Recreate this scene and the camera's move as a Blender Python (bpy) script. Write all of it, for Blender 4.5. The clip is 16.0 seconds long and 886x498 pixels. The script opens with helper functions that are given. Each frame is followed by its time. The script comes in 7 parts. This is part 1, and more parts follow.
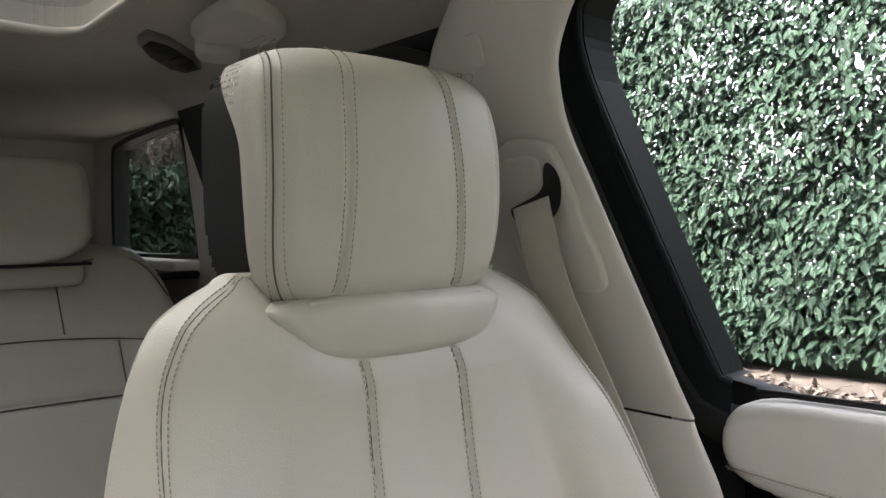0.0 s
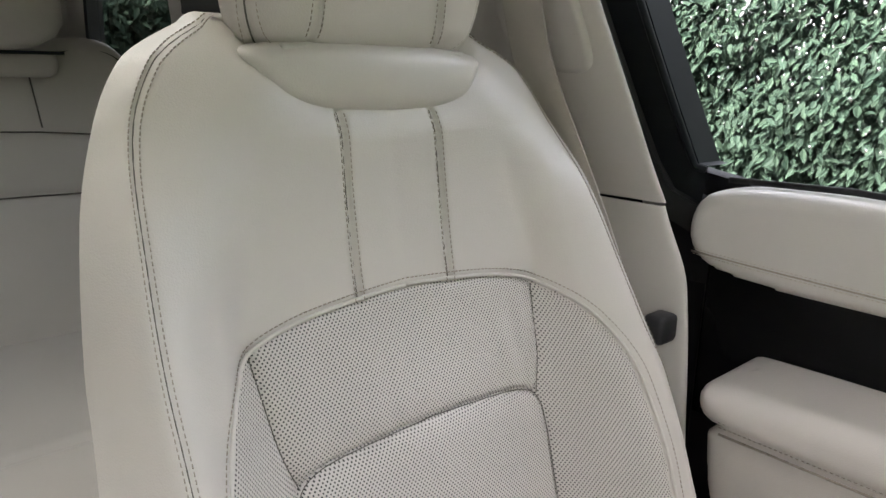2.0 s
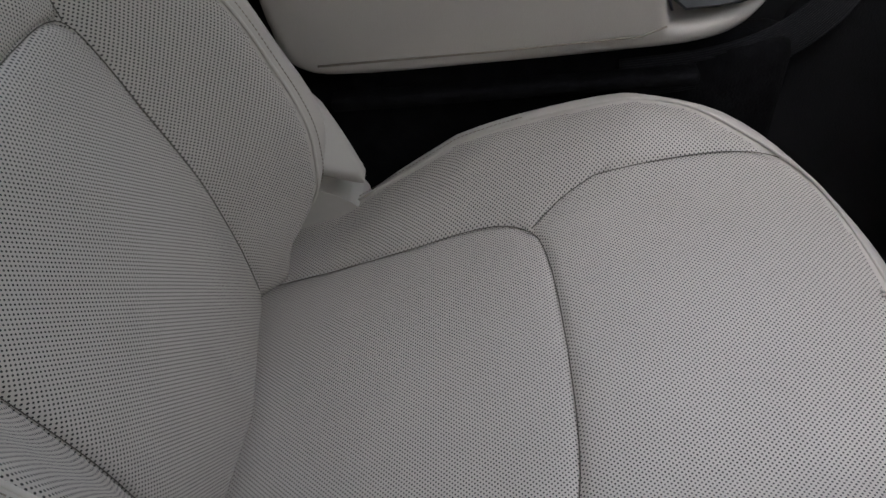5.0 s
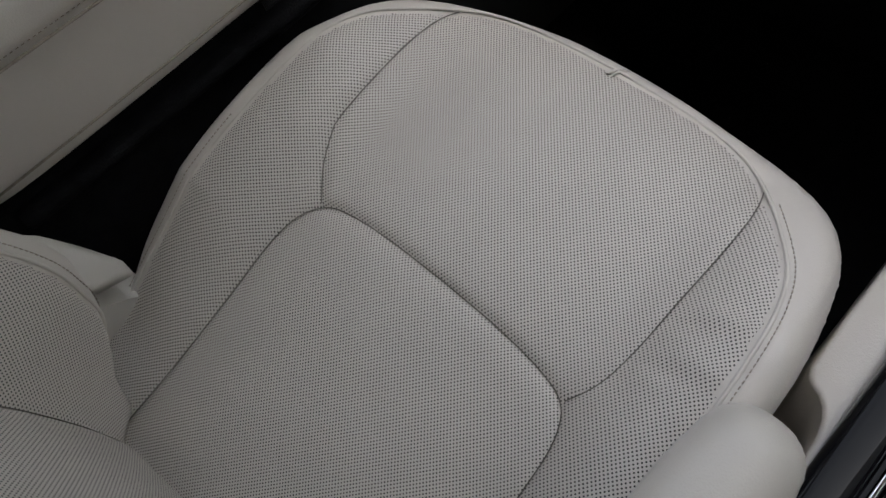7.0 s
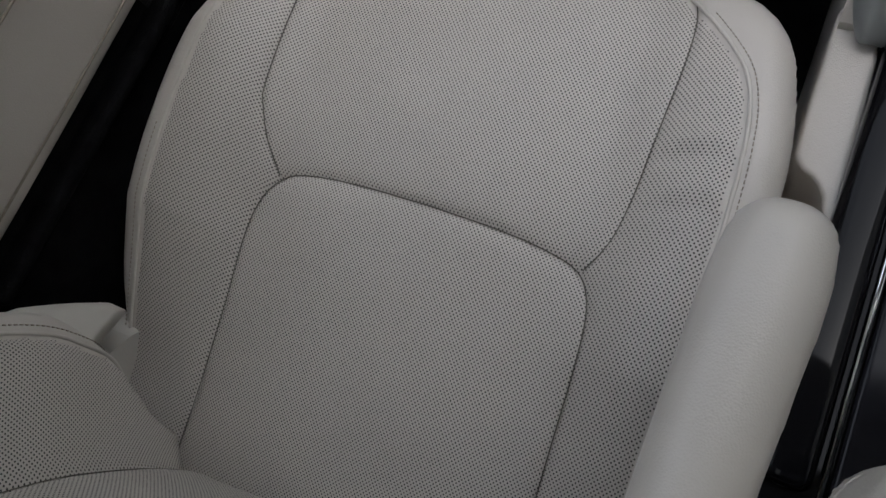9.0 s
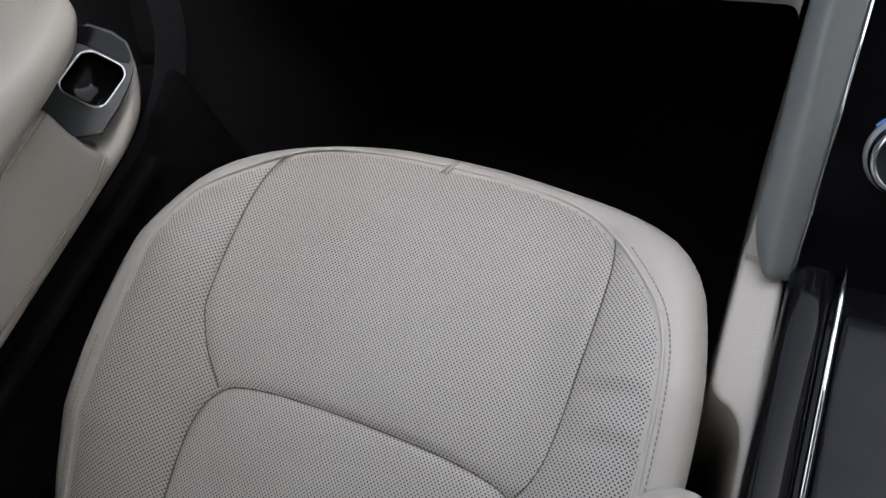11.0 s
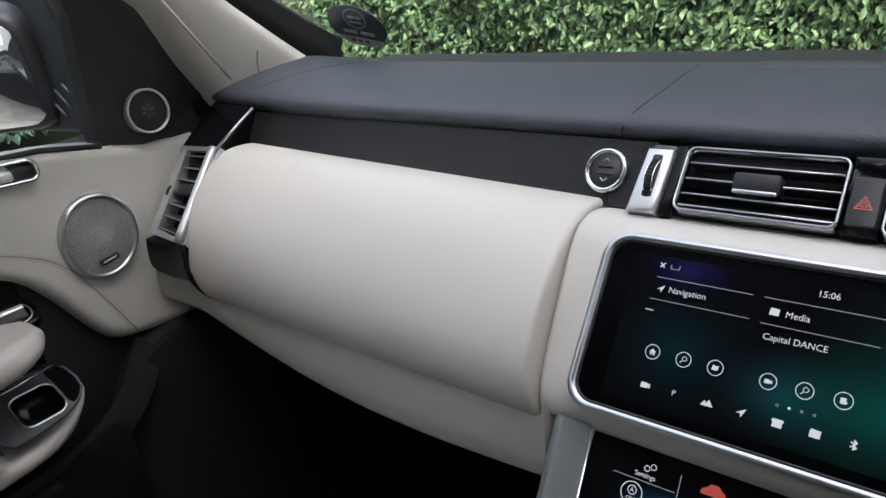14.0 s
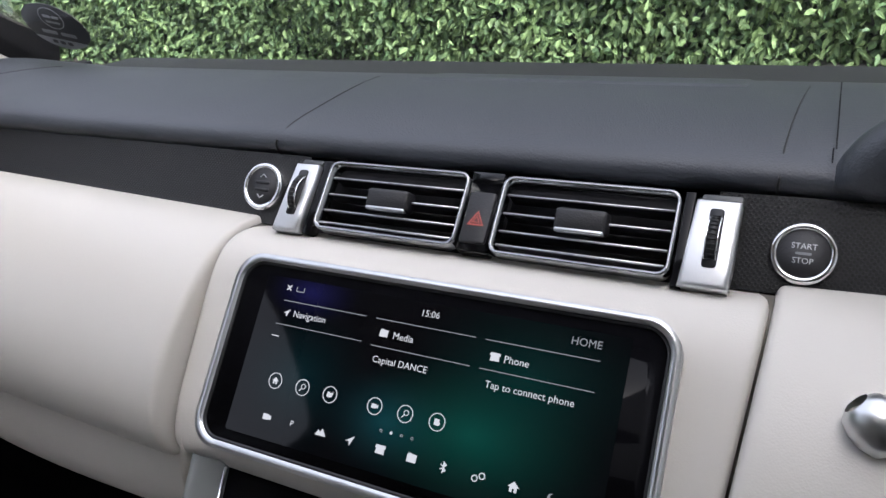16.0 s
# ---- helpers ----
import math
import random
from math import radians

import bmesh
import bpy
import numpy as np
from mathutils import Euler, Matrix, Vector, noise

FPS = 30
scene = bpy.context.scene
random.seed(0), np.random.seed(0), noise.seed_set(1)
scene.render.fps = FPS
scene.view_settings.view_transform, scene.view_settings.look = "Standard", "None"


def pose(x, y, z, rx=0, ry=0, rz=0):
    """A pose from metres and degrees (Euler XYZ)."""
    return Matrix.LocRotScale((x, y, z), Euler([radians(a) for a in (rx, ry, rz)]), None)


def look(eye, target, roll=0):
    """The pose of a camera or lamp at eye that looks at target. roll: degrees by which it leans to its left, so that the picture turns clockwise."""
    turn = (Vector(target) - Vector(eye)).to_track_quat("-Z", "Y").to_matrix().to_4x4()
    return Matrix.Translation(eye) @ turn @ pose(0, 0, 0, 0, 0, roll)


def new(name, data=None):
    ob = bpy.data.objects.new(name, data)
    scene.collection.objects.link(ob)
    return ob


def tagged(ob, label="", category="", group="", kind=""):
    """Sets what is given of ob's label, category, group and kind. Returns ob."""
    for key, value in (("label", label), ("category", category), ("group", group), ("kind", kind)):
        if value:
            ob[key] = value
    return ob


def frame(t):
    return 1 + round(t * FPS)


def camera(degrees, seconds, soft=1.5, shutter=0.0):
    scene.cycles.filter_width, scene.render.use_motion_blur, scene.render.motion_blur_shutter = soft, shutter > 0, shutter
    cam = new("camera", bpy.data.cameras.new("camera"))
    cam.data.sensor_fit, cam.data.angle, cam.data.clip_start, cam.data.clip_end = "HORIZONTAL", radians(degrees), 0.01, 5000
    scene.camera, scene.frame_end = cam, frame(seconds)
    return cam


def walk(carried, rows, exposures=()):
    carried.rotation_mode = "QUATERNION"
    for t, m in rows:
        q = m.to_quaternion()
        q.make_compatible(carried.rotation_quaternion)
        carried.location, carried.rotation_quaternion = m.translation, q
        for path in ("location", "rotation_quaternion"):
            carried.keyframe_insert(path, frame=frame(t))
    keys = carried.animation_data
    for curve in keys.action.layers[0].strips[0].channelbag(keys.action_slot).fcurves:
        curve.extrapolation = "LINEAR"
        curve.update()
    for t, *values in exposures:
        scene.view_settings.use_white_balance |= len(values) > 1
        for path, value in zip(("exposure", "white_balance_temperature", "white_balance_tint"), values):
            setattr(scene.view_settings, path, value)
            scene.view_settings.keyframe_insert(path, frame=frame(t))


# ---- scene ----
cam = camera(62.49, 16.0, soft=1.5)
PATH = [
    (0.0, (-0.0491, 0.3725, 1.4616), (-0.7136, -0.3743, 1.4346), -0.48),
    (0.5, (-0.0489, 0.3748, 1.4503), (-0.7090, -0.3747, 1.4001), -0.40),
    (1.0, (-0.0485, 0.3712, 1.4324), (-0.7100, -0.3718, 1.3299), 0.01),
    (1.5, (-0.0493, 0.3743, 1.4159), (-0.7114, -0.3562, 1.2485), 0.75),
    (2.0, (-0.0515, 0.3845, 1.3994), (-0.7099, -0.3281, 1.1569), 1.59),
    (2.5, (-0.0515, 0.3855, 1.3721), (-0.7133, -0.2968, 1.0613), 1.91),
    (3.0, (-0.0555, 0.3927, 1.3531), (-0.7081, -0.2509, 0.9532), 1.23),
    (3.5, (-0.0562, 0.3855, 1.3288), (-0.7155, -0.1853, 0.8393), -0.16),
    (4.0, (-0.0546, 0.3741, 1.2931), (-0.7310, -0.0867, 0.7185), -3.58),
    (4.5, (-0.0476, 0.3260, 1.3118), (-0.7541, 0.0591, 0.6564), -5.44),
    (5.0, (-0.0734, 0.2684, 1.3338), (-0.7779, 0.2135, 0.6263), -6.93),
    (5.2, (-0.0813, 0.2459, 1.3405), (-0.7724, 0.2783, 0.6185), -7.06),
    (7.3, (-0.1730, 0.1877, 1.4054), (-0.5813, 0.4347, 0.5266), -20.99),
    (7.5, (-0.1745, 0.1813, 1.4034), (-0.5715, 0.4197, 0.5171), -23.73),
    (8.0, (-0.1734, 0.1713, 1.3950), (-0.5483, 0.3789, 0.4914), -31.38),
    (8.2, (-0.1722, 0.1673, 1.3939), (-0.5389, 0.3604, 0.4839), -34.74),
    (10.3, (-0.1923, 0.2211, 1.4326), (-0.5162, 0.4594, 0.5171), -36.40),
    (10.5, (-0.1904, 0.2313, 1.4380), (-0.5173, 0.5001, 0.5319), -33.11),
    (11.0, (-0.1675, 0.2556, 1.4406), (-0.5257, 0.6219, 0.5818), -25.08),
    (11.5, (-0.1424, 0.2852, 1.4364), (-0.5321, 0.7534, 0.6434), -17.85),
    (12.0, (-0.1042, 0.3285, 1.4316), (-0.5628, 0.8579, 0.7178), -15.61),
    (12.5, (-0.0725, 0.3287, 1.4381), (-0.5853, 0.9316, 0.8270), -12.09),
    (13.0, (-0.0202, 0.3198, 1.4484), (-0.5922, 0.9733, 0.9527), -9.91),
    (13.5, (0.0379, 0.3071, 1.4444), (-0.5764, 0.9757, 1.0251), -9.04),
    (14.0, (0.0922, 0.3082, 1.4340), (-0.5246, 0.9864, 1.0345), -8.45),
    (14.5, (0.1492, 0.3145, 1.4165), (-0.4464, 1.0158, 1.0247), -7.40),
    (15.0, (0.1798, 0.3339, 1.4101), (-0.3748, 1.0670, 1.0165), -6.60),
    (15.5, (0.1964, 0.3653, 1.4071), (-0.3017, 1.1350, 1.0077), -5.82),
    (16.0, (0.1982, 0.4158, 1.4169), (-0.2411, 1.2112, 0.9992), -5.09),
]
walk(cam, [(t, look(e, g, r)) for t, e, g, r in PATH],
     exposures=[(0.0, 4.12, 6850, 16), (1.5, 4.28, 6850, 16), (2.0, 4.18, 6850, 16), (2.5, 4.0, 6850, 16), (3.0, 3.68, 6800, 16), (3.5, 3.45, 6750, 15), (4.5, 2.97, 6550, 14), (5.0, 2.92, 6450, 14), (7.4, 2.78, 6600, 12), (8.2, 2.65, 6600, 12), (10.5, 2.8, 6450, 13), (11.0, 3.05, 6450, 13), (12.0, 3.68, 6400, 12), (12.5, 3.22, 6350, 12), (13.2, 2.6, 6350, 12), (13.7, 2.72, 6300, 13), (14.3, 2.9, 6400, 15), (16.0, 2.98, 6400, 17)])

# ---- daylight: bright overcast sky, soft high sun ----
world = bpy.data.worlds.new("sky")
scene.world = world
world.use_nodes = True
_wn = world.node_tree.nodes
_sky = _wn.new("ShaderNodeTexSky")
_sky.sky_type, _sky.sun_disc = "NISHITA", False
_sky.sun_elevation, _sky.sun_rotation = radians(45), radians(112)
_sky.air_density, _sky.dust_density = 0.7, 8.0
_grey = _wn.new("ShaderNodeHueSaturation")  # thin overcast takes most of the blue out
_grey.inputs["Saturation"].default_value = 0.4
world.node_tree.links.new(_sky.outputs[0], _grey.inputs["Color"])
world.node_tree.links.new(_grey.outputs[0], _wn["Background"].inputs[0])
_wn["Background"].inputs[1].default_value = 0.15
_sun = new("sun", bpy.data.lights.new("sun", "SUN"))
_sun.data.energy, _sun.data.angle, _sun.data.color = 0.6, radians(20), (1.0, 0.98, 0.96)
_sun.matrix_world = look((0, 0, 10), (-9.27, 3.75, 0))


# ---- materials ----
def mat(name, color, rough=0.5, metal=0.0, grain=0.0, grain_scale=400.0, vary=0.0, vary_scale=6.0, coat=0.0, spec=0.5, rvary=0.0):
    m = bpy.data.materials.new(name)
    m.use_nodes = True
    nt = m.node_tree
    b = nt.nodes["Principled BSDF"]
    b.inputs["Base Color"].default_value = (*color, 1)
    b.inputs["Roughness"].default_value = rough
    b.inputs["Metallic"].default_value = metal
    b.inputs["Specular IOR Level"].default_value = spec
    b.inputs["Coat Weight"].default_value = coat
    b.inputs["Coat Roughness"].default_value = 0.08
    co = nt.nodes.new("ShaderNodeTexCoord")
    if vary:
        n = nt.nodes.new("ShaderNodeTexNoise")
        n.inputs["Scale"].default_value, n.inputs["Detail"].default_value = vary_scale, 5
        nt.links.new(co.outputs["Object"], n.inputs["Vector"])
        mr = nt.nodes.new("ShaderNodeMapRange")
        mr.inputs["From Min"].default_value, mr.inputs["From Max"].default_value = 0.3, 0.7
        mr.inputs["To Min"].default_value, mr.inputs["To Max"].default_value = 1 - vary, 1 + vary
        nt.links.new(n.outputs["Fac"], mr.inputs["Value"])
        mx = nt.nodes.new("ShaderNodeVectorMath")
        mx.operation = "SCALE"
        mx.inputs[0].default_value = color
        nt.links.new(mr.outputs[0], mx.inputs["Scale"])
        nt.links.new(mx.outputs[0], b.inputs["Base Color"])
        if rvary:
            m2 = nt.nodes.new("ShaderNodeMapRange")
            m2.inputs["From Min"].default_value, m2.inputs["From Max"].default_value = 0.3, 0.7
            m2.inputs["To Min"].default_value, m2.inputs["To Max"].default_value = rough - rvary, rough + rvary
            nt.links.new(n.outputs["Fac"], m2.inputs["Value"])
            nt.links.new(m2.outputs[0], b.inputs["Roughness"])
    if grain:
        v = nt.nodes.new("ShaderNodeTexVoronoi")
        v.inputs["Scale"].default_value = grain_scale
        nt.links.new(co.outputs["Object"], v.inputs["Vector"])
        n2 = nt.nodes.new("ShaderNodeTexNoise")
        n2.inputs["Scale"].default_value, n2.inputs["Detail"].default_value = grain_scale * 0.4, 3
        nt.links.new(co.outputs["Object"], n2.inputs["Vector"])
        ad = nt.nodes.new("ShaderNodeMath")
        nt.links.new(v.outputs["Distance"], ad.inputs[0])
        nt.links.new(n2.outputs["Fac"], ad.inputs[1])
        bp = nt.nodes.new("ShaderNodeBump")
        bp.inputs["Strength"].default_value, bp.inputs["Distance"].default_value = grain, 0.0006
        nt.links.new(ad.outputs[0], bp.inputs["Height"])
        nt.links.new(bp.outputs[0], b.inputs["Normal"])
    return m


SEAM = mat("shadowed leather joint", (0.11, 0.098, 0.082), 0.7, vary=0.1, vary_scale=80)


def perforated(name, color, pitch, radius, hole=(0.03, 0.027, 0.023), rough=0.5, metal=0.0, square=False, base=None):
    """Leather or metal with a staggered grid of small holes, laid out in the surface's own metres (UV)."""
    m = mat(name, color, rough, metal, grain=0.0 if metal else 0.15, vary=0.0 if metal else 0.04, vary_scale=9)
    nt = m.node_tree
    b = nt.nodes["Principled BSDF"]
    uv = nt.nodes.new("ShaderNodeUVMap")
    dists = []
    for off in ((0, 0), (0.5, 0.5)):
        sc = nt.nodes.new("ShaderNodeVectorMath")
        sc.operation = "MULTIPLY_ADD"
        sc.inputs[1].default_value = (1 / pitch, 1 / (pitch * (1.0 if square else 1.15)), 0)
        sc.inputs[2].default_value = (off[0], off[1], 0)
        nt.links.new(uv.outputs[0], sc.inputs[0])
        fr = nt.nodes.new("ShaderNodeVectorMath")
        fr.operation = "FRACTION"
        nt.links.new(sc.outputs[0], fr.inputs[0])
        su = nt.nodes.new("ShaderNodeVectorMath")
        su.operation = "SUBTRACT"
        su.inputs[1].default_value = (0.5, 0.5, 0)
        nt.links.new(fr.outputs[0], su.inputs[0])
        ml = nt.nodes.new("ShaderNodeVectorMath")
        ml.operation = "MULTIPLY"
        ml.inputs[1].default_value = (1, 1.0 if square else 1.15, 0)
        nt.links.new(su.outputs[0], ml.inputs[0])
        ln = nt.nodes.new("ShaderNodeVectorMath")
        ln.operation = "LENGTH"
        nt.links.new(ml.outputs[0], ln.inputs[0])
        dists.append(ln)
    mn = nt.nodes.new("ShaderNodeMath")
    mn.operation = "MINIMUM"
    nt.links.new(dists[0].outputs["Value"], mn.inputs[0])
    nt.links.new(dists[1].outputs["Value"], mn.inputs[1])
    mr = nt.nodes.new("ShaderNodeMapRange")
    mr.inputs["From Min"].default_value, mr.inputs["From Max"].default_value = radius / pitch * 0.82, radius / pitch * 1.12
    nt.links.new(mn.outputs[0], mr.inputs["Value"])
    mx = nt.nodes.new("ShaderNodeMix")
    mx.data_type = "RGBA"
    mx.inputs["A"].default_value = (*hole, 1)
    mx.inputs["B"].default_value = (*color, 1)
    src = b.inputs["Base Color"].links[0].from_socket if b.inputs["Base Color"].links else None
    if src:
        nt.links.new(src, mx.inputs["B"])
    nt.links.new(mr.outputs[0], mx.inputs["Factor"])
    nt.links.new(mx.outputs["Result"], b.inputs["Base Color"])
    bp = nt.nodes.new("ShaderNodeBump")
    bp.inputs["Strength"].default_value, bp.inputs["Distance"].default_value = 0.6, 0.0008
    nt.links.new(mr.outputs[0], bp.inputs["Height"])
    if b.inputs["Normal"].links:
        nt.links.new(b.inputs["Normal"].links[0].from_socket, bp.inputs["Normal"])
    nt.links.new(bp.outputs[0], b.inputs["Normal"])
    return m


def glow(name, color, strength):
    m = bpy.data.materials.new(name)
    m.use_nodes = True
    b = m.node_tree.nodes["Principled BSDF"]
    b.inputs["Base Color"].default_value = (0.01, 0.01, 0.01, 1)
    b.inputs["Roughness"].default_value = 0.3
    b.inputs["Emission Color"].default_value = (*color, 1)
    b.inputs["Emission Strength"].default_value = strength
    return m


def pane(name, tint, gloss=1.0):
    """Thin window glass: clear, with a mirror sheen that grows at grazing angles."""
    m = bpy.data.materials.new(name)
    m.use_nodes = True
    nt = m.node_tree
    nt.nodes.remove(nt.nodes["Principled BSDF"])
    t, g, f, mx = (nt.nodes.new(k) for k in ("ShaderNodeBsdfTransparent", "ShaderNodeBsdfGlossy", "ShaderNodeFresnel", "ShaderNodeMixShader"))
    t.inputs[0].default_value = (*tint, 1)
    g.inputs["Roughness"].default_value = 0.02
    f.inputs[0].default_value = 1.25
    nt.links.new(f.outputs[0], mx.inputs[0])
    nt.links.new(t.outputs[0], mx.inputs[1])
    nt.links.new(g.outputs[0], mx.inputs[2])
    nt.links.new(mx.outputs[0], nt.nodes["Material Output"].inputs[0])
    return m


IVORY = (0.56, 0.52, 0.475)
LEATHER = mat("ivory leather", IVORY, 0.36, grain=0.22, grain_scale=900, vary=0.035, vary_scale=7, rvary=0.05)
LEATHER_DASH = mat("ivory dash leather", (0.555, 0.53, 0.485), 0.46, grain=0.12, grain_scale=900, vary=0.025, vary_scale=5, rvary=0.05)
PERF = perforated("perforated ivory leather", IVORY, 0.0034, 0.00066, hole=(0.004, 0.0035, 0.003), rough=0.45)
PIPING = mat("ivory piping", (0.57, 0.535, 0.485), 0.45, grain=0.1, vary=0.05, vary_scale=60)
THREAD = mat("grey beige thread", (0.33, 0.29, 0.24), 0.8, vary=0.15, vary_scale=300)
THREAD_LIGHT = mat("ivory thread", (0.5, 0.45, 0.37), 0.8, vary=0.15, vary_scale=300)
TRIM = mat("ivory pillar plastic", (0.575, 0.545, 0.50), 0.5, grain=0.2, grain_scale=1200, vary=0.02, vary_scale=4)
LINER = mat("headliner cloth", (0.49, 0.455, 0.41), 0.95, grain=0.5, grain_scale=700, vary=0.03, vary_scale=3, spec=0.1)
BELT = mat("ivory belt webbing", (0.50, 0.46, 0.40), 0.7, grain=0.4, grain_scale=500, vary=0.04, vary_scale=40)
DASH = mat("navy black leather", (0.042, 0.047, 0.057), 0.48, grain=0.35, grain_scale=700, vary=0.1, vary_scale=6, rvary=0.05)
BLACK = mat("black plastic", (0.014, 0.014, 0.016), 0.5, grain=0.2, grain_scale=900, vary=0.15, vary_scale=20)
CHARCOAL = mat("charcoal lining", (0.017, 0.017, 0.020), 0.8, grain=0.4, grain_scale=600, vary=0.15, vary_scale=12, spec=0.25)
CARPET = mat("black carpet", (0.008, 0.008, 0.009), 0.95, grain=1.0, grain_scale=350, vary=0.3, vary_scale=50, spec=0.1)
PIANO = mat("piano black lacquer", (0.005, 0.005, 0.006), 0.06, vary=0.1, spec=0.16)
# blotches in tone and roughness imitate the streaky reflections on the lid
MOTTLED_GLOSS = mat("mottled gloss black for reflections", (0.010, 0.010, 0.012), 0.10, vary=0.6, vary_scale=14, coat=0.0, spec=0.2, rvary=0.04)
RUBBER = mat("black rubber", (0.010, 0.011, 0.012), 0.6, vary=0.1, vary_scale=30)
SATIN = mat("satin silver", (0.62, 0.63, 0.64), 0.32, metal=1.0, vary=0.05, vary_scale=30)
SATIN_PAINT = mat("satin grey painted trim", (0.29, 0.305, 0.30), 0.38, metal=0.4, vary=0.04, vary_scale=20, rvary=0.04)
VENTSATIN = mat("bright satin trim", (0.60, 0.61, 0.62), 0.34, metal=0.75, vary=0.04, vary_scale=40)
DARKCHROME = mat("smoked chrome", (0.34, 0.35, 0.36), 0.22, metal=1.0, vary=0.04, vary_scale=30)
CHROME = mat("chrome", (0.85, 0.86, 0.87), 0.08, metal=1.0, vary=0.02)
GREYPLATE = mat("dark satin plate", (0.05, 0.054, 0.056), 0.38, metal=0.0, vary=0.05, vary_scale=20)
GRILLE = perforated("perforated speaker metal", (0.5, 0.48, 0.45), 0.0029, 0.00085, hole=(0.05, 0.045, 0.04), rough=0.4, metal=0.3)
GRILLE_BLACK = perforated("black speaker mesh", (0.007, 0.007, 0.0085), 0.0032, 0.00095, hole=(0.002, 0.002, 0.002), rough=0.45, square=False)
SEALTOP = mat("soft black door frame", (0.007, 0.009, 0.011), 0.6, vary=0.1, vary_scale=10, spec=0.2)
GLASS = pane("clear window glass", (0.93, 0.96, 0.95))
WSGLASS = pane("green tinted windscreen glass", (0.86, 0.89, 0.88))
TINTED = pane("tinted rear glass", (0.27, 0.29, 0.275))
ROOFGLASS = pane("tinted roof glass", (0.30, 0.325, 0.31))
MIRROR = mat("mirror", (0.8, 0.82, 0.82), 0.02, metal=1.0)
SOIL = mat("leaf litter soil", (0.062, 0.050, 0.044), 0.95, grain=1.0, grain_scale=20, vary=0.5, vary_scale=3)
GRASS = mat("verge grass", (0.10, 0.12, 0.05), 0.9, vary=0.4, vary_scale=5)
TARMAC = mat("gravel drive", (0.27, 0.25, 0.22), 0.95, grain=1.0, grain_scale=60, vary=0.25, vary_scale=4)
SCREENGLASS = mat("black screen glass", (0.004, 0.004, 0.005), 0.05, vary=0.05, spec=0.09)
WHITEGLOW = glow("white pixels", (0.85, 0.9, 0.95), 0.10)
DIMGLOW = glow("dim pixels", (0.5, 0.55, 0.6), 0.065)
REDGLOW = glow("red lamp", (1.0, 0.16, 0.12), 0.055)
BLUEGLOW = glow("blue ring", (0.12, 0.35, 1.0), 0.07)
GREYMARK = mat("pale grey print", (0.55, 0.56, 0.57), 0.5, vary=0.05)
DARKDECAL = mat("dark sticker", (0.02, 0.022, 0.024), 0.4, vary=0.1)
GREYDECAL = mat("grey sticker", (0.22, 0.23, 0.24), 0.5, vary=0.1)


def leafmat(name, dark, light, rough=0.28, spec=0.3):
    m = bpy.data.materials.new(name)
    m.use_nodes = True
    nt = m.node_tree
    b = nt.nodes["Principled BSDF"]
    b.inputs["Roughness"].default_value = rough
    b.inputs["Specular IOR Level"].default_value = spec
    b.inputs["Subsurface Weight"].default_value = 0.0
    g = nt.nodes.new("ShaderNodeNewGeometry")
    r = nt.nodes.new("ShaderNodeValToRGB")
    r.color_ramp.elements[0].color, r.color_ramp.elements[1].color = (*dark, 1), (*light, 1)
    nt.links.new(g.outputs["Random Per Island"], r.inputs[0])
    nt.links.new(r.outputs[0], b.inputs["Base Color"])
    return m


LAUREL = leafmat("laurel leaf", (0.017, 0.032, 0.024), (0.026, 0.046, 0.032), 0.6, 0.07)
PRIVET = leafmat("privet leaf", (0.032, 0.066, 0.030), (0.115, 0.18, 0.075), 0.5, 0.15)
# dark green-brown with the shade between the leaves put into its colour
HEDGE_SHADE = mat("twig and shade", (0.030, 0.044, 0.030), 0.9, vary=0.4, vary_scale=3)
DEADWOOD = mat("dry brown twigs", (0.07, 0.056, 0.046), 0.9, vary=0.4, vary_scale=3)


# ---- mesh helpers ----
def finish(me, smooth=True):
    if smooth:
        me.polygons.foreach_set("use_smooth", [True] * len(me.polygons))
    me.update()
    return me


def tag(ob, label, parent):
    if parent is not None:
        ob.parent = parent
        ob.matrix_parent_inverse = parent.matrix_basis.inverted()
    if label:
        ob["label"] = label
    return ob


def part(name, bm, material, parent=None, label="", smooth=True):
    me = bpy.data.meshes.new(name)
    bm.to_mesh(me)
    bm.free()
    me.materials.append(material)
    return tag(new(name, finish(me, smooth)), label, parent)


def sheet(name, verts, faces, material, parent=None, label="", uv=None, smooth=True):
    """A mesh from arrays of corners and faces; uv: one pair a vertex, in metres."""
    verts = np.asarray(verts, float)
    me = bpy.data.meshes.new(name)
    me.from_pydata(verts.tolist(), [], [list(map(int, f)) for f in faces])
    if uv is not None:
        layer = me.uv_layers.new(name="UVMap")
        idx = np.empty(len(me.loops), dtype=np.int32)
        me.loops.foreach_get("vertex_index", idx)
        layer.data.foreach_set("uv", np.asarray(uv, float)[idx].ravel())
    me.materials.append(material)
    return tag(new(name, finish(me, smooth)), label, parent)


def thing(name, label, category, group="", kind="", at=(0, 0, 0)):
    ob = new(name)
    ob.empty_display_size = 0.05
    ob.location = at
    return tagged(ob, label, category, group, kind)


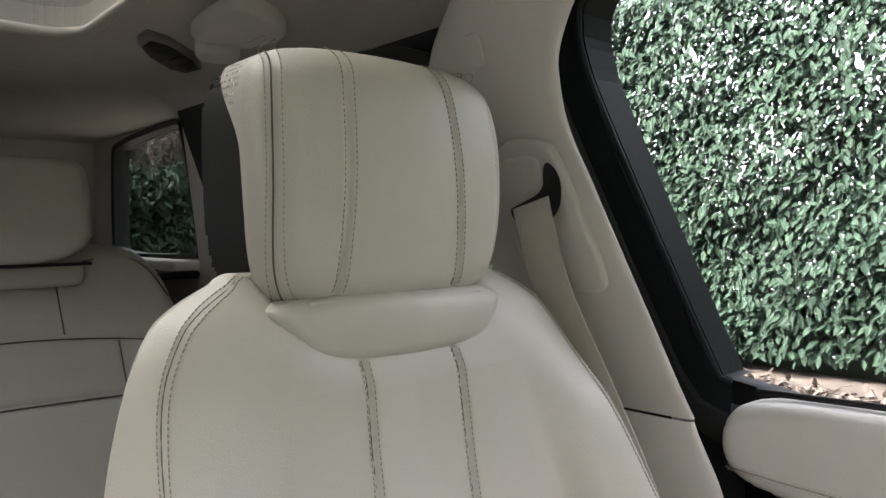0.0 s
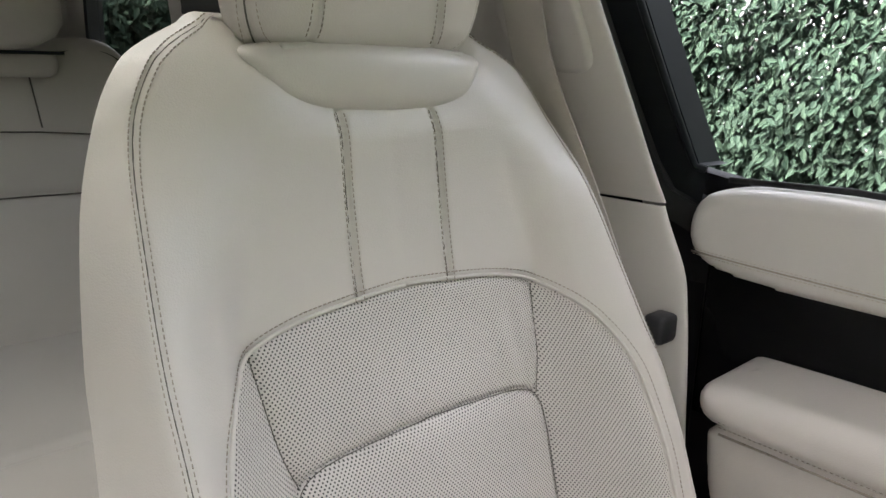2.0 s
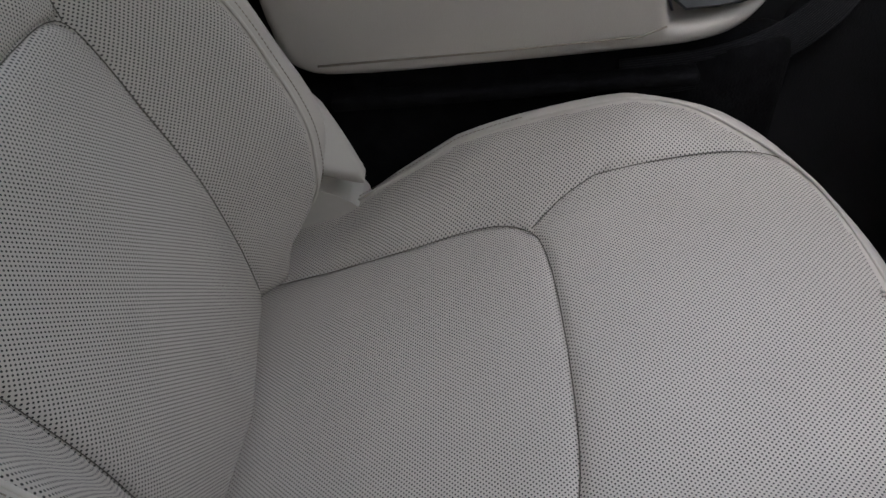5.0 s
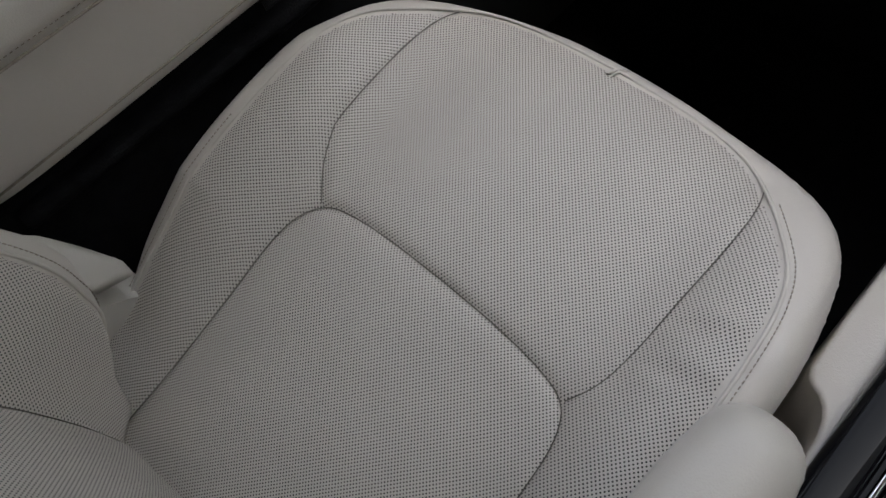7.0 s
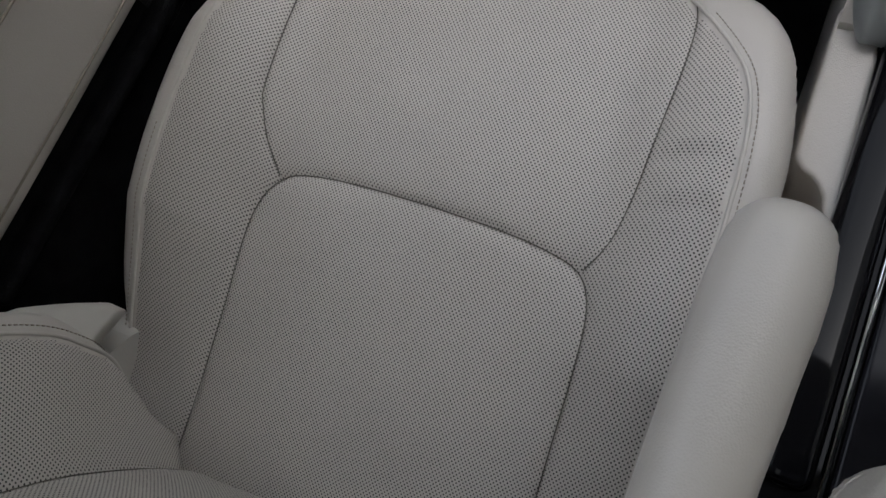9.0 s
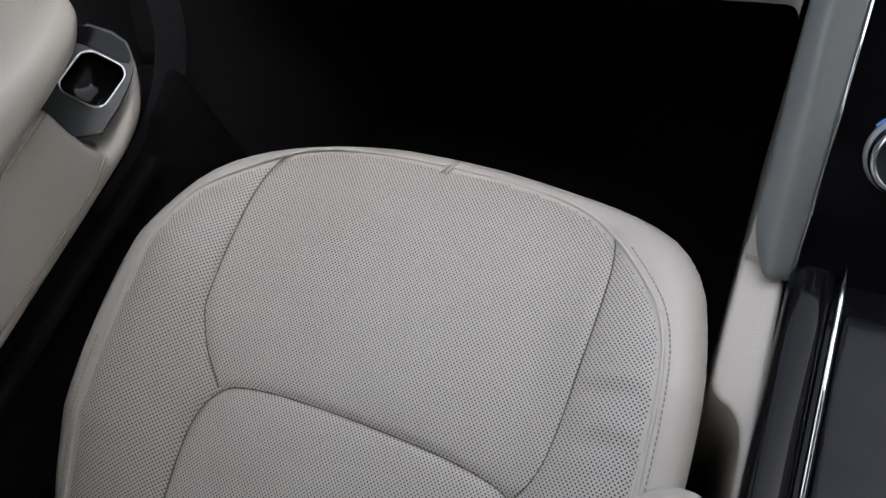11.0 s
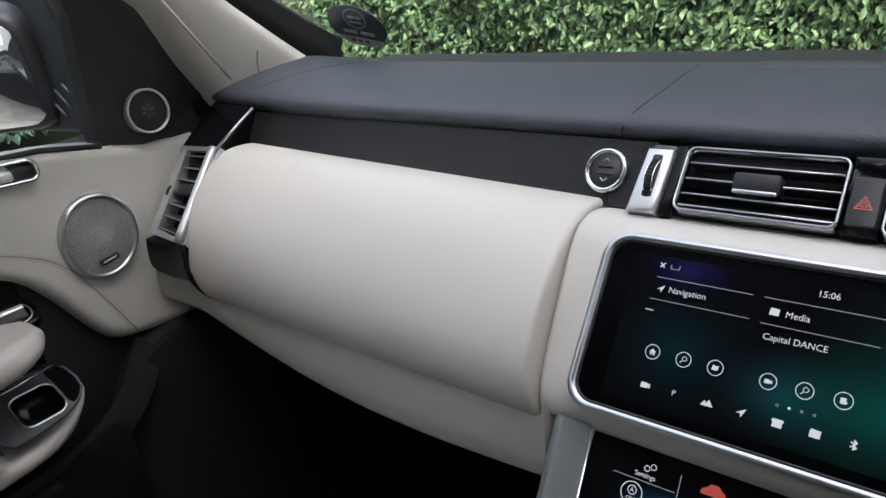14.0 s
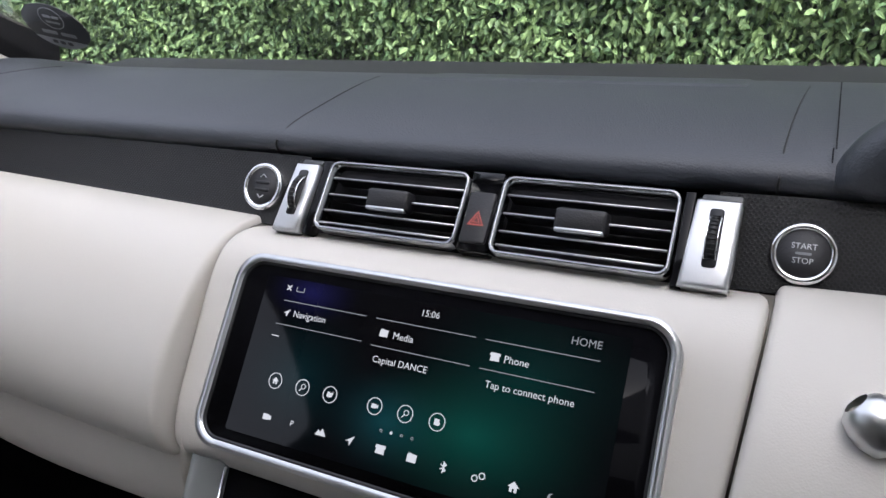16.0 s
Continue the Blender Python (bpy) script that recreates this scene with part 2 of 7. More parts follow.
def smooth_curve(xs, ys, x):
    """Cubic interpolation with limited slopes."""
    xs, ys, x = np.asarray(xs, float), np.asarray(ys, float), np.asarray(x, float)
    h, d = np.diff(xs), np.diff(ys) / np.diff(xs)
    m = np.empty(len(xs))
    m[0], m[-1] = d[0], d[-1]
    m[1:-1] = np.where(d[:-1] * d[1:] > 0, 2 * d[:-1] * d[1:] / (d[:-1] + d[1:] + 1e-12), 0)
    k = np.clip(np.searchsorted(xs, x) - 1, 0, len(xs) - 2)
    t = np.clip((x - xs[k]) / h[k], 0, 1)
    return (ys[k] * (1 + 2 * t) * (1 - t) ** 2 + h[k] * m[k] * t * (1 - t) ** 2 + ys[k + 1] * t * t * (3 - 2 * t) + h[k] * m[k + 1] * t * t * (t - 1))


def dense(points, step):
    """A polyline with a point every step."""
    p = np.asarray(points, float)
    l = np.r_[0, np.cumsum(np.linalg.norm(np.diff(p, axis=0), axis=1))]
    n = max(2, int(l[-1] / step) + 1)
    u = np.linspace(0, l[-1], n)
    return np.stack([np.interp(u, l, p[:, k]) for k in range(p.shape[1])], 1)


def rounded(points, r=2, closed=True):
    """Corner-cutting of a polygon, r times."""
    p = np.asarray(points, float)
    for _ in range(r):
        if closed:
            q = np.roll(p, -1, 0)
            p = np.stack([0.75 * p + 0.25 * q, 0.25 * p + 0.75 * q], 1).reshape(-1, p.shape[1])
        else:
            a, b = p[:-1], p[1:]
            mid = np.stack([0.75 * a + 0.25 * b, 0.25 * a + 0.75 * b], 1).reshape(-1, p.shape[1])
            p = np.r_[p[:1], mid[1:-1], p[-1:]]
    return p


def nearest(pts, line):
    """Distance to, and index of, the nearest of the line's points."""
    best, idx = np.empty(len(pts)), np.empty(len(pts), int)
    for i in range(0, len(pts), 4000):
        d = ((pts[i:i + 4000, None, :] - line[None]) ** 2).sum(-1)
        idx[i:i + 4000] = d.argmin(1)
        best[i:i + 4000] = d[np.arange(len(d)), idx[i:i + 4000]]
    return np.sqrt(best), idx


def inside(pts, poly):
    x, y = pts[:, 0], pts[:, 1]
    ok = np.zeros(len(pts), bool)
    for (ax, ay), (bx, by) in zip(poly, np.roll(poly, -1, 0)):
        cross = (ay > y) != (by > y)
        ok ^= cross & (x < (bx - ax) * (y - ay) / (by - ay + 1e-15) + ax)
    return ok


def pad(outline, height, r, wall, res):
    """A padded panel: a height field within an outline, rounded by r at its rim, with a wall that goes down by `wall`.
    Returns corners (a, b, h), faces and the corners' distance inside the rim (negative on the wall)."""
    poly = np.asarray(outline, float)
    rim = dense(np.r_[poly, poly[:1]], res * 0.5)[:-1]
    lo, hi = poly.min(0) - wall - res, poly.max(0) + wall + res
    na, nb = int((hi[0] - lo[0]) / res) + 2, int((hi[1] - lo[1]) / res) + 2
    a, b = np.meshgrid(np.linspace(lo[0], hi[0], na), np.linspace(lo[1], hi[1], nb), indexing="ij")
    pts = np.stack([a.ravel(), b.ravel()], 1)
    d, idx = nearest(pts, rim)
    inn = inside(pts, poly)
    pos = np.where(inn[:, None], pts, rim[idx])
    near = (~inn) & (d < res * 0.6)
    h = height(pos[:, 0], pos[:, 1])
    q = np.clip(r - np.where(inn, d, 0), 0, r)
    h = h - (r - np.sqrt(np.maximum(r * r - q * q, 0)))
    h = np.where(inn, h, h - np.minimum(d, wall))
    keep = inn | (d < wall)
    i = np.arange(na * nb).reshape(na, nb)
    f = np.stack([i[:-1, :-1], i[1:, :-1], i[1:, 1:], i[:-1, 1:]], -1).reshape(-1, 4)
    f = f[keep[f].all(1)]
    used = np.unique(f)
    renum = np.full(na * nb, -1)
    renum[used] = np.arange(len(used))
    return np.c_[pos, h][used], renum[f], np.where(inn, d, -d)[used]


def tube(points, radius, sides=8, closed=False, flat=1.0, up=(0, 0, 1)):
    """Corners and faces of a round bar along a polyline; radius may vary along it."""
    p = np.asarray(points, float)
    n = len(p)
    tg = np.gradient(p, axis=0) if not closed else np.roll(p, -1, 0) - np.roll(p, 1, 0)
    tg /= np.linalg.norm(tg, axis=1)[:, None] + 1e-12
    upv = np.tile(np.asarray(up, float), (n, 1))
    s = np.cross(tg, upv)
    bad = np.linalg.norm(s, axis=1) < 1e-3
    s[bad] = np.cross(tg[bad], (1, 0, 0))
    s /= np.linalg.norm(s, axis=1)[:, None]
    u = np.cross(s, tg)
    rad = np.broadcast_to(np.asarray(radius, float), (n,))
    an = np.linspace(0, 2 * np.pi, sides, endpoint=False)
    v = p[:, None] + rad[:, None, None] * (np.cos(an)[None, :, None] * s[:, None] + flat * np.sin(an)[None, :, None] * u[:, None])
    i = np.arange(n * sides).reshape(n, sides)
    j = np.roll(i, -1, 1)
    if closed:
        f = np.stack([i, j, np.roll(j, -1, 0), np.roll(i, -1, 0)], -1).reshape(-1, 4).tolist()
    else:
        f = np.stack([i[:-1], j[:-1], j[1:], i[1:]], -1).reshape(-1, 4).tolist()
        f += [list(i[0][::-1]), list(i[-1])]
    return v.reshape(-1, 3), f


def joined(pieces):
    vs, fs, n = [], [], 0
    for v, f in pieces:
        vs.append(np.asarray(v, float))
        fs += [[int(k) + n for k in q] for q in f]
        n += len(v)
    return np.concatenate(vs), fs


def stitches(lines, spacing=0.0042, length=0.0026, r=0.00034):
    """Small thread dashes along the lines given."""
    out = []
    for line in lines:
        p = dense(line, spacing)
        for a, b in zip(p[:-1], p[1:]):
            m, w = (a + b) / 2, (b - a) / (np.linalg.norm(b - a) + 1e-12)
            s = np.cross(w, (0.3, 0.5, 0.8))
            s /= np.linalg.norm(s) + 1e-12
            u = np.cross(w, s)
            c = [m + w * length / 2 * x + (s * y + u * z) * r for x in (-1, 1) for y, z in ((-1, -1), (1, -1), (1, 1), (-1, 1))]
            out.append((c, [(0, 1, 2, 3), (7, 6, 5, 4), (0, 4, 5, 1), (1, 5, 6, 2), (2, 6, 7, 3), (3, 7, 4, 0)]))
    return joined(out)


def block(lo, hi, bevel=0.004, seg=2, m=None):
    bm = bmesh.new()
    bmesh.ops.create_cube(bm, size=1)
    lo, hi = Vector(lo), Vector(hi)
    for v in bm.verts:
        v.co = Vector([(lo[k] + hi[k]) / 2 + v.co[k] * (hi[k] - lo[k]) for k in range(3)])
    if bevel:
        bmesh.ops.bevel(bm, geom=bm.edges[:], offset=bevel, segments=seg, affect="EDGES", profile=0.5)
    if m is not None:
        bmesh.ops.transform(bm, matrix=m, verts=bm.verts)
    return bm


def prism(poly, depth, m, bevel=0.0, seg=2):
    """A flat outline (a, b) given thickness from -depth to 0 along its normal, laid out by the matrix m."""
    bm = bmesh.new()
    vs = [bm.verts.new((a, b, 0)) for a, b in poly]
    f = bm.faces.new(vs)
    r = bmesh.ops.extrude_face_region(bm, geom=[f])
    bmesh.ops.translate(bm, verts=[v for v in r["geom"] if isinstance(v, bmesh.types.BMVert)], vec=(0, 0, -depth))
    bmesh.ops.recalc_face_normals(bm, faces=bm.faces[:])
    if bevel:
        top = [e for e in bm.edges if all(abs(v.co.z) < 1e-7 for v in e.verts)]
        bmesh.ops.bevel(bm, geom=top, offset=bevel, segments=seg, affect="EDGES", profile=0.5)
    bmesh.ops.transform(bm, matrix=m, verts=bm.verts)
    return bm


def lathe(profile, m, n=48, cap=True):
    """A turned shape: profile of (radius, height), about the local z of m."""
    p = np.asarray(profile, float)
    an = np.linspace(0, 2 * np.pi, n, endpoint=False)
    v = np.stack([p[:, None, 0] * np.cos(an), p[:, None, 0] * np.sin(an), np.broadcast_to(p[:, None, 1], (len(p), n))], -1).reshape(-1, 3)
    i = np.arange(len(p) * n).reshape(len(p), n)
    j = np.roll(i, -1, 1)
    f = np.stack([i[:-1], j[:-1], j[1:], i[1:]], -1).reshape(-1, 4).tolist()
    if cap:
        f.append(list(i[-1]))
    w = np.array([list(m @ Vector(q)) for q in v])
    return w, f, v[:, :2]


def axes(o, right, up):
    r, u = Vector(right).normalized(), Vector(up).normalized()
    n = r.cross(u).normalized()
    u = n.cross(r)
    return Matrix(((r.x, u.x, n.x, o[0]), (r.y, u.y, n.y, o[1]), (r.z, u.z, n.z, o[2]), (0, 0, 0, 1)))


def rrect(w, h, r, n=6, cx=0.0, cy=0.0):
    out = []
    for sx, sy, a0 in ((1, 1, 0), (-1, 1, 90), (-1, -1, 180), (1, -1, 270)):
        for k in range(n + 1):
            a = radians(a0 + 90 * k / n)
            out.append((cx + sx * (w / 2 - r) + r * math.cos(a), cy + sy * (h / 2 - r) + r * math.sin(a)))
    return np.array(out)


def frame_ring(outer, inner, depth, m, bevel=0.0):
    """A flat ring between two outlines with the same count of corners."""
    n = len(outer)
    v = [(*p, 0) for p in outer] + [(*p, 0) for p in inner] + [(*p, -depth) for p in outer] + [(*p, -depth) for p in inner]
    f = []
    for k in range(n):
        j = (k + 1) % n
        f += [(k, j, n + j, n + k), (2 * n + k, 2 * n + j, j, k), (n + k, n + j, 3 * n + j, 3 * n + k)]
    return [list(m @ Vector(q)) for q in v], f


def letters(text, size, m, material, parent, name="lettering", align="LEFT"):
    cu = bpy.data.curves.new(name, "FONT")
    cu.body, cu.size, cu.align_x, cu.align_y = text, size, align, "CENTER"
    cu.resolution_u = 3
    tmp = bpy.data.objects.new(name, cu)
    scene.collection.objects.link(tmp)
    me = bpy.data.meshes.new_from_object(tmp.evaluated_get(bpy.context.evaluated_depsgraph_get()))
    bpy.data.objects.remove(tmp)
    me.transform(m)
    me.materials.clear()
    me.materials.append(material)
    return tag(new(name, me), "", parent)


# ---- the front passenger seat ----
XS = -0.404  # its middle
ZK = [0.70, 0.87, 0.95, 1.05, 1.13, 1.19, 1.22, 1.30, 1.36, 1.40, 1.425]
KNOTS = dict(
    yc=[0.076, 0.069, 0.057, 0.031, 0.004, -0.024, -0.036, -0.052, -0.060, -0.070, -0.085],
    si=[0.140, 0.127, 0.126, 0.125, 0.124, 0.135, 0.142, 0.120, 0.110, 0.085, 0.060],
    yi=[0.058, 0.060, 0.053, 0.027, 0.000, -0.020, -0.029, -0.045, -0.056, -0.070, -0.087],
    sp=[0.200, 0.195, 0.193, 0.198, 0.194, 0.180, 0.173, 0.168, 0.150, 0.115, 0.085],
    yp=[0.110, 0.128, 0.128, 0.100, 0.060, 0.018, 0.000, -0.030, -0.058, -0.075, -0.090],
    ss=[0.215, 0.215, 0.215, 0.216, 0.216, 0.214, 0.213, 0.205, 0.190, 0.168, 0.138],
    ys=[0.120, 0.135, 0.135, 0.105, 0.072, 0.038, 0.020, -0.025, -0.068, -0.085, -0.095],
    so=[0.255, 0.255, 0.255, 0.254, 0.250, 0.243, 0.240, 0.230, 0.208, 0.182, 0.150],
    yo=[0.050, 0.065, 0.060, 0.040, 0.010, -0.020, -0.035, -0.055, -0.085, -0.106, -0.115],
    yb=[-0.10, -0.11, -0.115, -0.125, -0.13, -0.135, -0.14, -0.145, -0.148, -0.15, -0.15])


def back_knots(z):
    return {k: float(smooth_curve(ZK, v, z)) for k, v in KNOTS.items()}


def back_y(s, z):
    k = back_knots(z)
    return smooth_curve([0, k["si"], k["sp"], k["ss"], k["so"]], [k["yc"], k["yi"], k["yp"], k["ys"], k["yo"]], np.abs(s))


ARCH = rounded([(0, 1.230), (0.046, 1.228), (0.10, 1.223), (0.138, 1.214), (0.165, 1.197), (0.182, 1.175), (0.193, 1.148), (0.195, 1.12), (0.197, 1.05), (0.187, 0.95), (0.182, 0.87), (0.178, 0.84)], 2, False)
TSEAM = rounded([(0, 1.134), (0.07, 1.130), (0.108, 1.126), (0.126, 1.114), (0.127, 1.085), (0.125, 1.05), (0.126, 0.95), (0.127, 0.87), (0.135, 0.79), (0.138, 0.74)], 2, False)
USEAM = rounded([(0.122, 1.118), (0.132, 1.145), (0.136, 1.175), (0.141, 1.211)], 2, False)
CENTRE = np.array([(0.046, 1.228), (0.046, 1.30), (0.045, 1.385)])
SIDE = np.array([(float(smooth_curve(ZK, KNOTS["ss"], z)), z) for z in np.r_[np.linspace(0.905, 1.42, 54), np.linspace(1.423, 1.4325, 6)]])

SIDE_DOOR = SIDE + np.stack([0.03 * np.clip((1.17 - SIDE[:, 1]) / 0.15, 0, 1), 0 * SIDE[:, 1]], 1)  # wraps further round by the door


def cut_z(a):
    """Height at which the bolsters end, above the recliner covers."""
    return 0.832 + 1.75 * (a - 0.165) - 0.2 * (1 - np.clip((a - 0.142) / 0.022, 0, 1)) ** 2


def tuck(a, z):
    """How far the leather has rounded back near that end."""
    q = np.where(a > 0.142, np.clip(0.05 - (z - cut_z(a)), 0, 0.05), 0) * np.clip((a - 0.142) / 0.022, 0, 1)
    # the foot of the padding rolls under where it meets the cushion
    r = np.clip(0.836 - z, 0, 0.032)
    return np.maximum(0.05 - np.sqrt(np.maximum(0.05 ** 2 - q * q, 0)), 0.032 - np.sqrt(np.maximum(0.032 ** 2 - r * r, 0)))


def top_round(z):
    """1 below the shoulder's rounding, 0 at its crest."""
    return math.sqrt(max(0, 1 - (max(z - 1.395, 0) / 0.0387) ** 2))


def over_top(s, y, z):
    """Rounds a point of the padding over the shoulder; the top dips where the headrest stands."""
    q = top_round(z)
    s, y = s * (1 - 0.18 * (1 - q)), -0.120 + (y + 0.120) * (0.25 + 0.75 * q)
    dip = np.clip((0.130 - np.abs(s)) / 0.085, 0, 1)
    return s, y, z if z <= 1.345 else 1.345 + (z - 1.345) * (0.98 - 0.48 * dip * dip * (3 - 2 * dip))


def inboard(s, z):
    """The backrest is narrower beside its folding armrest."""
    w = np.clip((1.14 - np.asarray(z, float)) / 0.07, 0, 1)
    s = np.asarray(s, float)
    return s - np.clip(s - 0.205, 0, 1) * 0.6 * w * w * (3 - 2 * w)


def on_back(line, lift=0.0, mirror=1):
    l = dense(line, 0.002)
    out = []
    for s, z in l:
        if z > cut_z(s) + 0.004:
            hs, hy, hz = over_top(s, float(back_y(s, min(z, 1.425))) + lift, z)
            up = lift * (1 - top_round(z))
            out.append((float(inboard(mirror * hs, z)) + XS, hy - float(tuck(s, z)), hz + up))
    return np.array(out)


def beside(line, off):
    """The line moved sideways by off, within its own plane."""
    l = dense(line, 0.003)
    g = np.gradient(l, axis=0)
    g /= np.linalg.norm(g, axis=1)[:, None] + 1e-12
    return l + off * np.stack([-g[:, 1], g[:, 0]], 1)


seat = thing("passenger_seat", "ivory leather front passenger seat with perforated panels and stitched seams", "car seat", at=(XS, 0.25, 0.5))


def build_backrest():
    zs = np.r_[np.linspace(0.72, 1.425, 300), 1.429, 1.432, 1.4335]
    half_f, half_s = 130, 46
    rows = []
    for z in zs:
        k = back_knots(min(z, 1.425))
        sf = k["so"] * np.sin(np.linspace(0, np.pi / 2, half_f)) ** 0.9
        yf = smooth_curve([0, k["si"], k["sp"], k["ss"], k["so"]], [k["yc"], k["yi"], k["yp"], k["ys"], k["yo"]], sf)
        ctrl = rounded([(k["so"], k["yo"]), (k["so"] - 0.006, k["yo"] - 0.02), (k["so"] - 0.028, min(k["yo"] - 0.05, k["yb"] + 0.05)), (k["so"] - 0.06, k["yb"]), (0, k["yb"] - 0.004)], 3, False)
        c = dense(ctrl, 0.001)
        c = c[np.linspace(0, len(c) - 1, half_s).astype(int)][1:]
        hs, hy = np.r_[sf, c[:, 0]], np.r_[yf, c[:, 1]]
        hs, hy, _ = over_top(hs, hy, z)
        rows.append(np.stack([np.r_[-hs[::-1], hs[1:]], np.r_[hy[::-1], hy[1:]], np.full(2 * len(hs) - 1, z)], 1))
    g = np.array(rows)
    nz, nc = g.shape[:2]
    flat = g.reshape(-1, 3).copy()
    front = np.zeros((nz, nc), bool)
    mid = nc // 2
    front[:, mid - half_f + 1:mid + half_f] = True
    front = front.ravel()
    # seams pressed into the padding, panels swelling between them
    a = np.abs(flat[:, 0])
    pts = np.stack([a, flat[:, 2]], 1)
    du = np.zeros(len(flat))
    lines3 = [np.array([(s, float(back_y(s, z)), z) for s, z in dense(l, 0.003)]) for l in (ARCH, TSEAM, USEAM)]
    p3 = np.stack([a, flat[:, 1], flat[:, 2]], 1)
    sel = np.where(front & (flat[:, 2] < 1.28))[0]
    for l, fine, wide in zip(lines3, (0.0026, 0.0042, 0.0036), (0.0012, 0.0034, 0.0026)):
        dist = nearest(p3[sel], l)[0]
        du[sel] += -fine * np.exp(-(dist / 0.0026) ** 2) - wide * np.exp(-(dist / 0.012) ** 2)
    sel2 = np.where(front & (flat[:, 2] > 1.20))[0]
    for l, dep in ((CENTRE, 0.004), (SIDE, 0.0014)):
        l3 = np.array([(*over_top(s, float(back_y(s, min(z, 1.425))), z)[:2], z) for s, z in dense(l, 0.003)])
        s_ = np.where(front)[0] if l is SIDE else sel2
        d_ = nearest(p3[s_], l3)[0]
        du[s_] += -dep * np.exp(-(d_ / 0.003) ** 2)
    # soft creases in the upper insert
    z_, s_ = flat[:, 2], flat[:, 0]
    fold = s_ + 0.10 * (z_ - 1.14) * np.sign(s_)
    crease = (np.sin(fold * 250 + 1.5 * np.sin(s_ * 31)) * (0.5 + 0.5 * np.sin(s_ * 47 + 0.8)) * (0.35 + 0.9 * np.exp(-((s_ + 0.10) / 0.03) ** 2) + 0.9 * np.exp(-((s_ - 0.075) / 0.035) ** 2))
              + 0.5 * np.sin(fold * 118 + 0.7) * np.exp(-((np.abs(s_) - 0.09) / 0.05) ** 2))
    du += np.where(front, 0.0015 * crease * np.exp(-((z_ - 1.168) / 0.034) ** 2) * np.clip((0.133 - a) / 0.012, 0, 1), 0)
    flat[:, 1] += du
    # the top dips between the shoulders, where the headrest stands
    dip = np.clip((0.130 - a) / 0.085, 0, 1)
    dip = dip * dip * (3 - 2 * dip)
    flat[:, 2] = np.where(flat[:, 2] > 1.345, 1.345 + (flat[:, 2] - 1.345) * (0.98 - 0.48 * dip), flat[:, 2])
    # the bolsters end rounded above the recliner covers
    cutz = cut_z(a)
    e = flat[:, 2] - cutz
    flat[:, 1] -= np.where(front, tuck(a, flat[:, 2]), 0)
    under = (e < 0) & (a > 0.142)
    flat[:, 1] += np.where(under & front, np.maximum(e, -0.10), 0)
    flat[:, 2] = np.where(under, cutz, flat[:, 2])
    i = np.arange(nz * nc).reshape(nz, nc)
    f = np.stack([i[:-1, :-1], i[:-1, 1:], i[1:, 1:], i[1:, :-1]], -1).reshape(-1, 4)
    ce = flat[f].mean(1)
    flat[:, 0] = inboard(flat[:, 0], flat[:, 2])
    ca, cz = np.abs(ce[:, 0]), ce[:, 2]
    arch_s = np.interp(cz, ARCH[::-1, 1], ARCH[::-1, 0])
    k_out = int(np.argmax(ARCH[:, 0])) + 1
    below = (cz < np.interp(ca, ARCH[:k_out, 0], ARCH[:k_out, 1])) & (ca < arch_s)
    t_s = np.interp(cz, TSEAM[::-1, 1], TSEAM[::-1, 0])
    us = np.interp(cz, USEAM[:, 1], USEAM[:, 0])
    isf = front[f].all(1)
    lower = isf & below & (ca < t_s) & (cz < 1.134)
    upper = isf & below & ~lower & (ca < us) & (cz > 1.11)
    bol = isf & below & ~lower & ~upper
    ss_ = np.interp(cz, SIDE[:, 1], SIDE[:, 0])
    cover = isf & ~below & (ca < ss_)
    rest = ~(lower | upper | bol | cover)
    world_v = flat + (XS, 0, 0)
    # on the bolsters the width is measured along the leather
    arc = np.zeros((nz, nc))
    st = np.linalg.norm(np.diff(g[:, :, :2], axis=1), axis=2)
    arc[:, mid + 1:] = np.cumsum(st[:, mid:], 1)
    arc[:, :mid] = -np.cumsum(st[:, :mid][:, ::-1], 1)[:, ::-1]
    uv = np.stack([arc.ravel(), flat[:, 2]], 1)

    def cut(name, mask, material, label):
        ff = f[mask]
        used = np.unique(ff)
        re = np.full(len(flat), -1)
        re[used] = np.arange(len(used))
        return sheet(name, world_v[used], re[ff], material, seat, label, uv=uv[used])

    cut("backrest_insert", lower, PERF, "perforated ivory leather")
    cut("shoulder_insert", upper, PERF, "perforated ivory leather, lightly creased")
    cut("backrest_bolster", bol & (ce[:, 0] < 0), PERF, "perforated ivory leather")
    cut("backrest_bolster", bol & (ce[:, 0] > 0), PERF, "perforated ivory leather")
    cut("backrest_cover", cover, LEATHER, "smooth ivory leather")
    cut("backrest_shell", rest, LEATHER, "smooth ivory leather")
    cap = flat[-nc:]
    h = nc // 2
    fs = [(k, k + 1, nc - 2 - k, nc - 1 - k) for k in range(h - 1)]
    sheet("backrest_cap", cap + (XS, 0, 0), fs, LEATHER, seat)
    for mirror in (1, -1):
        v, ff = tube(on_back(beside(ARCH, 0.0022), -0.0012, mirror)[::2], 0.0017, 6)
        sheet("piping", v, ff, PIPING, seat, "ivory leather piping")
    for mirror in (1, -1):
        for l in (TSEAM, USEAM, CENTRE, SIDE if mirror > 0 else SIDE_DOOR):
            v, ff = tube(on_back(l, (-0.0014 if len(l) == 60 else -0.0034 if l is CENTRE else -0.0050), mirror)[::2], 0.00045, 5)
            sheet("seam", v, ff, SEAM, seat)
    lines = []
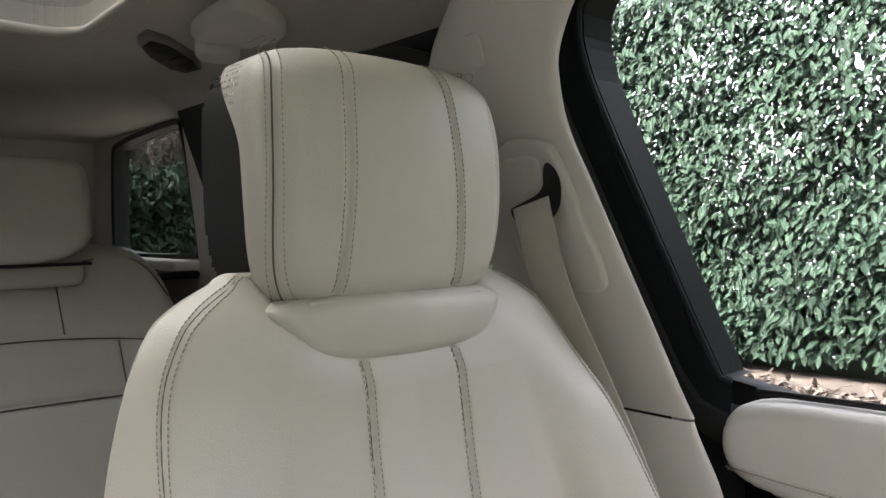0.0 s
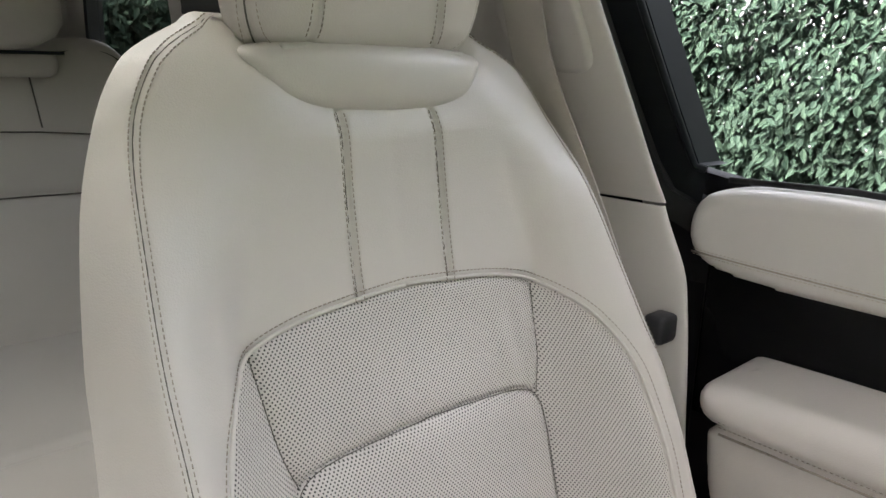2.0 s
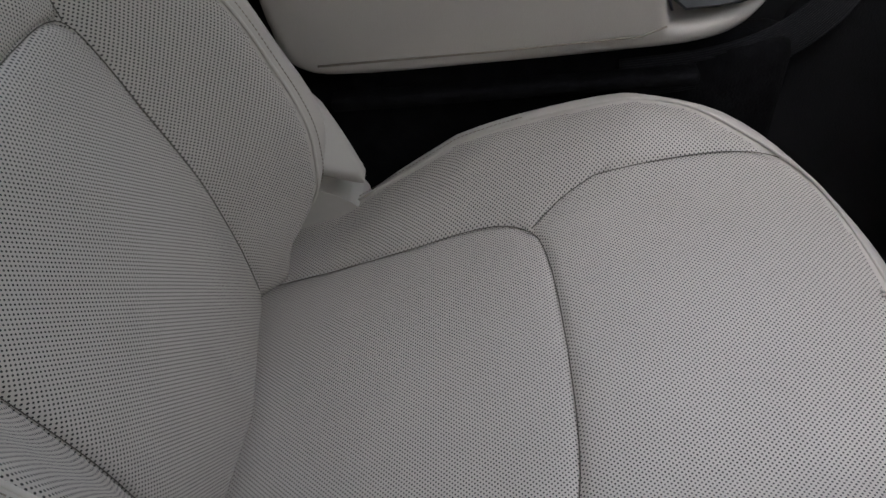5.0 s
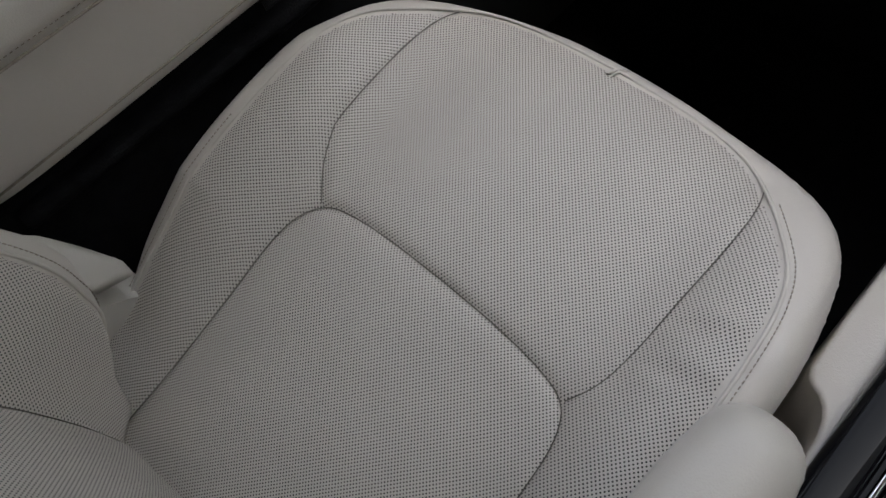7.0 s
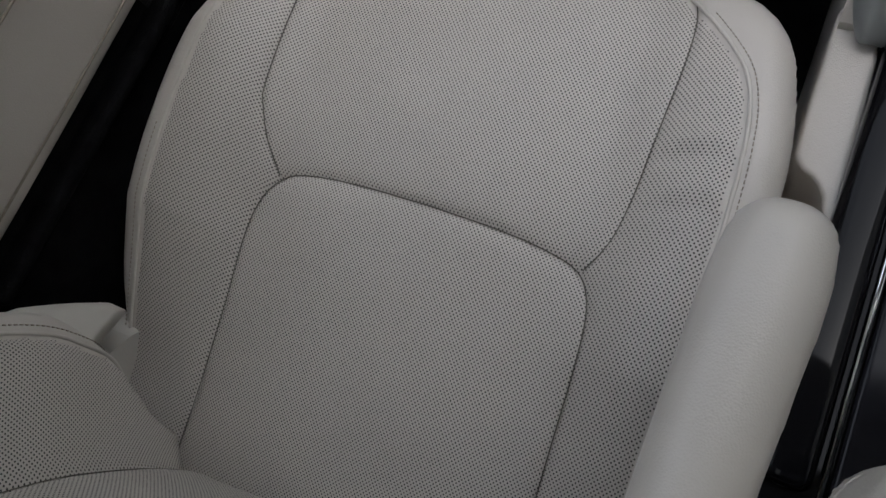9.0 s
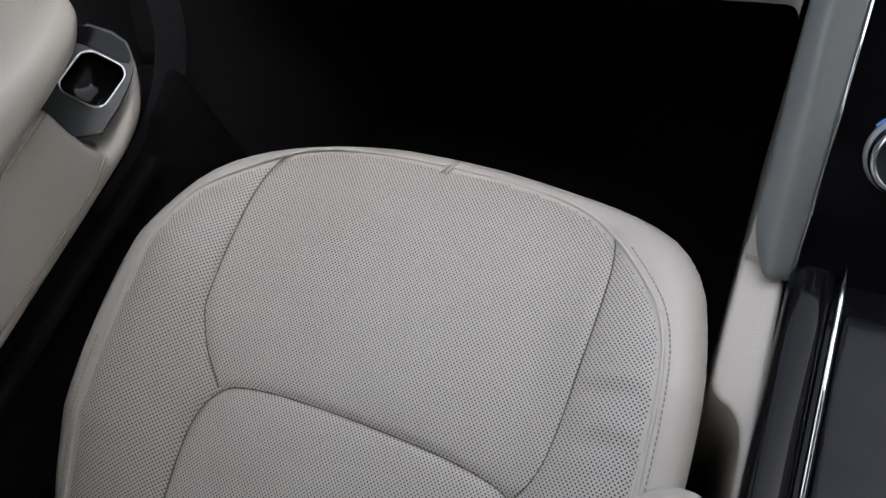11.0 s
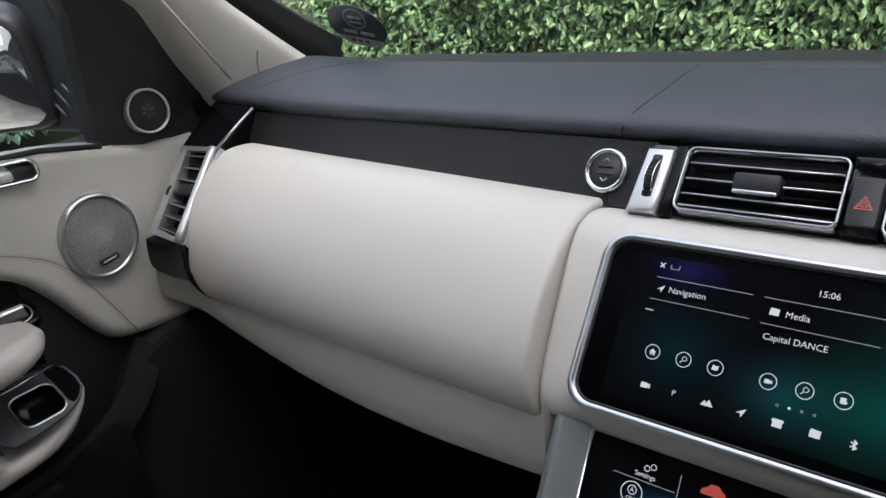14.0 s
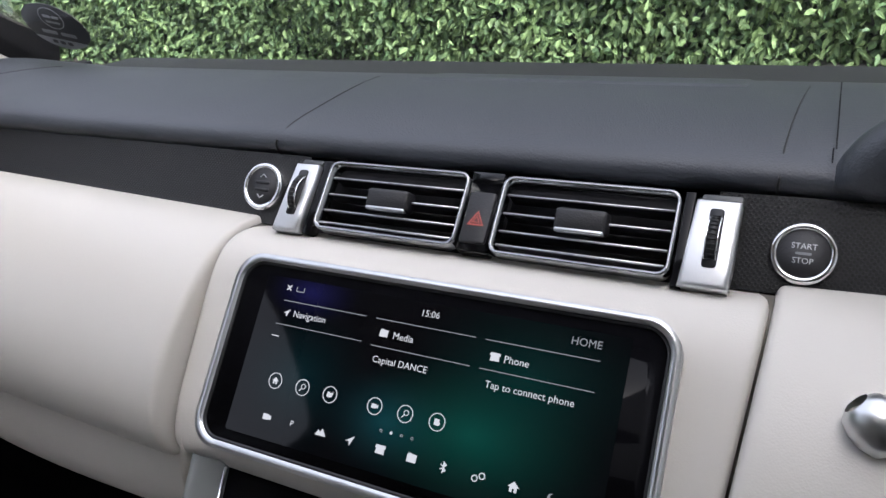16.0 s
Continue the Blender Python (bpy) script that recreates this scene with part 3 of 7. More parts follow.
    for mirror in (1, -1):
        for off in (-0.0042, 0.0042):
            lines.append(on_back(beside(CENTRE, off), 0.0006, mirror))
        for off in (-0.0028, 0.0028):
            lines.append(on_back(beside(SIDE if mirror > 0 else SIDE_DOOR, off), 0.0008, mirror))
        lines.append(on_back(beside(ARCH[:int(len(ARCH) * 0.98)], 0.0075), 0.0006, mirror))
    v, ff = stitches(lines)
    tagged(sheet("stitching", v, ff, THREAD, seat, "grey beige thread"), kind="stuff")


build_backrest()

# collar below the headrest, and the headrest
v, f, d = pad(rounded([(-0.122, 1.416), (-0.104, 1.388), (-0.088, 1.368), (-0.062, 1.363), (0, 1.362), (0.062, 1.363), (0.088, 1.368), (0.104, 1.388), (0.122, 1.416)], 3), lambda a, b: -0.0585 - 0.9 * a * a - 9 * (b - 1.384) ** 2, 0.013, 0.07, 0.0025)
sheet("headrest_collar", np.stack([v[:, 0] + XS, v[:, 2], v[:, 1]], 1), f, LEATHER, seat, "rolled ivory leather collar")
part("headrest_plate", block((XS - 0.085, -0.16, 1.4065), (XS + 0.085, -0.072, 1.4115), 0.002), TRIM, seat)

HR_OUT = rounded([(-0.114, 1.425), (-0.121, 1.50), (-0.120, 1.568), (-0.099, 1.5965), (0, 1.600), (0.099, 1.5965), (0.120, 1.568), (0.121, 1.50), (0.114, 1.425), (0.092, 1.404), (0, 1.402), (-0.092, 1.404)], 3)


def hr_y(a, b):
    return -0.057 - 0.9 * a * a - 1.6 * (b - 1.492) ** 2


HR_SEAM = rounded([(0.075, 1.402), (0.099, 1.415), (0.107, 1.45), (0.107, 1.52), (0.105, 1.555), (0.101, 1.580), (0.094, 1.598)], 3, False)
HR_LINE = rounded([(0.058, 1.404), (0.056, 1.45), (0.053, 1.50), (0.051, 1.545), (0.048, 1.575), (0.045, 1.599)], 3, False)


def build_headrest():
    v, f, d = pad(HR_OUT, hr_y, 0.026, 0.10, 0.0022)
    a = np.abs(v[:, 0] - 0.004)
    l = np.r_[dense(HR_SEAM, 0.002), dense(HR_LINE, 0.002)]
    dist = nearest(np.stack([a, v[:, 1]], 1), l)[0]
    on = d > 0.002
    v[:, 2] += np.where(on, -0.0032 * np.exp(-(dist / 0.0022) ** 2) - 0.0011 * np.exp(-(dist / 0.014) ** 2), 0)
    # leather wraps to the back over the top, less far at the flanks
    depth = -d
    top = np.clip((v[:, 1] - 1.515) / 0.085, 0, 1)
    limit = 0.007 + 0.043 * top * top * (3 - 2 * top)
    v[:, 2] += np.where(depth > 0, depth * (1 - limit / 0.10), 0)
    w = np.stack([v[:, 0] + XS, v[:, 2], v[:, 1]], 1)
    sheet("headrest", w, f, LEATHER, seat, "stitched ivory leather headrest cushion")
    out = HR_OUT
    c = out.mean(0)
    v2, f2, _ = pad(c + (out - c) * 0.962, lambda p, q: -0.092 + 0 * p, 0.014, 0.075, 0.004)
    sheet("headrest_back", np.stack([v2[:, 0] + XS, v2[:, 2], v2[:, 1]], 1), f2, RUBBER, seat, "black plastic headrest shell")
    v3, f3 = joined([([(x + XS, -0.162, z) for x, z in c + (out - c) * 0.955], [list(range(len(out)))])])
    sheet("headrest_rear_cover", v3, f3, RUBBER, seat)
    lines = []
    for mirror in (1, -1):
        for l in (HR_SEAM, HR_LINE):
            for off in (-0.0046, 0.0046):
                p = beside(l, off)
                y = hr_y(p[:, 0], p[:, 1])
                # follow the rounded rim
                dd, _ = nearest(p, dense(np.r_[HR_OUT, HR_OUT[:1]], 0.002))
                q = np.clip(0.026 - dd, 0, 0.026)
                y = y - (0.026 - np.sqrt(np.maximum(0.026 ** 2 - q * q, 0))) + 0.0002
                q3 = np.stack([mirror * p[:, 0] + XS + 0.004, y, p[:, 1]], 1)[4:]
                # the top ends run back over the crest
                q3 = q3[q3[:, 2] < 1.597]
                e = q3[-1] + np.array([0, -0.004, 0.0022])
                lines.append(np.r_[q3, [e, e + (0, -0.03, 0.0)]])
            p = dense(l, 0.003)
            dd, _ = nearest(p, dense(np.r_[HR_OUT, HR_OUT[:1]], 0.002))
            q = np.clip(0.026 - dd, 0, 0.026)
            y = hr_y(p[:, 0], p[:, 1]) - (0.026 - np.sqrt(np.maximum(0.026 ** 2 - q * q, 0))) - 0.0032
            if l is HR_SEAM:
                v6, f6 = tube(np.stack([mirror * p[:, 0] + XS + 0.004, y, p[:, 1]], 1)[2:-3], 0.0007, 5)
                sheet("headrest_seam", v6, f6, SEAM, seat)
    v4, f4 = stitches(lines)
    tagged(sheet("headrest_stitching", v4, f4, THREAD, seat, "grey beige thread"), kind="stuff")
    for x in (-0.05, 0.05):
        v5, f5 = tube([(XS + x, -0.125, 1.36), (XS + x, -0.125, 1.42)], 0.006, 10)
        sheet("headrest_post", v5, f5, CHROME, seat)


build_headrest()

# the cushion
CU_OUT = rounded([(-0.234, -0.06), (-0.234, 0.11), (-0.241, 0.15), (-0.252, 0.185), (-0.256, 0.23), (-0.257, 0.36), (-0.247, 0.43), (-0.214, 0.508), (-0.155, 0.553), (-0.07, 0.572), (0.0, 0.575), (0.07, 0.572), (0.168, 0.560), (0.230, 0.522), (0.252, 0.44), (0.257, 0.36), (0.255, 0.20), (0.246, 0.10), (0.246, -0.06)], 2)


def cush_z(s, y):
    side = np.asarray(s)
    s = np.abs(s)
    z0 = smooth_curve([-0.1, 0.05, 0.10, 0.20, 0.30, 0.40, 0.50, 0.58], [0.775, 0.808, 0.822, 0.851, 0.882, 0.903, 0.917, 0.92], y)
    inner = np.clip((s - 0.12) / 0.105, 0, 1)
    rise = inner * inner * (3 - 2 * inner)
    fade = np.clip((0.60 - y) / 0.19, 0.25, 1) * np.clip((y - 0.10) / 0.15, 0.15, 1)
    return z0 + np.where(side < 0, 0.041, 0.048) * rise * fade


CT = rounded([(0, 0.327), (0.06, 0.326), (0.105, 0.322), (0.134, 0.314), (0.149, 0.29), (0.153, 0.25), (0.153, 0.20), (0.155, 0.12), (0.158, 0.05), (0.16, -0.05)], 2, False)
CF = rounded([(0.136, 0.313), (0.150, 0.335), (0.155, 0.37), (0.156, 0.41), (0.158, 0.47), (0.156, 0.508), (0.149, 0.528)], 2, False)
CP = rounded([(0, 0.553), (0.07, 0.551), (0.125, 0.543), (0.157, 0.523), (0.187, 0.49), (0.212, 0.455), (0.222, 0.40), (0.225, 0.30), (0.222, 0.20), (0.218, 0.10), (0.215, -0.05)], 2, False)


XC = XS - 0.010  # middle of the cushion


def spread(s, y):
    """The thigh panel reaches further out on the door side."""
    return np.where(s < 0, 1 + 0.11 * np.clip((y - 0.31) / 0.06, 0, 1), 1.0)


def build_cushion():
    v, f, d = pad(CU_OUT, cush_z, 0.024, 0.17, 0.0025)
    a = np.abs(v[:, 0])
    p = np.stack([a, v[:, 1]], 1)
    on = d > -0.004
    sx = v[:, 0] - 0.010
    p_in = np.stack([np.abs(sx) / spread(sx, v[:, 1]), v[:, 1]], 1)
    for l, dep, wid in ((CT, 0.006, 0.013), (CF, 0.003, 0.008), (CP, 0.0022, 0.008)):
        dist = nearest(p if l is CP else p_in, dense(l, 0.002))[0]
        v[:, 2] -= np.where(on, dep * 0.55 * np.exp(-(dist / 0.003) ** 2) + dep * 0.45 * np.exp(-(dist / wid) ** 2), 0)
    # creases on the inboard bolster
    v[:, 2] += np.where(on, (0.0016 * np.sin(v[:, 1] * 190 + v[:, 0] * 90 + 1.2 * np.sin(v[:, 0] * 80)) + 0.0009 * np.sin(v[:, 1] * 330 - v[:, 0] * 40)) * np.exp(-((v[:, 0] - 0.195) / 0.026) ** 2 - ((v[:, 1] - 0.385) / 0.05) ** 2), 0)
    v[:, 2] += np.where(on, 0.0007 * np.sin(v[:, 0] * 27 + 0.6 * np.sin(v[:, 1] * 21)) * np.sin(v[:, 1] * 33 + 1.0 + 0.7 * np.sin(v[:, 0] * 30)), 0)
    w = np.stack([v[:, 0] + XC, v[:, 1], v[:, 2]], 1)
    ce = v[f].mean(1)
    ca, cy = np.abs(ce[:, 0]), ce[:, 1]
    ci = np.abs(ce[:, 0] - 0.010) / spread(ce[:, 0] - 0.010, cy)
    ct_y = np.interp(ca, CT[:24, 0], CT[:24, 1])
    ct_s = np.interp(cy, CT[::-1, 1], CT[::-1, 0])
    cf_s = np.interp(cy, CF[:, 1], CF[:, 0])
    cp_s = np.interp(cy, CP[::-1, 1], CP[::-1, 0])
    within = (ca < cp_s) & (cy < 0.553) & (cy < np.interp(ca, CP[:40, 0], CP[:40, 1]) + 0 * ca + (ca > 0.2) * 1) & (d[f].min(1) > 0)
    inner = within & (ci < ct_s) & (cy < 0.328)
    frontp = within & ~inner & (ci < cf_s) & (cy > 0.30)
    bol = within & ~inner & ~frontp
    rim = ~(inner | frontp | bol)
    uv = np.stack([v[:, 0], v[:, 1]], 1)

    def cut(name, mask, material, label):
        ff = f[mask]
        used = np.unique(ff)
        re = np.full(len(v), -1)
        re[used] = np.arange(len(used))
        sheet(name, w[used], re[ff], material, seat, label, uv=uv[used])

    cut("cushion_insert", inner, PERF, "perforated ivory leather")
    cut("thigh_panel", frontp, PERF, "perforated ivory leather")
    cut("cushion_bolster", bol & (ce[:, 0] < 0), PERF, "perforated ivory leather")
    cut("cushion_bolster", bol & (ce[:, 0] > 0), PERF, "perforated ivory leather")
    cut("cushion_border", rim, LEATHER, "smooth ivory leather border")
    lines, pipes = [], []
    for mirror in (1, -1):
        l = beside(CP, 0.0045)
        q = np.stack([mirror * l[:, 0] + XC, l[:, 1], cush_z(mirror * l[:, 0], l[:, 1]) - 0.0005], 1)
        dd, _ = nearest(l, dense(np.r_[CU_OUT, CU_OUT[:1]], 0.002))
        k = np.clip(0.024 - dd, 0, 0.024)
        q[:, 2] -= 0.024 - np.sqrt(np.maximum(0.024 ** 2 - k * k, 0)) + 0.0002
        pipes.append(tube(q[::2], 0.0016, 6))
        l = beside(CP[:], 0.009)
        q = np.stack([mirror * l[:, 0] + XC, l[:, 1], cush_z(mirror * l[:, 0], l[:, 1])], 1)
        dd, _ = nearest(l, dense(np.r_[CU_OUT, CU_OUT[:1]], 0.002))
        k = np.clip(0.024 - dd, 0, 0.024)
        q[:, 2] -= 0.024 - np.sqrt(np.maximum(0.024 ** 2 - k * k, 0)) - 0.0004
        lines.append(q[60 if mirror > 0 else 130:])
    for v1, f1 in pipes:
        sheet("cushion_piping", v1, f1, PIPING, seat)
    v2, f2 = stitches(lines)
    tagged(sheet("cushion_stitching", v2, f2, THREAD, seat, "grey beige thread"), kind="stuff")
    for mirror in (1, -1):
        for l, dep in ((CT, 0.0044), (CF, 0.0020)):
            q = dense(l, 0.004)
            xx = mirror * q[:, 0] + XC if l is CP else mirror * q[:, 0] * spread(mirror * q[:, 0], q[:, 1]) + XS
            z = cush_z(xx - XC, q[:, 1]) - dep
            dd, _ = nearest(np.stack([xx - XC, q[:, 1]], 1), dense(np.r_[CU_OUT, CU_OUT[:1]], 0.002))
            k = np.clip(0.024 - dd, 0, 0.024)
            z -= 0.024 - np.sqrt(np.maximum(0.024 ** 2 - k * k, 0))
            v3, f3 = tube(np.stack([xx, q[:, 1], z], 1), 0.0005, 5)
            sheet("seam", v3, f3, SEAM, seat)
    # small seam across the front border
    for o in (-0.0022, 0.0022):
        yy = np.linspace(0.548, 0.566, 10)
        xx = -0.010 + 0.007 * (yy - 0.548) / 0.018 + o
        dd = 0.575 - yy - 0.002
        k = np.clip(0.024 - dd, 0, 0.024)
        zz = cush_z(xx, yy) - (0.024 - np.sqrt(np.maximum(0.024 ** 2 - k * k, 0))) + 0.0006
        v3, f3 = tube(np.stack([xx + XS, yy, zz], 1), 0.0012, 6)
        sheet("front_seam", v3, f3, PIPING, seat)


build_cushion()
part("seat_base", block((XS - 0.235, -0.05, 0.56), (XS + 0.235, 0.50, 0.78), 0.02), BLACK, seat)
part("seat_back_core", block((XS - 0.2, -0.13, 0.6), (XS + 0.2, 0.01, 1.0), 0.02), BLACK, seat)
for x in (-0.2, 0.2):
    part("seat_rail", block((XS + x - 0.025, -0.12, 0.5), (XS + x + 0.025, 0.48, 0.57), 0.005), BLACK, seat)
SIDEWAYS = Matrix(((0, 0, -1, 0), (1, 0, 0, 0), (0, 1, 0, 0), (0, 0, 0, 1)))
bm = prism(rounded([(-0.02, 0.920), (0.00, 0.98), (0.07, 0.998), (0.124, 0.985), (0.144, 0.935), (0.157, 0.892), (0.159, 0.883), (0.142, 0.889), (0.08, 0.912)][::-1], 2), 0.024, Matrix.Translation((XS - 0.238, 0, 0)) @ SIDEWAYS, 0.006)
part("recliner_cover", bm, TRIM, seat, "ivory plastic recliner cover")
bm = prism(rounded([(-0.02, 0.79), (-0.02, 0.890), (0.06, 0.889), (0.115, 0.870), (0.145, 0.848), (0.154, 0.830), (0.154, 0.79)][::-1], 1), 0.050, Matrix.Translation((XS - 0.2735, 0, 0)) @ SIDEWAYS, 0.003)
bmesh.ops.recalc_face_normals(bm, faces=bm.faces[:])
part("hinge_plate", bm, TRIM, seat, "ivory plastic hinge plate", smooth=False)
for sgn in (-1, 1):
    x = XS + sgn * 0.2
    part("bolster_base", block((x - 0.045, -0.08, 0.74), (x + 0.04, 0.055, 0.826), 0.02, 3), LEATHER, seat)
part("side_lever", block((-0.700, 0.012, 1.136), (-0.668, 0.036, 1.166), 0.006), BLACK, seat, "black plastic lever")

# the seat's folding inboard armrest
v, f, d = pad(rounded([(-0.195, -0.09), (-0.192, 0.02), (-0.186, 0.08), (-0.187, 0.14), (-0.187, 0.22), (-0.186, 0.31), (-0.173, 0.329), (-0.145, 0.329), (-0.131, 0.31), (-0.137, 0.21), (-0.143, 0.11), (-0.1455, 0.0), (-0.150, -0.09), (-0.158, -0.120), (-0.183, -0.120)], 2), lambda a, b: 1.084 - 0.003 * np.exp(-((b - 0.06) / 0.05) ** 2), 0.026, 0.012, 0.0025)
arm = sheet("armrest", v, f, LEATHER, seat, "ivory leather folding armrest")
part("armrest_hinge", block((-0.182, -0.05, 0.99), (-0.152, 0.02, 1.06), 0.006), LEATHER, arm)


# ---- shell of the cabin ----
def wx(z):
    """The side glass leans inwards above the belt."""
    return -0.785 + 0.38 * (z - 1.28)


def side_panel(name, outer, holes, x_of, depth, material, label, mirror=1, kind="structure", parent=None):
    bm = bmesh.new()
    edges = []
    for loop in (outer, *holes):
        vs = [bm.verts.new((mirror * x_of(z), y, z)) for y, z in loop]
        edges += [bm.edges.new((vs[k], vs[(k + 1) % len(vs)])) for k in range(len(vs))]
    bmesh.ops.triangle_fill(bm, edges=edges, use_beauty=True)
    r = bmesh.ops.extrude_face_region(bm, geom=bm.faces[:])
    bmesh.ops.translate(bm, verts=[v for v in r["geom"] if isinstance(v, bmesh.types.BMVert)], vec=(-mirror * depth, 0, 0))
    bmesh.ops.recalc_face_normals(bm, faces=bm.faces[:])
    ob = part(name, bm, material, parent, "", smooth=False)
    return tagged(ob, label, "", "", kind) if parent is None else ob


FRONT_WIN = rounded([(0.012, 1.278), (-0.022, 1.40), (-0.058, 1.545), (-0.078, 1.635), (-0.066, 1.682), (-0.020, 1.702), (0.20, 1.712), (0.42, 1.655), (0.60, 1.53), (0.695, 1.42), (0.70, 1.26), (0.70, 1.245)], 1)
REAR_WIN = rounded([(-0.27, 1.30), (-0.30, 1.60), (-0.33, 1.645), (-0.45, 1.655), (-0.70, 1.655), (-0.79, 1.61), (-0.98, 1.40), (-1.00, 1.34), (-0.96, 1.30)], 1)
QUARTER = rounded([(-1.36, 1.40), (-1.335, 1.425), (-1.44, 1.725), (-1.47, 1.742), (-1.93, 1.722), (-1.955, 1.69), (-1.96, 1.42), (-1.94, 1.395)], 1)
WALL_OUT = [(-1.2, 1.27), (-1.2, 1.79), (0.42, 1.79), (0.75, 1.52), (1.15, 1.29), (1.15, 1.20), (0.70, 1.2), (0.0, 1.24)]


def x_quarter(z):
    return -0.80


def outset(loop, off):
    """A loop moved outwards."""
    loop = np.asarray(loop)
    g = np.roll(loop, -1, 0) - np.roll(loop, 1, 0)
    n = np.stack([g[:, 1], -g[:, 0]], 1)
    n /= np.linalg.norm(n, axis=1)[:, None] + 1e-9
    if ((loop + 0.01 * n - loop.mean(0)) ** 2).sum() < ((loop - loop.mean(0)) ** 2).sum():
        n = -n
    return loop + n * off


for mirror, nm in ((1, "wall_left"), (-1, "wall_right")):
    side_panel(nm, WALL_OUT, [outset([(y - 0.05 if y < 0.1 else y, z) for y, z in FRONT_WIN], 0.012), outset(REAR_WIN, 0.016)], lambda z: wx(min(z, 1.74)) - 0.045, 0.03, CHARCOAL if mirror > 0 else TRIM, "upper body side with window openings, charcoal on the left, pale on the right", mirror)
    side_panel("wall_rear_side", [(-2.15, 1.2), (-2.15, 1.79), (-1.16, 1.79), (-1.16, 1.2)], [QUARTER], lambda z: -0.785, 0.03, TRIM, "upright rear body side with a quarter window", mirror)
    low = block((-0.89, -2.15, 0.45), (-0.832, 1.2, 1.25), 0.0) if mirror == 1 else block((0.832, -2.15, 0.45), (0.89, 1.2, 1.25), 0.0)
    tagged(part("body_side", low, CHARCOAL, smooth=False), "lower body side in dark lining", "", "", "structure")

for mirror in (1, -1):
    for k, (hole, gm) in enumerate(((FRONT_WIN, GLASS), (REAR_WIN, TINTED), (QUARTER, TINTED))):
        vs = [(mirror * ((wx(min(z, 1.74)) if k < 2 else -0.785) - (0.055 if k < 2 else 0.027)), y, z) for y, z in outset([(y - 0.05 if k == 0 and y < 0.1 else y, z) for y, z in hole], 0.012 if k < 2 else 0.0)]
        ob = sheet("window_%d" % (k + 1 + (3 if mirror < 0 else 0)), vs, [list(range(len(vs)))], gm, smooth=False)
        tagged(ob, "side window pane of the car", "", "", "structure")
        ob.visible_shadow = gm is TINTED

# rain on the outside of the front side window
DROP = bpy.data.materials.new("clear rain water")
DROP.use_nodes = True
for key, value in (("Base Color", (1, 1, 1, 1)), ("Roughness", 0.0), ("IOR", 1.33), ("Transmission Weight", 1.0)):
    DROP.node_tree.nodes["Principled BSDF"].inputs[key].default_value = value
rng = np.random.default_rng(41)
drops = []
mids = np.stack([rng.uniform(-0.1, 0.5, 150), rng.uniform(1.36, 1.70, 150)], 1)
for k in range(900):
    y, z = mids[rng.integers(150)] + rng.normal(0, 0.022, 2) if k % 3 else (rng.uniform(-0.1, 0.5), rng.uniform(1.33, 1.70))
    rad = rng.uniform(0.0007, 0.0016)
    ring = [[(wx(z) - 0.056 - h * rad, y + rad * w * math.cos(t), z + rad * w * math.sin(t)) for t in np.linspace(0, 2 * math.pi, 8, endpoint=False)] for w, h in ((1, 0), (0.8, 0.42), (0.42, 0.66))]
    pts = sum(ring, []) + [(wx(z) - 0.056 - 0.72 * rad, y, z)]
    fs = [(8 * m + j, 8 * m + (j + 1) % 8, 8 * m + 8 + (j + 1) % 8, 8 * m + 8 + j) for m in (0, 1) for j in range(8)] + [(16 + j, 16 + (j + 1) % 8, 24) for j in range(8)] + [tuple(range(7, -1, -1))]
    if inside(np.array([(y, z)]), np.asarray(FRONT_WIN))[0]:
        drops.append((pts, fs))
v, f = joined(drops)
ob = tagged(sheet("raindrops", v, f, DROP), "small clear raindrops on the outside of the window", "raindrops", "", "stuff")
ob.visible_shadow = False

# black frames and seals round the openings of the near side
fr = thing("door_window_frame", "black rubber window surround of the front door", "window frame", at=(-0.75, 0.0, 1.27))
edge = dense(np.r_[FRONT_WIN, FRONT_WIN[:1]], 0.01)[:-1]


def frame_band(inner_off, outer_off, x_off, material, name, loop, parent, keep=None, wx=wx):
    """A flat band beside a window opening, following the leaning side."""
    c = loop.mean(0)
    g = np.roll(loop, -1, 0) - np.roll(loop, 1, 0)
    n = np.stack([g[:, 1], -g[:, 0]], 1)
    n /= np.linalg.norm(n, axis=1)[:, None] + 1e-9
    if ((loop + 0.01 * n - c) ** 2).sum() < ((loop - c) ** 2).sum():
        n = -n
    a, b = loop + n * inner_off, loop + n * outer_off
    m = len(loop)
    vs = [(wx(z) + x_off, y, z) for y, z in a] + [(wx(z) + x_off + 0.004, y, z) for y, z in b] + [(wx(z) + x_off - 0.045, y, z) for y, z in a] + [(wx(z) + x_off - 0.03, y, z) for y, z in b]
    fs = []
    for k in range(m):
        j = (k + 1) % m
        if keep is not None and not (keep(loop[k]) and keep(loop[j])):
            continue
        fs += [(k, j, m + j, m + k), (2 * m + k, 2 * m + j, j, k), (m + k, m + j, 3 * m + j, 3 * m + k)]
    return sheet(name, vs, fs, material, parent, smooth=False)


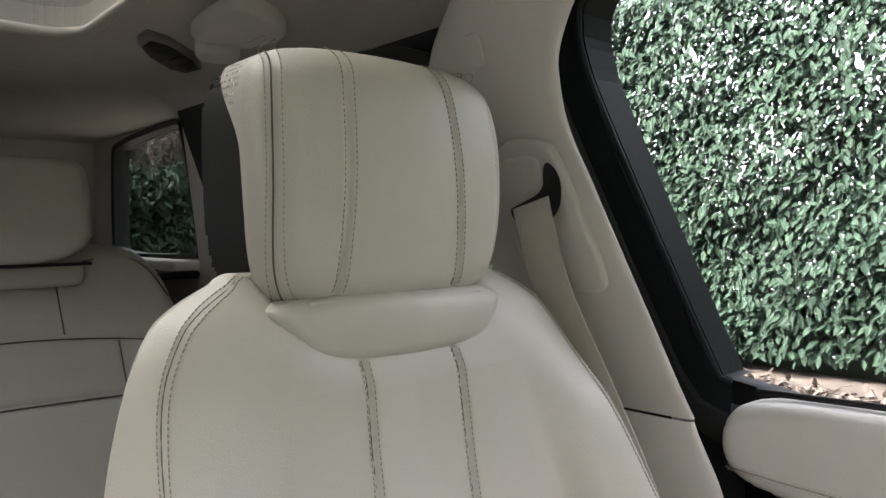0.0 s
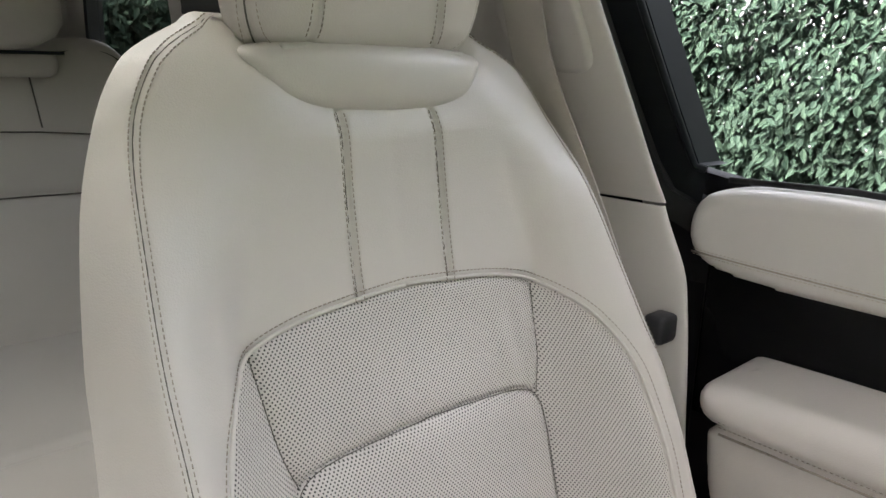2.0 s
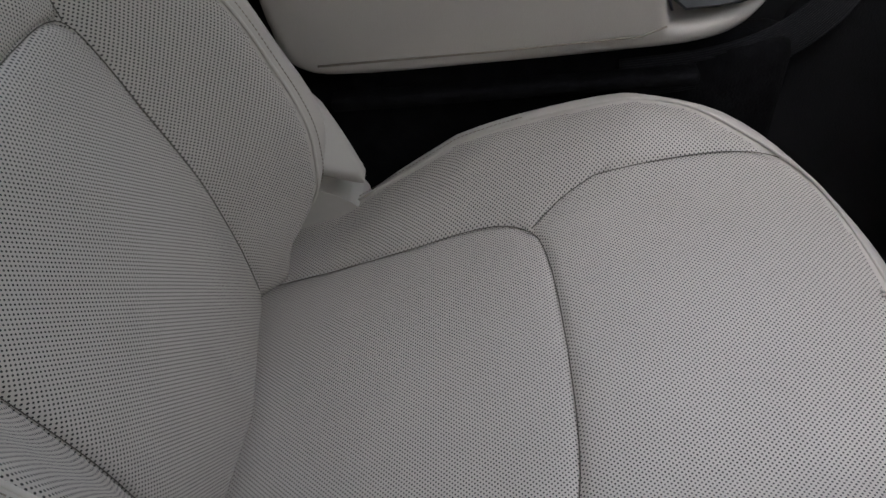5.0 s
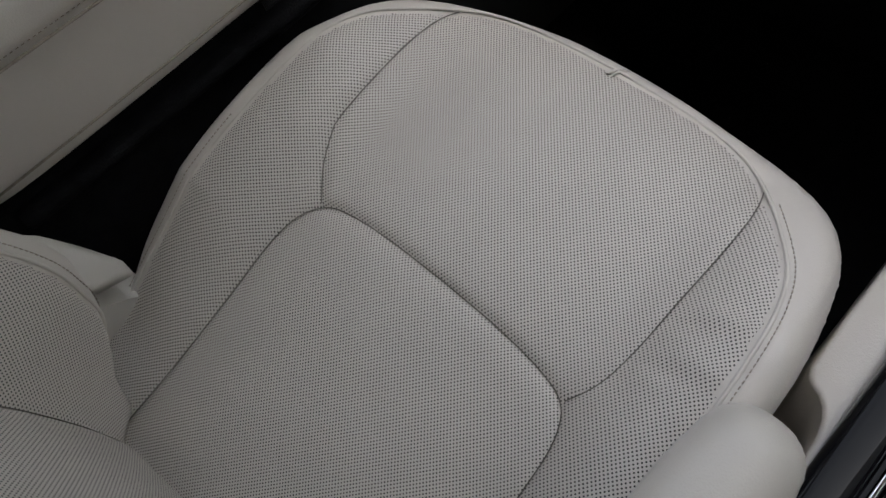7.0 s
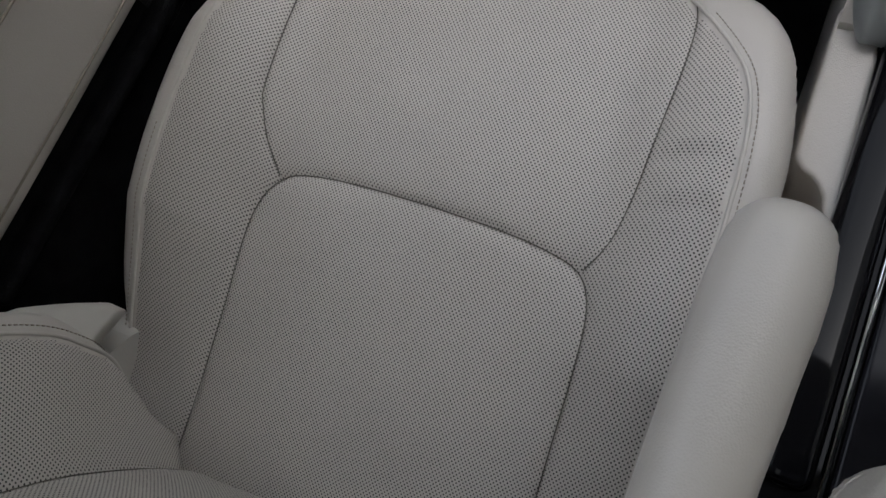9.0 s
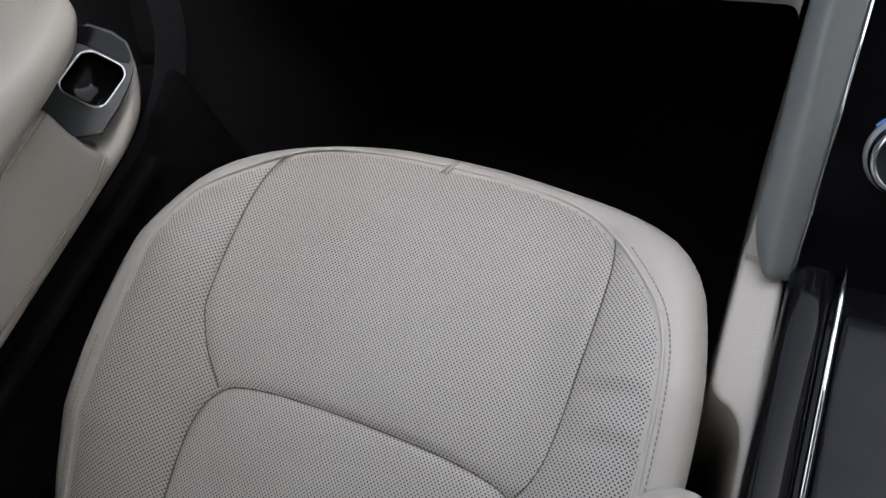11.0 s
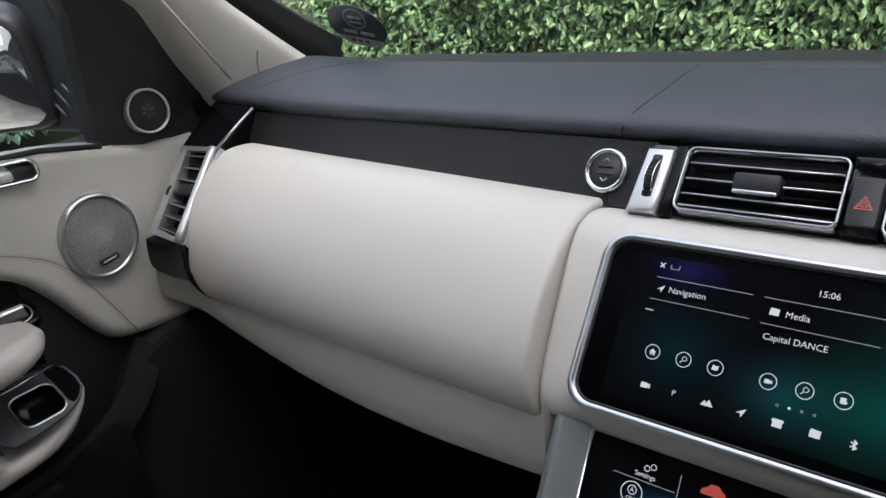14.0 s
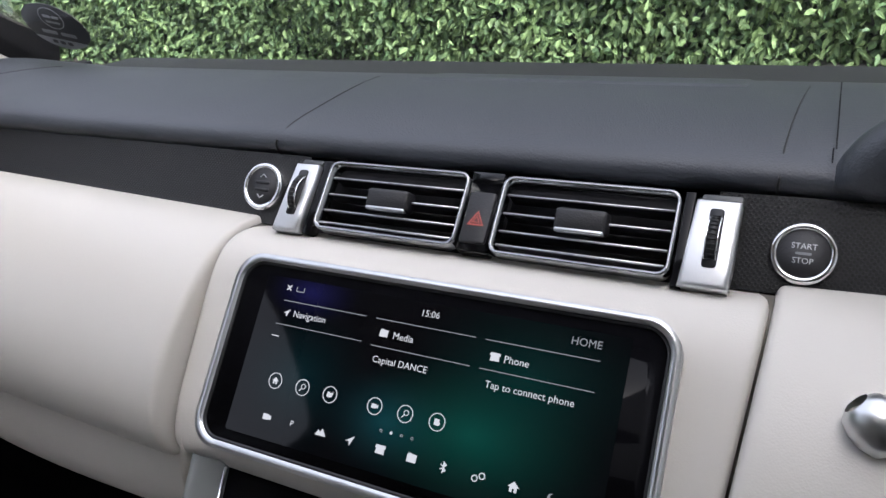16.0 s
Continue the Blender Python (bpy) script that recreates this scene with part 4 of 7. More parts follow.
part("corner_filler", block((-0.825, -0.12, 1.17), (-0.800, 0.05, 1.266), 0.004), CHARCOAL, fr)
up = lambda p: (p[1] > 1.40 or (p[1] > 1.262 and p[0] < 0.02)) and not (p[0] > 0.6 and p[1] < 1.5)
frame_band(0.0, 0.045, 0.010, SEALTOP, "frame_band", edge, fr, up)
frame_band(0.045, 0.078, 0.022, RUBBER, "door_seal", edge, fr, up)
l = np.array([(wx(z) + 0.014, y, z) for y, z in edge if up((y, z))])
k0 = int(np.argmax(np.linalg.norm(np.diff(l, axis=0), axis=1)))
l = np.roll(l, -k0 - 1, 0)
for name, off, r, m_ in (("inner_bead", 0.004, 0.004, SEALTOP), ("outer_bead", 0.047, 0.005, RUBBER)):
    g = np.gradient(l[:, 1:], axis=0)
    n = np.stack([g[:, 1], -g[:, 0]], 1) / (np.linalg.norm(g, axis=1)[:, None] + 1e-9)
    q = l.copy()
    if ((q[:, 1:] + n * 0.01 - edge.mean(0)) ** 2).sum() < ((q[:, 1:] - edge.mean(0)) ** 2).sum():
        n = -n
    q[:, 1:] += n * off
    q[:, 0] = wx(q[:, 2]) + 0.014
    v, f = tube(q, r, 6)
    sheet(name, v, f, m_, fr)
rf = thing("rear_window_frame", "black rubber surround of the rear door window", "window frame", at=(-0.75, -0.7, 1.27))
frame_band(-0.004, 0.045, 0.008, RUBBER, "frame_band", dense(np.r_[REAR_WIN, REAR_WIN[:1]], 0.01)[:-1], rf)
qf = thing("quarter_window_frame", "thin black seal of the rear quarter window", "window frame", at=(-0.75, -1.6, 1.4))
frame_band(-0.004, 0.010, 0.004, RUBBER, "frame_band", dense(np.r_[QUARTER, QUARTER[:1]], 0.01)[:-1], qf, wx=lambda z: -0.785)


# B-pillar trim with the belt's upper guide
def bx(z):
    return -0.705 + 0.40 * np.maximum(0, z - 1.27)


pil = thing("pillar_trim", "ivory plastic centre pillar trim beside the seat", "pillar trim", at=(-0.72, -0.1, 0.6))


def loft_pillar(front, z0, z1, name, material):
    zs = np.linspace(z0, z1, 60)
    rows = []
    for z in zs:
        yf = float(smooth_curve([p[1] for p in front], [p[0] for p in front], z))
        x = float(bx(z))
        prof = rounded([(x - 0.07, yf - 0.075), (x - 0.03, yf - 0.028), (x - 0.012, yf - 0.006), (x - 0.002, yf - 0.004), (x, yf - 0.03), (x + 0.002, yf - 0.10), (x - 0.004, yf - 0.185), (x - 0.03, yf - 0.215), (x - 0.09, yf - 0.22)], 3, False)
        rows.append(np.c_[prof, np.full(len(prof), z)])
    g = np.array(rows)
    i = np.arange(g.shape[0] * g.shape[1]).reshape(g.shape[:2])
    f = np.stack([i[:-1, :-1], i[:-1, 1:], i[1:, 1:], i[1:, :-1]], -1).reshape(-1, 4)
    return sheet(name, g.reshape(-1, 3), f, material, pil)


PF = [(0.06, 1.00), (0.040, 1.19), (0.006, 1.27), (-0.019, 1.376), (-0.047, 1.501), (-0.060, 1.568), (-0.055, 1.61), (-0.03, 1.65), (0.03, 1.70)]
loft_pillar(PF, 1.2715, 1.70, "upper_cover", TRIM)
loft_pillar([(p[0] - 0.002, p[1]) for p in PF], 0.60, 1.2685, "lower_cover", TRIM)
# raised guide panel, slot and adjuster
GP = rounded([(-0.17, 1.41), (-0.165, 1.552), (-0.086, 1.549), (-0.076, 1.53), (-0.054, 1.42), (-0.060, 1.398), (-0.09, 1.395)], 2)
v, f, d = pad(GP, lambda a, b: 0.0065 + 0 * a, 0.005, 0.012, 0.003)
sheet("guide_panel", np.stack([bx(v[:, 1]) + 0.003 + v[:, 2] - 0.002, v[:, 0], v[:, 1]], 1), f, TRIM, pil)
SL = rounded([(-0.155, 1.481), (-0.140, 1.486), (-0.101, 1.498), (-0.095, 1.520), (-0.087, 1.527), (-0.077, 1.516), (-0.077, 1.499), (-0.090, 1.474), (-0.136, 1.455), (-0.146, 1.461)], 2)
sheet("belt_slot", [(float(bx(z)) + 0.0098, y, z) for y, z in SL], [list(range(len(SL)))], BLACK, pil, "black belt slot", smooth=False)
v, f, d = pad(rounded([(-0.165, 1.488), (-0.16, 1.530), (-0.115, 1.536), (-0.095, 1.530), (-0.102, 1.501)], 2), lambda a, b: 0.0105 + 0 * a, 0.006, 0.008, 0.002)
sheet("height_adjuster", np.stack([bx(v[:, 1]) + v[:, 2], v[:, 0], v[:, 1]], 1), f, TRIM, pil)
v, f, d = pad(rrect(0.021, 0.032, 0.006, 5, -0.146, 1.636), lambda a, b: 0.006 + 0 * a, 0.001, 0.003, 0.0015)
sheet("pillar_badge", np.stack([bx(v[:, 1]) + v[:, 2], v[:, 0], v[:, 1]], 1), f, TRIM, pil)

belt = thing("seat_belt", "ivory webbing seat belt hanging from the pillar guide", "seat belt", at=(-0.66, -0.09, 1.0))
cl = np.array([(-0.606, -0.109, 1.487), (-0.606, -0.105, 1.470), (-0.632, -0.107, 1.40), (-0.655, -0.070, 1.305), (-0.668, -0.028, 1.207), (-0.675, 0.0, 1.12), (-0.69, 0.02, 0.95), (-0.70, 0.02, 0.62)])
cl = rounded(cl, 2, False)
n = len(cl)
vs = []
for k, p in enumerate(cl):
    for wv, tv in ((-0.0225, 0), (0.0225, 0), (0.0225, 0.0014), (-0.0225, 0.0014)):
        vs.append((p[0] + 0.012 + tv + 0.0 * wv, p[1] + wv, p[2] + 0.25 * wv))
fs = []
for k in range(n - 1):
    for a in range(4):
        b = (a + 1) % 4
        fs.append((4 * k + a, 4 * k + b, 4 * k + 4 + b, 4 * k + 4 + a))
sheet("webbing", vs, fs, BELT, belt, smooth=False)
for wv in (-0.0222, 0.0222):
    v, f = tube([(p[0] + 0.0127, p[1] + wv, p[2] + 0.25 * wv) for p in cl], 0.0011, 6)
    sheet("selvedge", v, f, LINER, belt, "darker woven belt edge")

# A-pillar trim and black sail panel with the tweeter
ap = thing("windscreen_pillar_trim", "ivory plastic windscreen pillar trim above the dashboard", "pillar trim", at=(-0.76, 0.95, 1.25))
rows = []
for t in np.linspace(0, 1, 50):
    z = 1.24 + 0.48 * t
    yin = float(np.interp(z, [1.24, 1.283, 1.395, 1.55, 1.72], [0.882, 0.857, 0.787, 0.60, 0.30]))
    yout = float(np.interp(z, [1.24, 1.283, 1.32, 1.376, 1.55, 1.72], [1.085, 1.025, 0.972, 0.894, 0.66, 0.40]))
    x = -0.76 + 0.33 * max(0, z - 1.283)
    prof = rounded([(x - 0.05, yin - 0.012), (x - 0.006, yin), (x + 0.004, yin + 0.25 * (yout - yin)), (x + 0.004, yin + 0.7 * (yout - yin)), (x - 0.006, yout), (x - 0.05, yout + 0.03)], 3, False)
    rows.append(np.c_[prof, np.full(len(prof), z)])
g = np.array(rows)
i = np.arange(g.shape[0] * g.shape[1]).reshape(g.shape[:2])
f = np.stack([i[:-1, :-1], i[:-1, 1:], i[1:, 1:], i[1:, :-1]], -1).reshape(-1, 4)
sheet("pillar_cover", g.reshape(-1, 3), f, TRIM, ap)
v, f = tube(rounded([(-0.752, 0.936, 1.276), (-0.75, 0.922, 1.285), (-0.746, 0.915, 1.297), (-0.741, 0.918, 1.318)], 2, False), 0.0008, 6)
sheet("pillar_cover_joint", v, f, SEAM, ap)
v, f = tube([(-0.742, 0.868, 1.292), (-0.724, 0.822, 1.35), (-0.70, 0.765, 1.42)], 0.002, 6)
sheet("airbag_seam", v, f, LINER, ap)

sail = thing("sail_panel", "black plastic corner panel with a round tweeter", "door corner panel", at=(-0.82, 0.78, 1.24))
poly = [(0.698, 1.244), (0.76, 1.225), (0.91, 1.22), (0.88, 1.285), (0.80, 1.40), (0.60, 1.60), (0.56, 1.60), (0.685, 1.44), (0.70, 1.40)]
bm = bmesh.new()
vs = [bm.verts.new((max(-0.800, wx(z) - 0.03), y, z)) for y, z in poly]
r = bmesh.ops.extrude_face_region(bm, geom=[bm.faces.new(vs)])
bmesh.ops.translate(bm, verts=[q for q in r["geom"] if isinstance(q, bmesh.types.BMVert)], vec=(-0.03, 0, 0))
bmesh.ops.recalc_face_normals(bm, faces=bm.faces[:])
part("corner_cover", bm, BLACK, sail, smooth=False)
TW = axes((-0.785, 0.765, 1.2755), (0.06, 1, 0), (-0.06, 0, 1))
v, f, uv = lathe([(0.0275, -0.018), (0.0280, 0.004), (0.0272, 0.0070), (0.0256, 0.0072), (0.0246, 0.004)], TW, cap=False)
tw = sheet("tweeter_ring", v, f, VENTSATIN, sail, "chrome ring")
v, f, uv = lathe([(0.0250, 0.003), (0.012, 0.0045), (0.006, 0.0055), (0.0, 0.006)], TW)
sheet("tweeter_grille", v, f, GRILLE_BLACK, sail, "black speaker mesh", uv=uv)
for k in range(6):
    q = TW @ pose(0, 0, 0.0058, 0, 0, 60 * k + 15)
    part("tweeter_petal", prism([(0.0018, -0.0004), (0.0080, -0.0020), (0.0088, 0.0), (0.0080, 0.0020), (0.0018, 0.0004)], 0.0008, q), GREYPLATE, tw, smooth=False)

# windscreen
WS = lambda z: 1.06 - (z - 1.31) * 1.6
zs = np.linspace(1.23, 1.75, 12)
vs = [(x, WS(z) + 0.05 * (1 - (x / 0.8) ** 2), z) for z in zs for x in np.linspace(-0.84, 0.84, 25)]
i = np.arange(12 * 25).reshape(12, 25)
ob = sheet("windscreen", vs, np.stack([i[:-1, :-1], i[:-1, 1:], i[1:, 1:], i[1:, :-1]], -1).reshape(-1, 4), WSGLASS)
tagged(ob, "lightly tinted curved windscreen", "", "", "structure")
stk = thing("windscreen_sticker", "dark oval sticker with grey print on the windscreen corner", "sticker", at=(-0.672, 1.04, 1.30))
M = axes((-0.672, 1.040, 1.326), (1, 0.12, -0.20), (0.1, -0.40, 0.90))
ell = [(0.051 * math.cos(a), 0.032 * math.sin(a)) for a in np.linspace(0, 2 * math.pi, 40, endpoint=False)]
part("oval", prism(ell, 0.0012, M), DARKDECAL, stk, smooth=False)
part("lower_panel", prism([(x, y) for x, y in ell if y < -0.0155], 0.0004, M @ Matrix.Translation((0, 0, 0.0006))), GREYDECAL, stk, smooth=False)
ringo = [(0.019 * math.cos(a), 0.012 + 0.0155 * math.sin(a)) for a in np.linspace(0, 2 * math.pi, 32, endpoint=False)]
ringi = [(0.0178 * math.cos(a), 0.012 + 0.0143 * math.sin(a)) for a in np.linspace(0, 2 * math.pi, 32, endpoint=False)]
v, f = frame_ring(ringo, ringi, 0.0003, M @ Matrix.Translation((0, 0, 0.0006)))
sheet("circle", v, f, GREYDECAL, stk, smooth=False)
for a, b, w, h in ((-0.006, 0.014, 0.012, 0.004), (0.007, 0.014, 0.010, 0.004), (0.0, 0.006, 0.022, 0.003), (-0.014, -0.010, 0.024, 0.005), (0.016, -0.010, 0.024, 0.005)):
    part("printed_bar", prism(rrect(w, h, 0.001, 2, a, b), 0.0003, M @ Matrix.Translation((0, 0, 0.0006))), GREYDECAL, stk, smooth=False)
for a in (-0.012, 0.0, 0.012):
    part("printed_bar", prism(rrect(0.008, 0.005, 0.0015, 2, a, -0.0235), 0.0003, M @ Matrix.Translation((0, 0, 0.0012))), DARKDECAL, stk, smooth=False)

# roof with its glazed opening
bm = bmesh.new()
edges = []
for loop in ([(-0.80, -2.15), (0.80, -2.15), (0.80, -1.2), (0.64, -1.15), (0.64, 0.42), (-0.64, 0.42), (-0.64, -1.15), (-0.80, -1.2)], rrect(0.74, 0.70, 0.06, 7, 0, -0.44)):
    vs = [bm.verts.new((x, y, 1.748)) for x, y in loop]
    edges += [bm.edges.new((vs[k], vs[(k + 1) % len(vs)])) for k in range(len(vs))]
bmesh.ops.triangle_fill(bm, edges=edges, use_beauty=True)
r = bmesh.ops.extrude_face_region(bm, geom=bm.faces[:])
bmesh.ops.translate(bm, verts=[q for q in r["geom"] if isinstance(q, bmesh.types.BMVert)], vec=(0, 0, 0.05))
bmesh.ops.recalc_face_normals(bm, faces=bm.faces[:])
tagged(part("ceiling", bm, LINER, smooth=False), "pale cloth headliner with a glazed roof opening", "", "", "structure")
v, f = tube(np.c_[rrect(0.74, 0.70, 0.06, 7, 0, -0.44), np.full(32, 1.748)], 0.008, 8, closed=True)
tagged(sheet("trim", v, f, LINER), "cloth edge of the roof opening", "", "", "structure")
ob = sheet("roof_glass", [(-0.4, -0.82, 1.785), (0.4, -0.82, 1.785), (0.4, 0.22, 1.785), (-0.4, 0.22, 1.785)], [(0, 1, 2, 3)], ROOFGLASS, smooth=False)
tagged(ob, "tinted glass panel of the roof", "", "", "structure")
for mirror in (1, -1):  # curved liner between roof and windows
    rows = []
    for y in np.linspace(-1.15, 0.42, 60):
        prof = rounded([(0.66, 1.715), (0.632, 1.735), (0.60, 1.746), (0.52, 1.7485)], 2, False)
        rows.append([(-mirror * x, y, z) for x, z in prof])
    g = np.array(rows)
    i = np.arange(g.shape[0] * g.shape[1]).reshape(g.shape[:2])
    tagged(sheet("liner_edge", g.reshape(-1, 3), np.stack([i[:-1, :-1], i[:-1, 1:], i[1:, 1:], i[1:, :-1]], -1).reshape(-1, 4), LINER), "curved cloth edge of the headliner", "", "", "structure")

lamp = thing("overhead_console", "dark rear overhead air vent in a pale frame", "ceiling vent", at=(-0.545, -0.89, 1.745))
Q = np.array([(-0.433, -0.749), (-0.566, -0.899), (-0.579, -0.812), (-0.429, -0.658)])
c = Q.mean(0)
part("frame", prism([(x, -y) for x, y in rounded(c + (Q - c) * 1.0, 1)], 0.012, Matrix(((1, 0, 0, 0), (0, -1, 0, 0), (0, 0, -1, 1.736), (0, 0, 0, 1))), 0.003), mat("grey vent frame", (0.2, 0.19, 0.18), 0.5, vary=0.05), lamp)
part("louvre_panel", prism([(x, -y) for x, y in rounded(c + (Q - c) * 0.86, 1)], 0.004, Matrix(((1, 0, 0, 0), (0, -1, 0, 0), (0, 0, -1, 1.7335), (0, 0, 0, 1)))), RUBBER, lamp)
for k in (0.25, 0.5, 0.75):
    a = c + (Q[0] * (1 - k) + Q[1] * k - c) * 0.78
    b = c + (Q[3] * (1 - k) + Q[2] * k - c) * 0.78
    v, f = tube([(a[0], a[1], 1.7325), (b[0], b[1], 1.7325)], 0.0016, 6)
    sheet("louvre", v, f, BLACK, lamp)
gh = thing("grab_handle", "ivory roof grab handle folded up beside the coat hook", "grab handle", at=(-0.55, -0.66, 1.74))
v, f, d = pad(rounded([(-0.463, -0.632), (-0.447, -0.470), (-0.475, -0.445), (-0.545, -0.49), (-0.582, -0.56), (-0.556, -0.64), (-0.51, -0.66)], 2), lambda a, b: 0.020 + 0 * a, 0.012, 0.02, 0.004)
sheet("handle_body", np.c_[v[:, :2], 1.748 - v[:, 2]], [q[::-1] for q in f], TRIM, gh)
v, f, d = pad(rounded([(-0.504, -0.70), (-0.48, -0.625), (-0.545, -0.615), (-0.565, -0.69)], 2), lambda a, b: 0.032 + 0 * a, 0.006, 0.02, 0.003)
sheet("coat_hook", np.c_[v[:, :2], 1.748 - v[:, 2]], [q[::-1] for q in f], TRIM, gh)

# floor, bulkhead, tail of the cabin
tagged(part("floor", block((-0.86, -2.15, 0.42), (0.86, 1.25, 0.50), 0), CARPET, smooth=False), "black carpeted cabin floor", "", "", "structure")
bm = block((-0.86, 1.10, 0.45), (0.86, 1.16, 1.22), 0)
tagged(part("bulkhead", bm, CARPET, smooth=False), "black carpeted bulkhead ahead of the footwell", "", "", "structure")
bm = block((-0.86, -2.22, 0.45), (0.86, -2.15, 1.30), 0)
ob = sheet("window_7", [(-0.36, -2.19, 1.30), (0.36, -2.19, 1.30), (0.36, -2.19, 1.79), (-0.36, -2.19, 1.79)], [(0, 1, 2, 3)], TINTED, smooth=False)
tagged(ob, "tinted tail window of the car", "", "", "structure")
tagged(part("wall_rear", bm, CHARCOAL, smooth=False), "dark tail wall of the cabin", "", "", "structure")
for x0, x1 in ((-0.86, -0.36), (0.36, 0.86)):
    tagged(part("tail_pillar", block((x0, -2.22, 1.30), (x1, -2.152, 1.79), 0), TRIM, smooth=False), "pale trim of the tail pillar", "", "", "structure")
tagged(part("sill_ahead", block((-0.86, 1.16, 1.0), (0.86, 1.30, 1.235), 0), BLACK, smooth=False), "black cowl below the windscreen", "", "", "structure")


# ---- the front passenger door ----
door = thing("door_1", "ivory leather door with padded rail, dark inset and armrest, closed", "car door", kind="structure", at=(-0.80, 0.35, 0.6))
part("door_board", block((-0.83, 0.0, 0.60), (-0.812, 0.86, 1.215), 0.004), BLACK, door, "black door lining")


def dx(y):
    return smooth_curve([0, 0.30, 0.45, 0.65, 0.95], [-0.752, -0.752, -0.762, -0.790, -0.792], y)


RAIL = rounded([(0.004, 1.215), (0.002, 1.262), (0.028, 1.288), (0.15, 1.293), (0.40, 1.288), (0.63, 1.268), (0.715, 1.248), (0.76, 1.235), (0.86, 1.232), (0.86, 0.978), (0.775, 0.984), (0.66, 1.000), (0.632, 1.012), (0.612, 1.045), (0.585, 1.095), (0.555, 1.135), (0.50, 1.162), (0.40, 1.182), (0.25, 1.190), (0.05, 1.194)], 2)
v, f, d = pad(RAIL, lambda a, b: dx(a), 0.016, 0.03, 0.004)
sheet("door_rail", np.stack([v[:, 2], v[:, 0], v[:, 1]], 1), f, LEATHER_DASH, door, "smooth ivory leather rail")
ST = rounded([(0.012, 1.218), (0.10, 1.214), (0.30, 1.208), (0.43, 1.20), (0.53, 1.18), (0.588, 1.15), (0.613, 1.125), (0.64, 1.075), (0.668, 1.008)], 2, False)
v, f = stitches([np.array([(float(dx(y)) - (0.0 if 0.02 < y < 0.66 else 0.003) + 0.0003, y, z) for y, z in beside(ST, o)]) for o in (-0.0028, 0.0028)], 0.0045)
sheet("rail_stitching", v, f, THREAD_LIGHT, door)
v, f = tube([(float(dx(y)) - 0.0006, y, z) for y, z in ST], 0.0011, 6)
sheet("rail_seam", v, f, THREAD, door)
v, f = tube([(-0.783 - 0.012 * min(1, max(0, (y - 0.4) / 0.2)), y, z) for y, z in ((0.03, 1.293), (0.15, 1.297), (0.40, 1.288), (0.63, 1.265), (0.70, 1.249))], 0.0035, 6)
sheet("belt_seal", v, f, RUBBER, door)
# speaker
SP = axes((float(dx(0.667)) + 0.002, 0.660, 1.1475), (-0.06, 1, 0), (0, 0, 1))
v, f, uv = lathe([(0.0525, -0.01), (0.0525, 0.003), (0.050, 0.006), (0.0475, 0.006), (0.046, 0.003)], SP @ Matrix.Diagonal((0.95, 1.03, 1, 1)), cap=False)
spk = sheet("speaker_ring", v, f, SATIN, door, "satin silver speaker ring")
v, f, uv = lathe([(0.0465, 0.003), (0.035, 0.0040), (0.02, 0.0046), (0.0, 0.0048)], SP @ Matrix.Diagonal((0.95, 1.03, 1, 1)))
sheet("speaker_grille", v, f, GRILLE, spk, "perforated silver grille", uv=uv)
part("speaker_badge", prism(rrect(0.026, 0.008, 0.0025, 4, -0.003, -0.031), 0.002, SP @ Matrix.Translation((0, 0, 0.006)) @ pose(0, 0, 0, 0, 0, 6), 0.0006), BLACK, spk, "black badge with a pale bar")
part("badge_bar", prism(rrect(0.019, 0.0022, 0.0008, 2, -0.003, -0.031), 0.0004, SP @ Matrix.Translation((0, 0, 0.0064)) @ pose(0, 0, 0, 0, 0, 6)), GREYMARK, spk)
# dark inset, door pull and handle
part("inset_panel", block((-0.812, 0.01, 1.02), (-0.795, 0.555, 1.22), 0.004), PIANO, door, "piano black inset")
HM = axes((float(dx(0.585)) + 0.005, 0.580, 1.2535), (-0.05, 1, -0.10), (-0.25, 0.1, 1))
v, f = frame_ring(rrect(0.078, 0.026, 0.011, 8), rrect(0.071, 0.019, 0.008, 8), 0.006, HM)
handle = sheet("handle_surround", v, f, CHROME, door, "chrome handle surround")
part("handle_cup", prism(rrect(0.072, 0.020, 0.008, 8), 0.004, HM @ Matrix.Translation((0, 0, -0.004))), BLACK, handle)
part("handle_lever", block((-0.034, -0.008, -0.005), (0.010, 0.004, 0.001), 0.003, 3, HM), VENTSATIN, handle, "satin silver door lever")
M = axes((-0.780, 0.522, 1.1005), (0.10, 1, 0.02), (-0.862, 0, 0.507))
base = part("switch_base", prism(rrect(0.110, 0.046, 0.018, 6, -0.014, 0.004), 0.012, M @ Matrix.Translation((0, 0, -0.002)), 0.002), PIANO, door, "piano black switch plate")
v, f = frame_ring(rrect(0.078, 0.027, 0.012, 8, -0.006, -0.001), rrect(0.0745, 0.0235, 0.0105, 8, -0.006, -0.001), 0.003, M @ Matrix.Translation((0, 0, 0.0015)))
sheet("switch_surround", v, f, CHROME, base, "chrome switch surround")
for a in (-0.024, 0.012):
    key = part("switch_key", block((a - 0.0155, -0.0095, -0.002), (a + 0.0155, 0.0085, 0.005), 0.003, 3, M @ pose(0, 0, 0, 8)), BLACK, base, "black rocker switch")
    part("key_lip", block((a - 0.015, 0.0015, 0.0042), (a + 0.015, 0.0080, 0.0066), 0.0011, 2, M @ pose(0, 0, 0, 8)), VENTSATIN, key, "satin silver lip")
v, f, _ = lathe([(0.0105, -0.002), (0.0105, 0.004), (0.0092, 0.0055), (0.0080, 0.0045), (0.0, 0.0045)], M @ Matrix.Translation((-0.010, 0.027, -0.002)), 28)
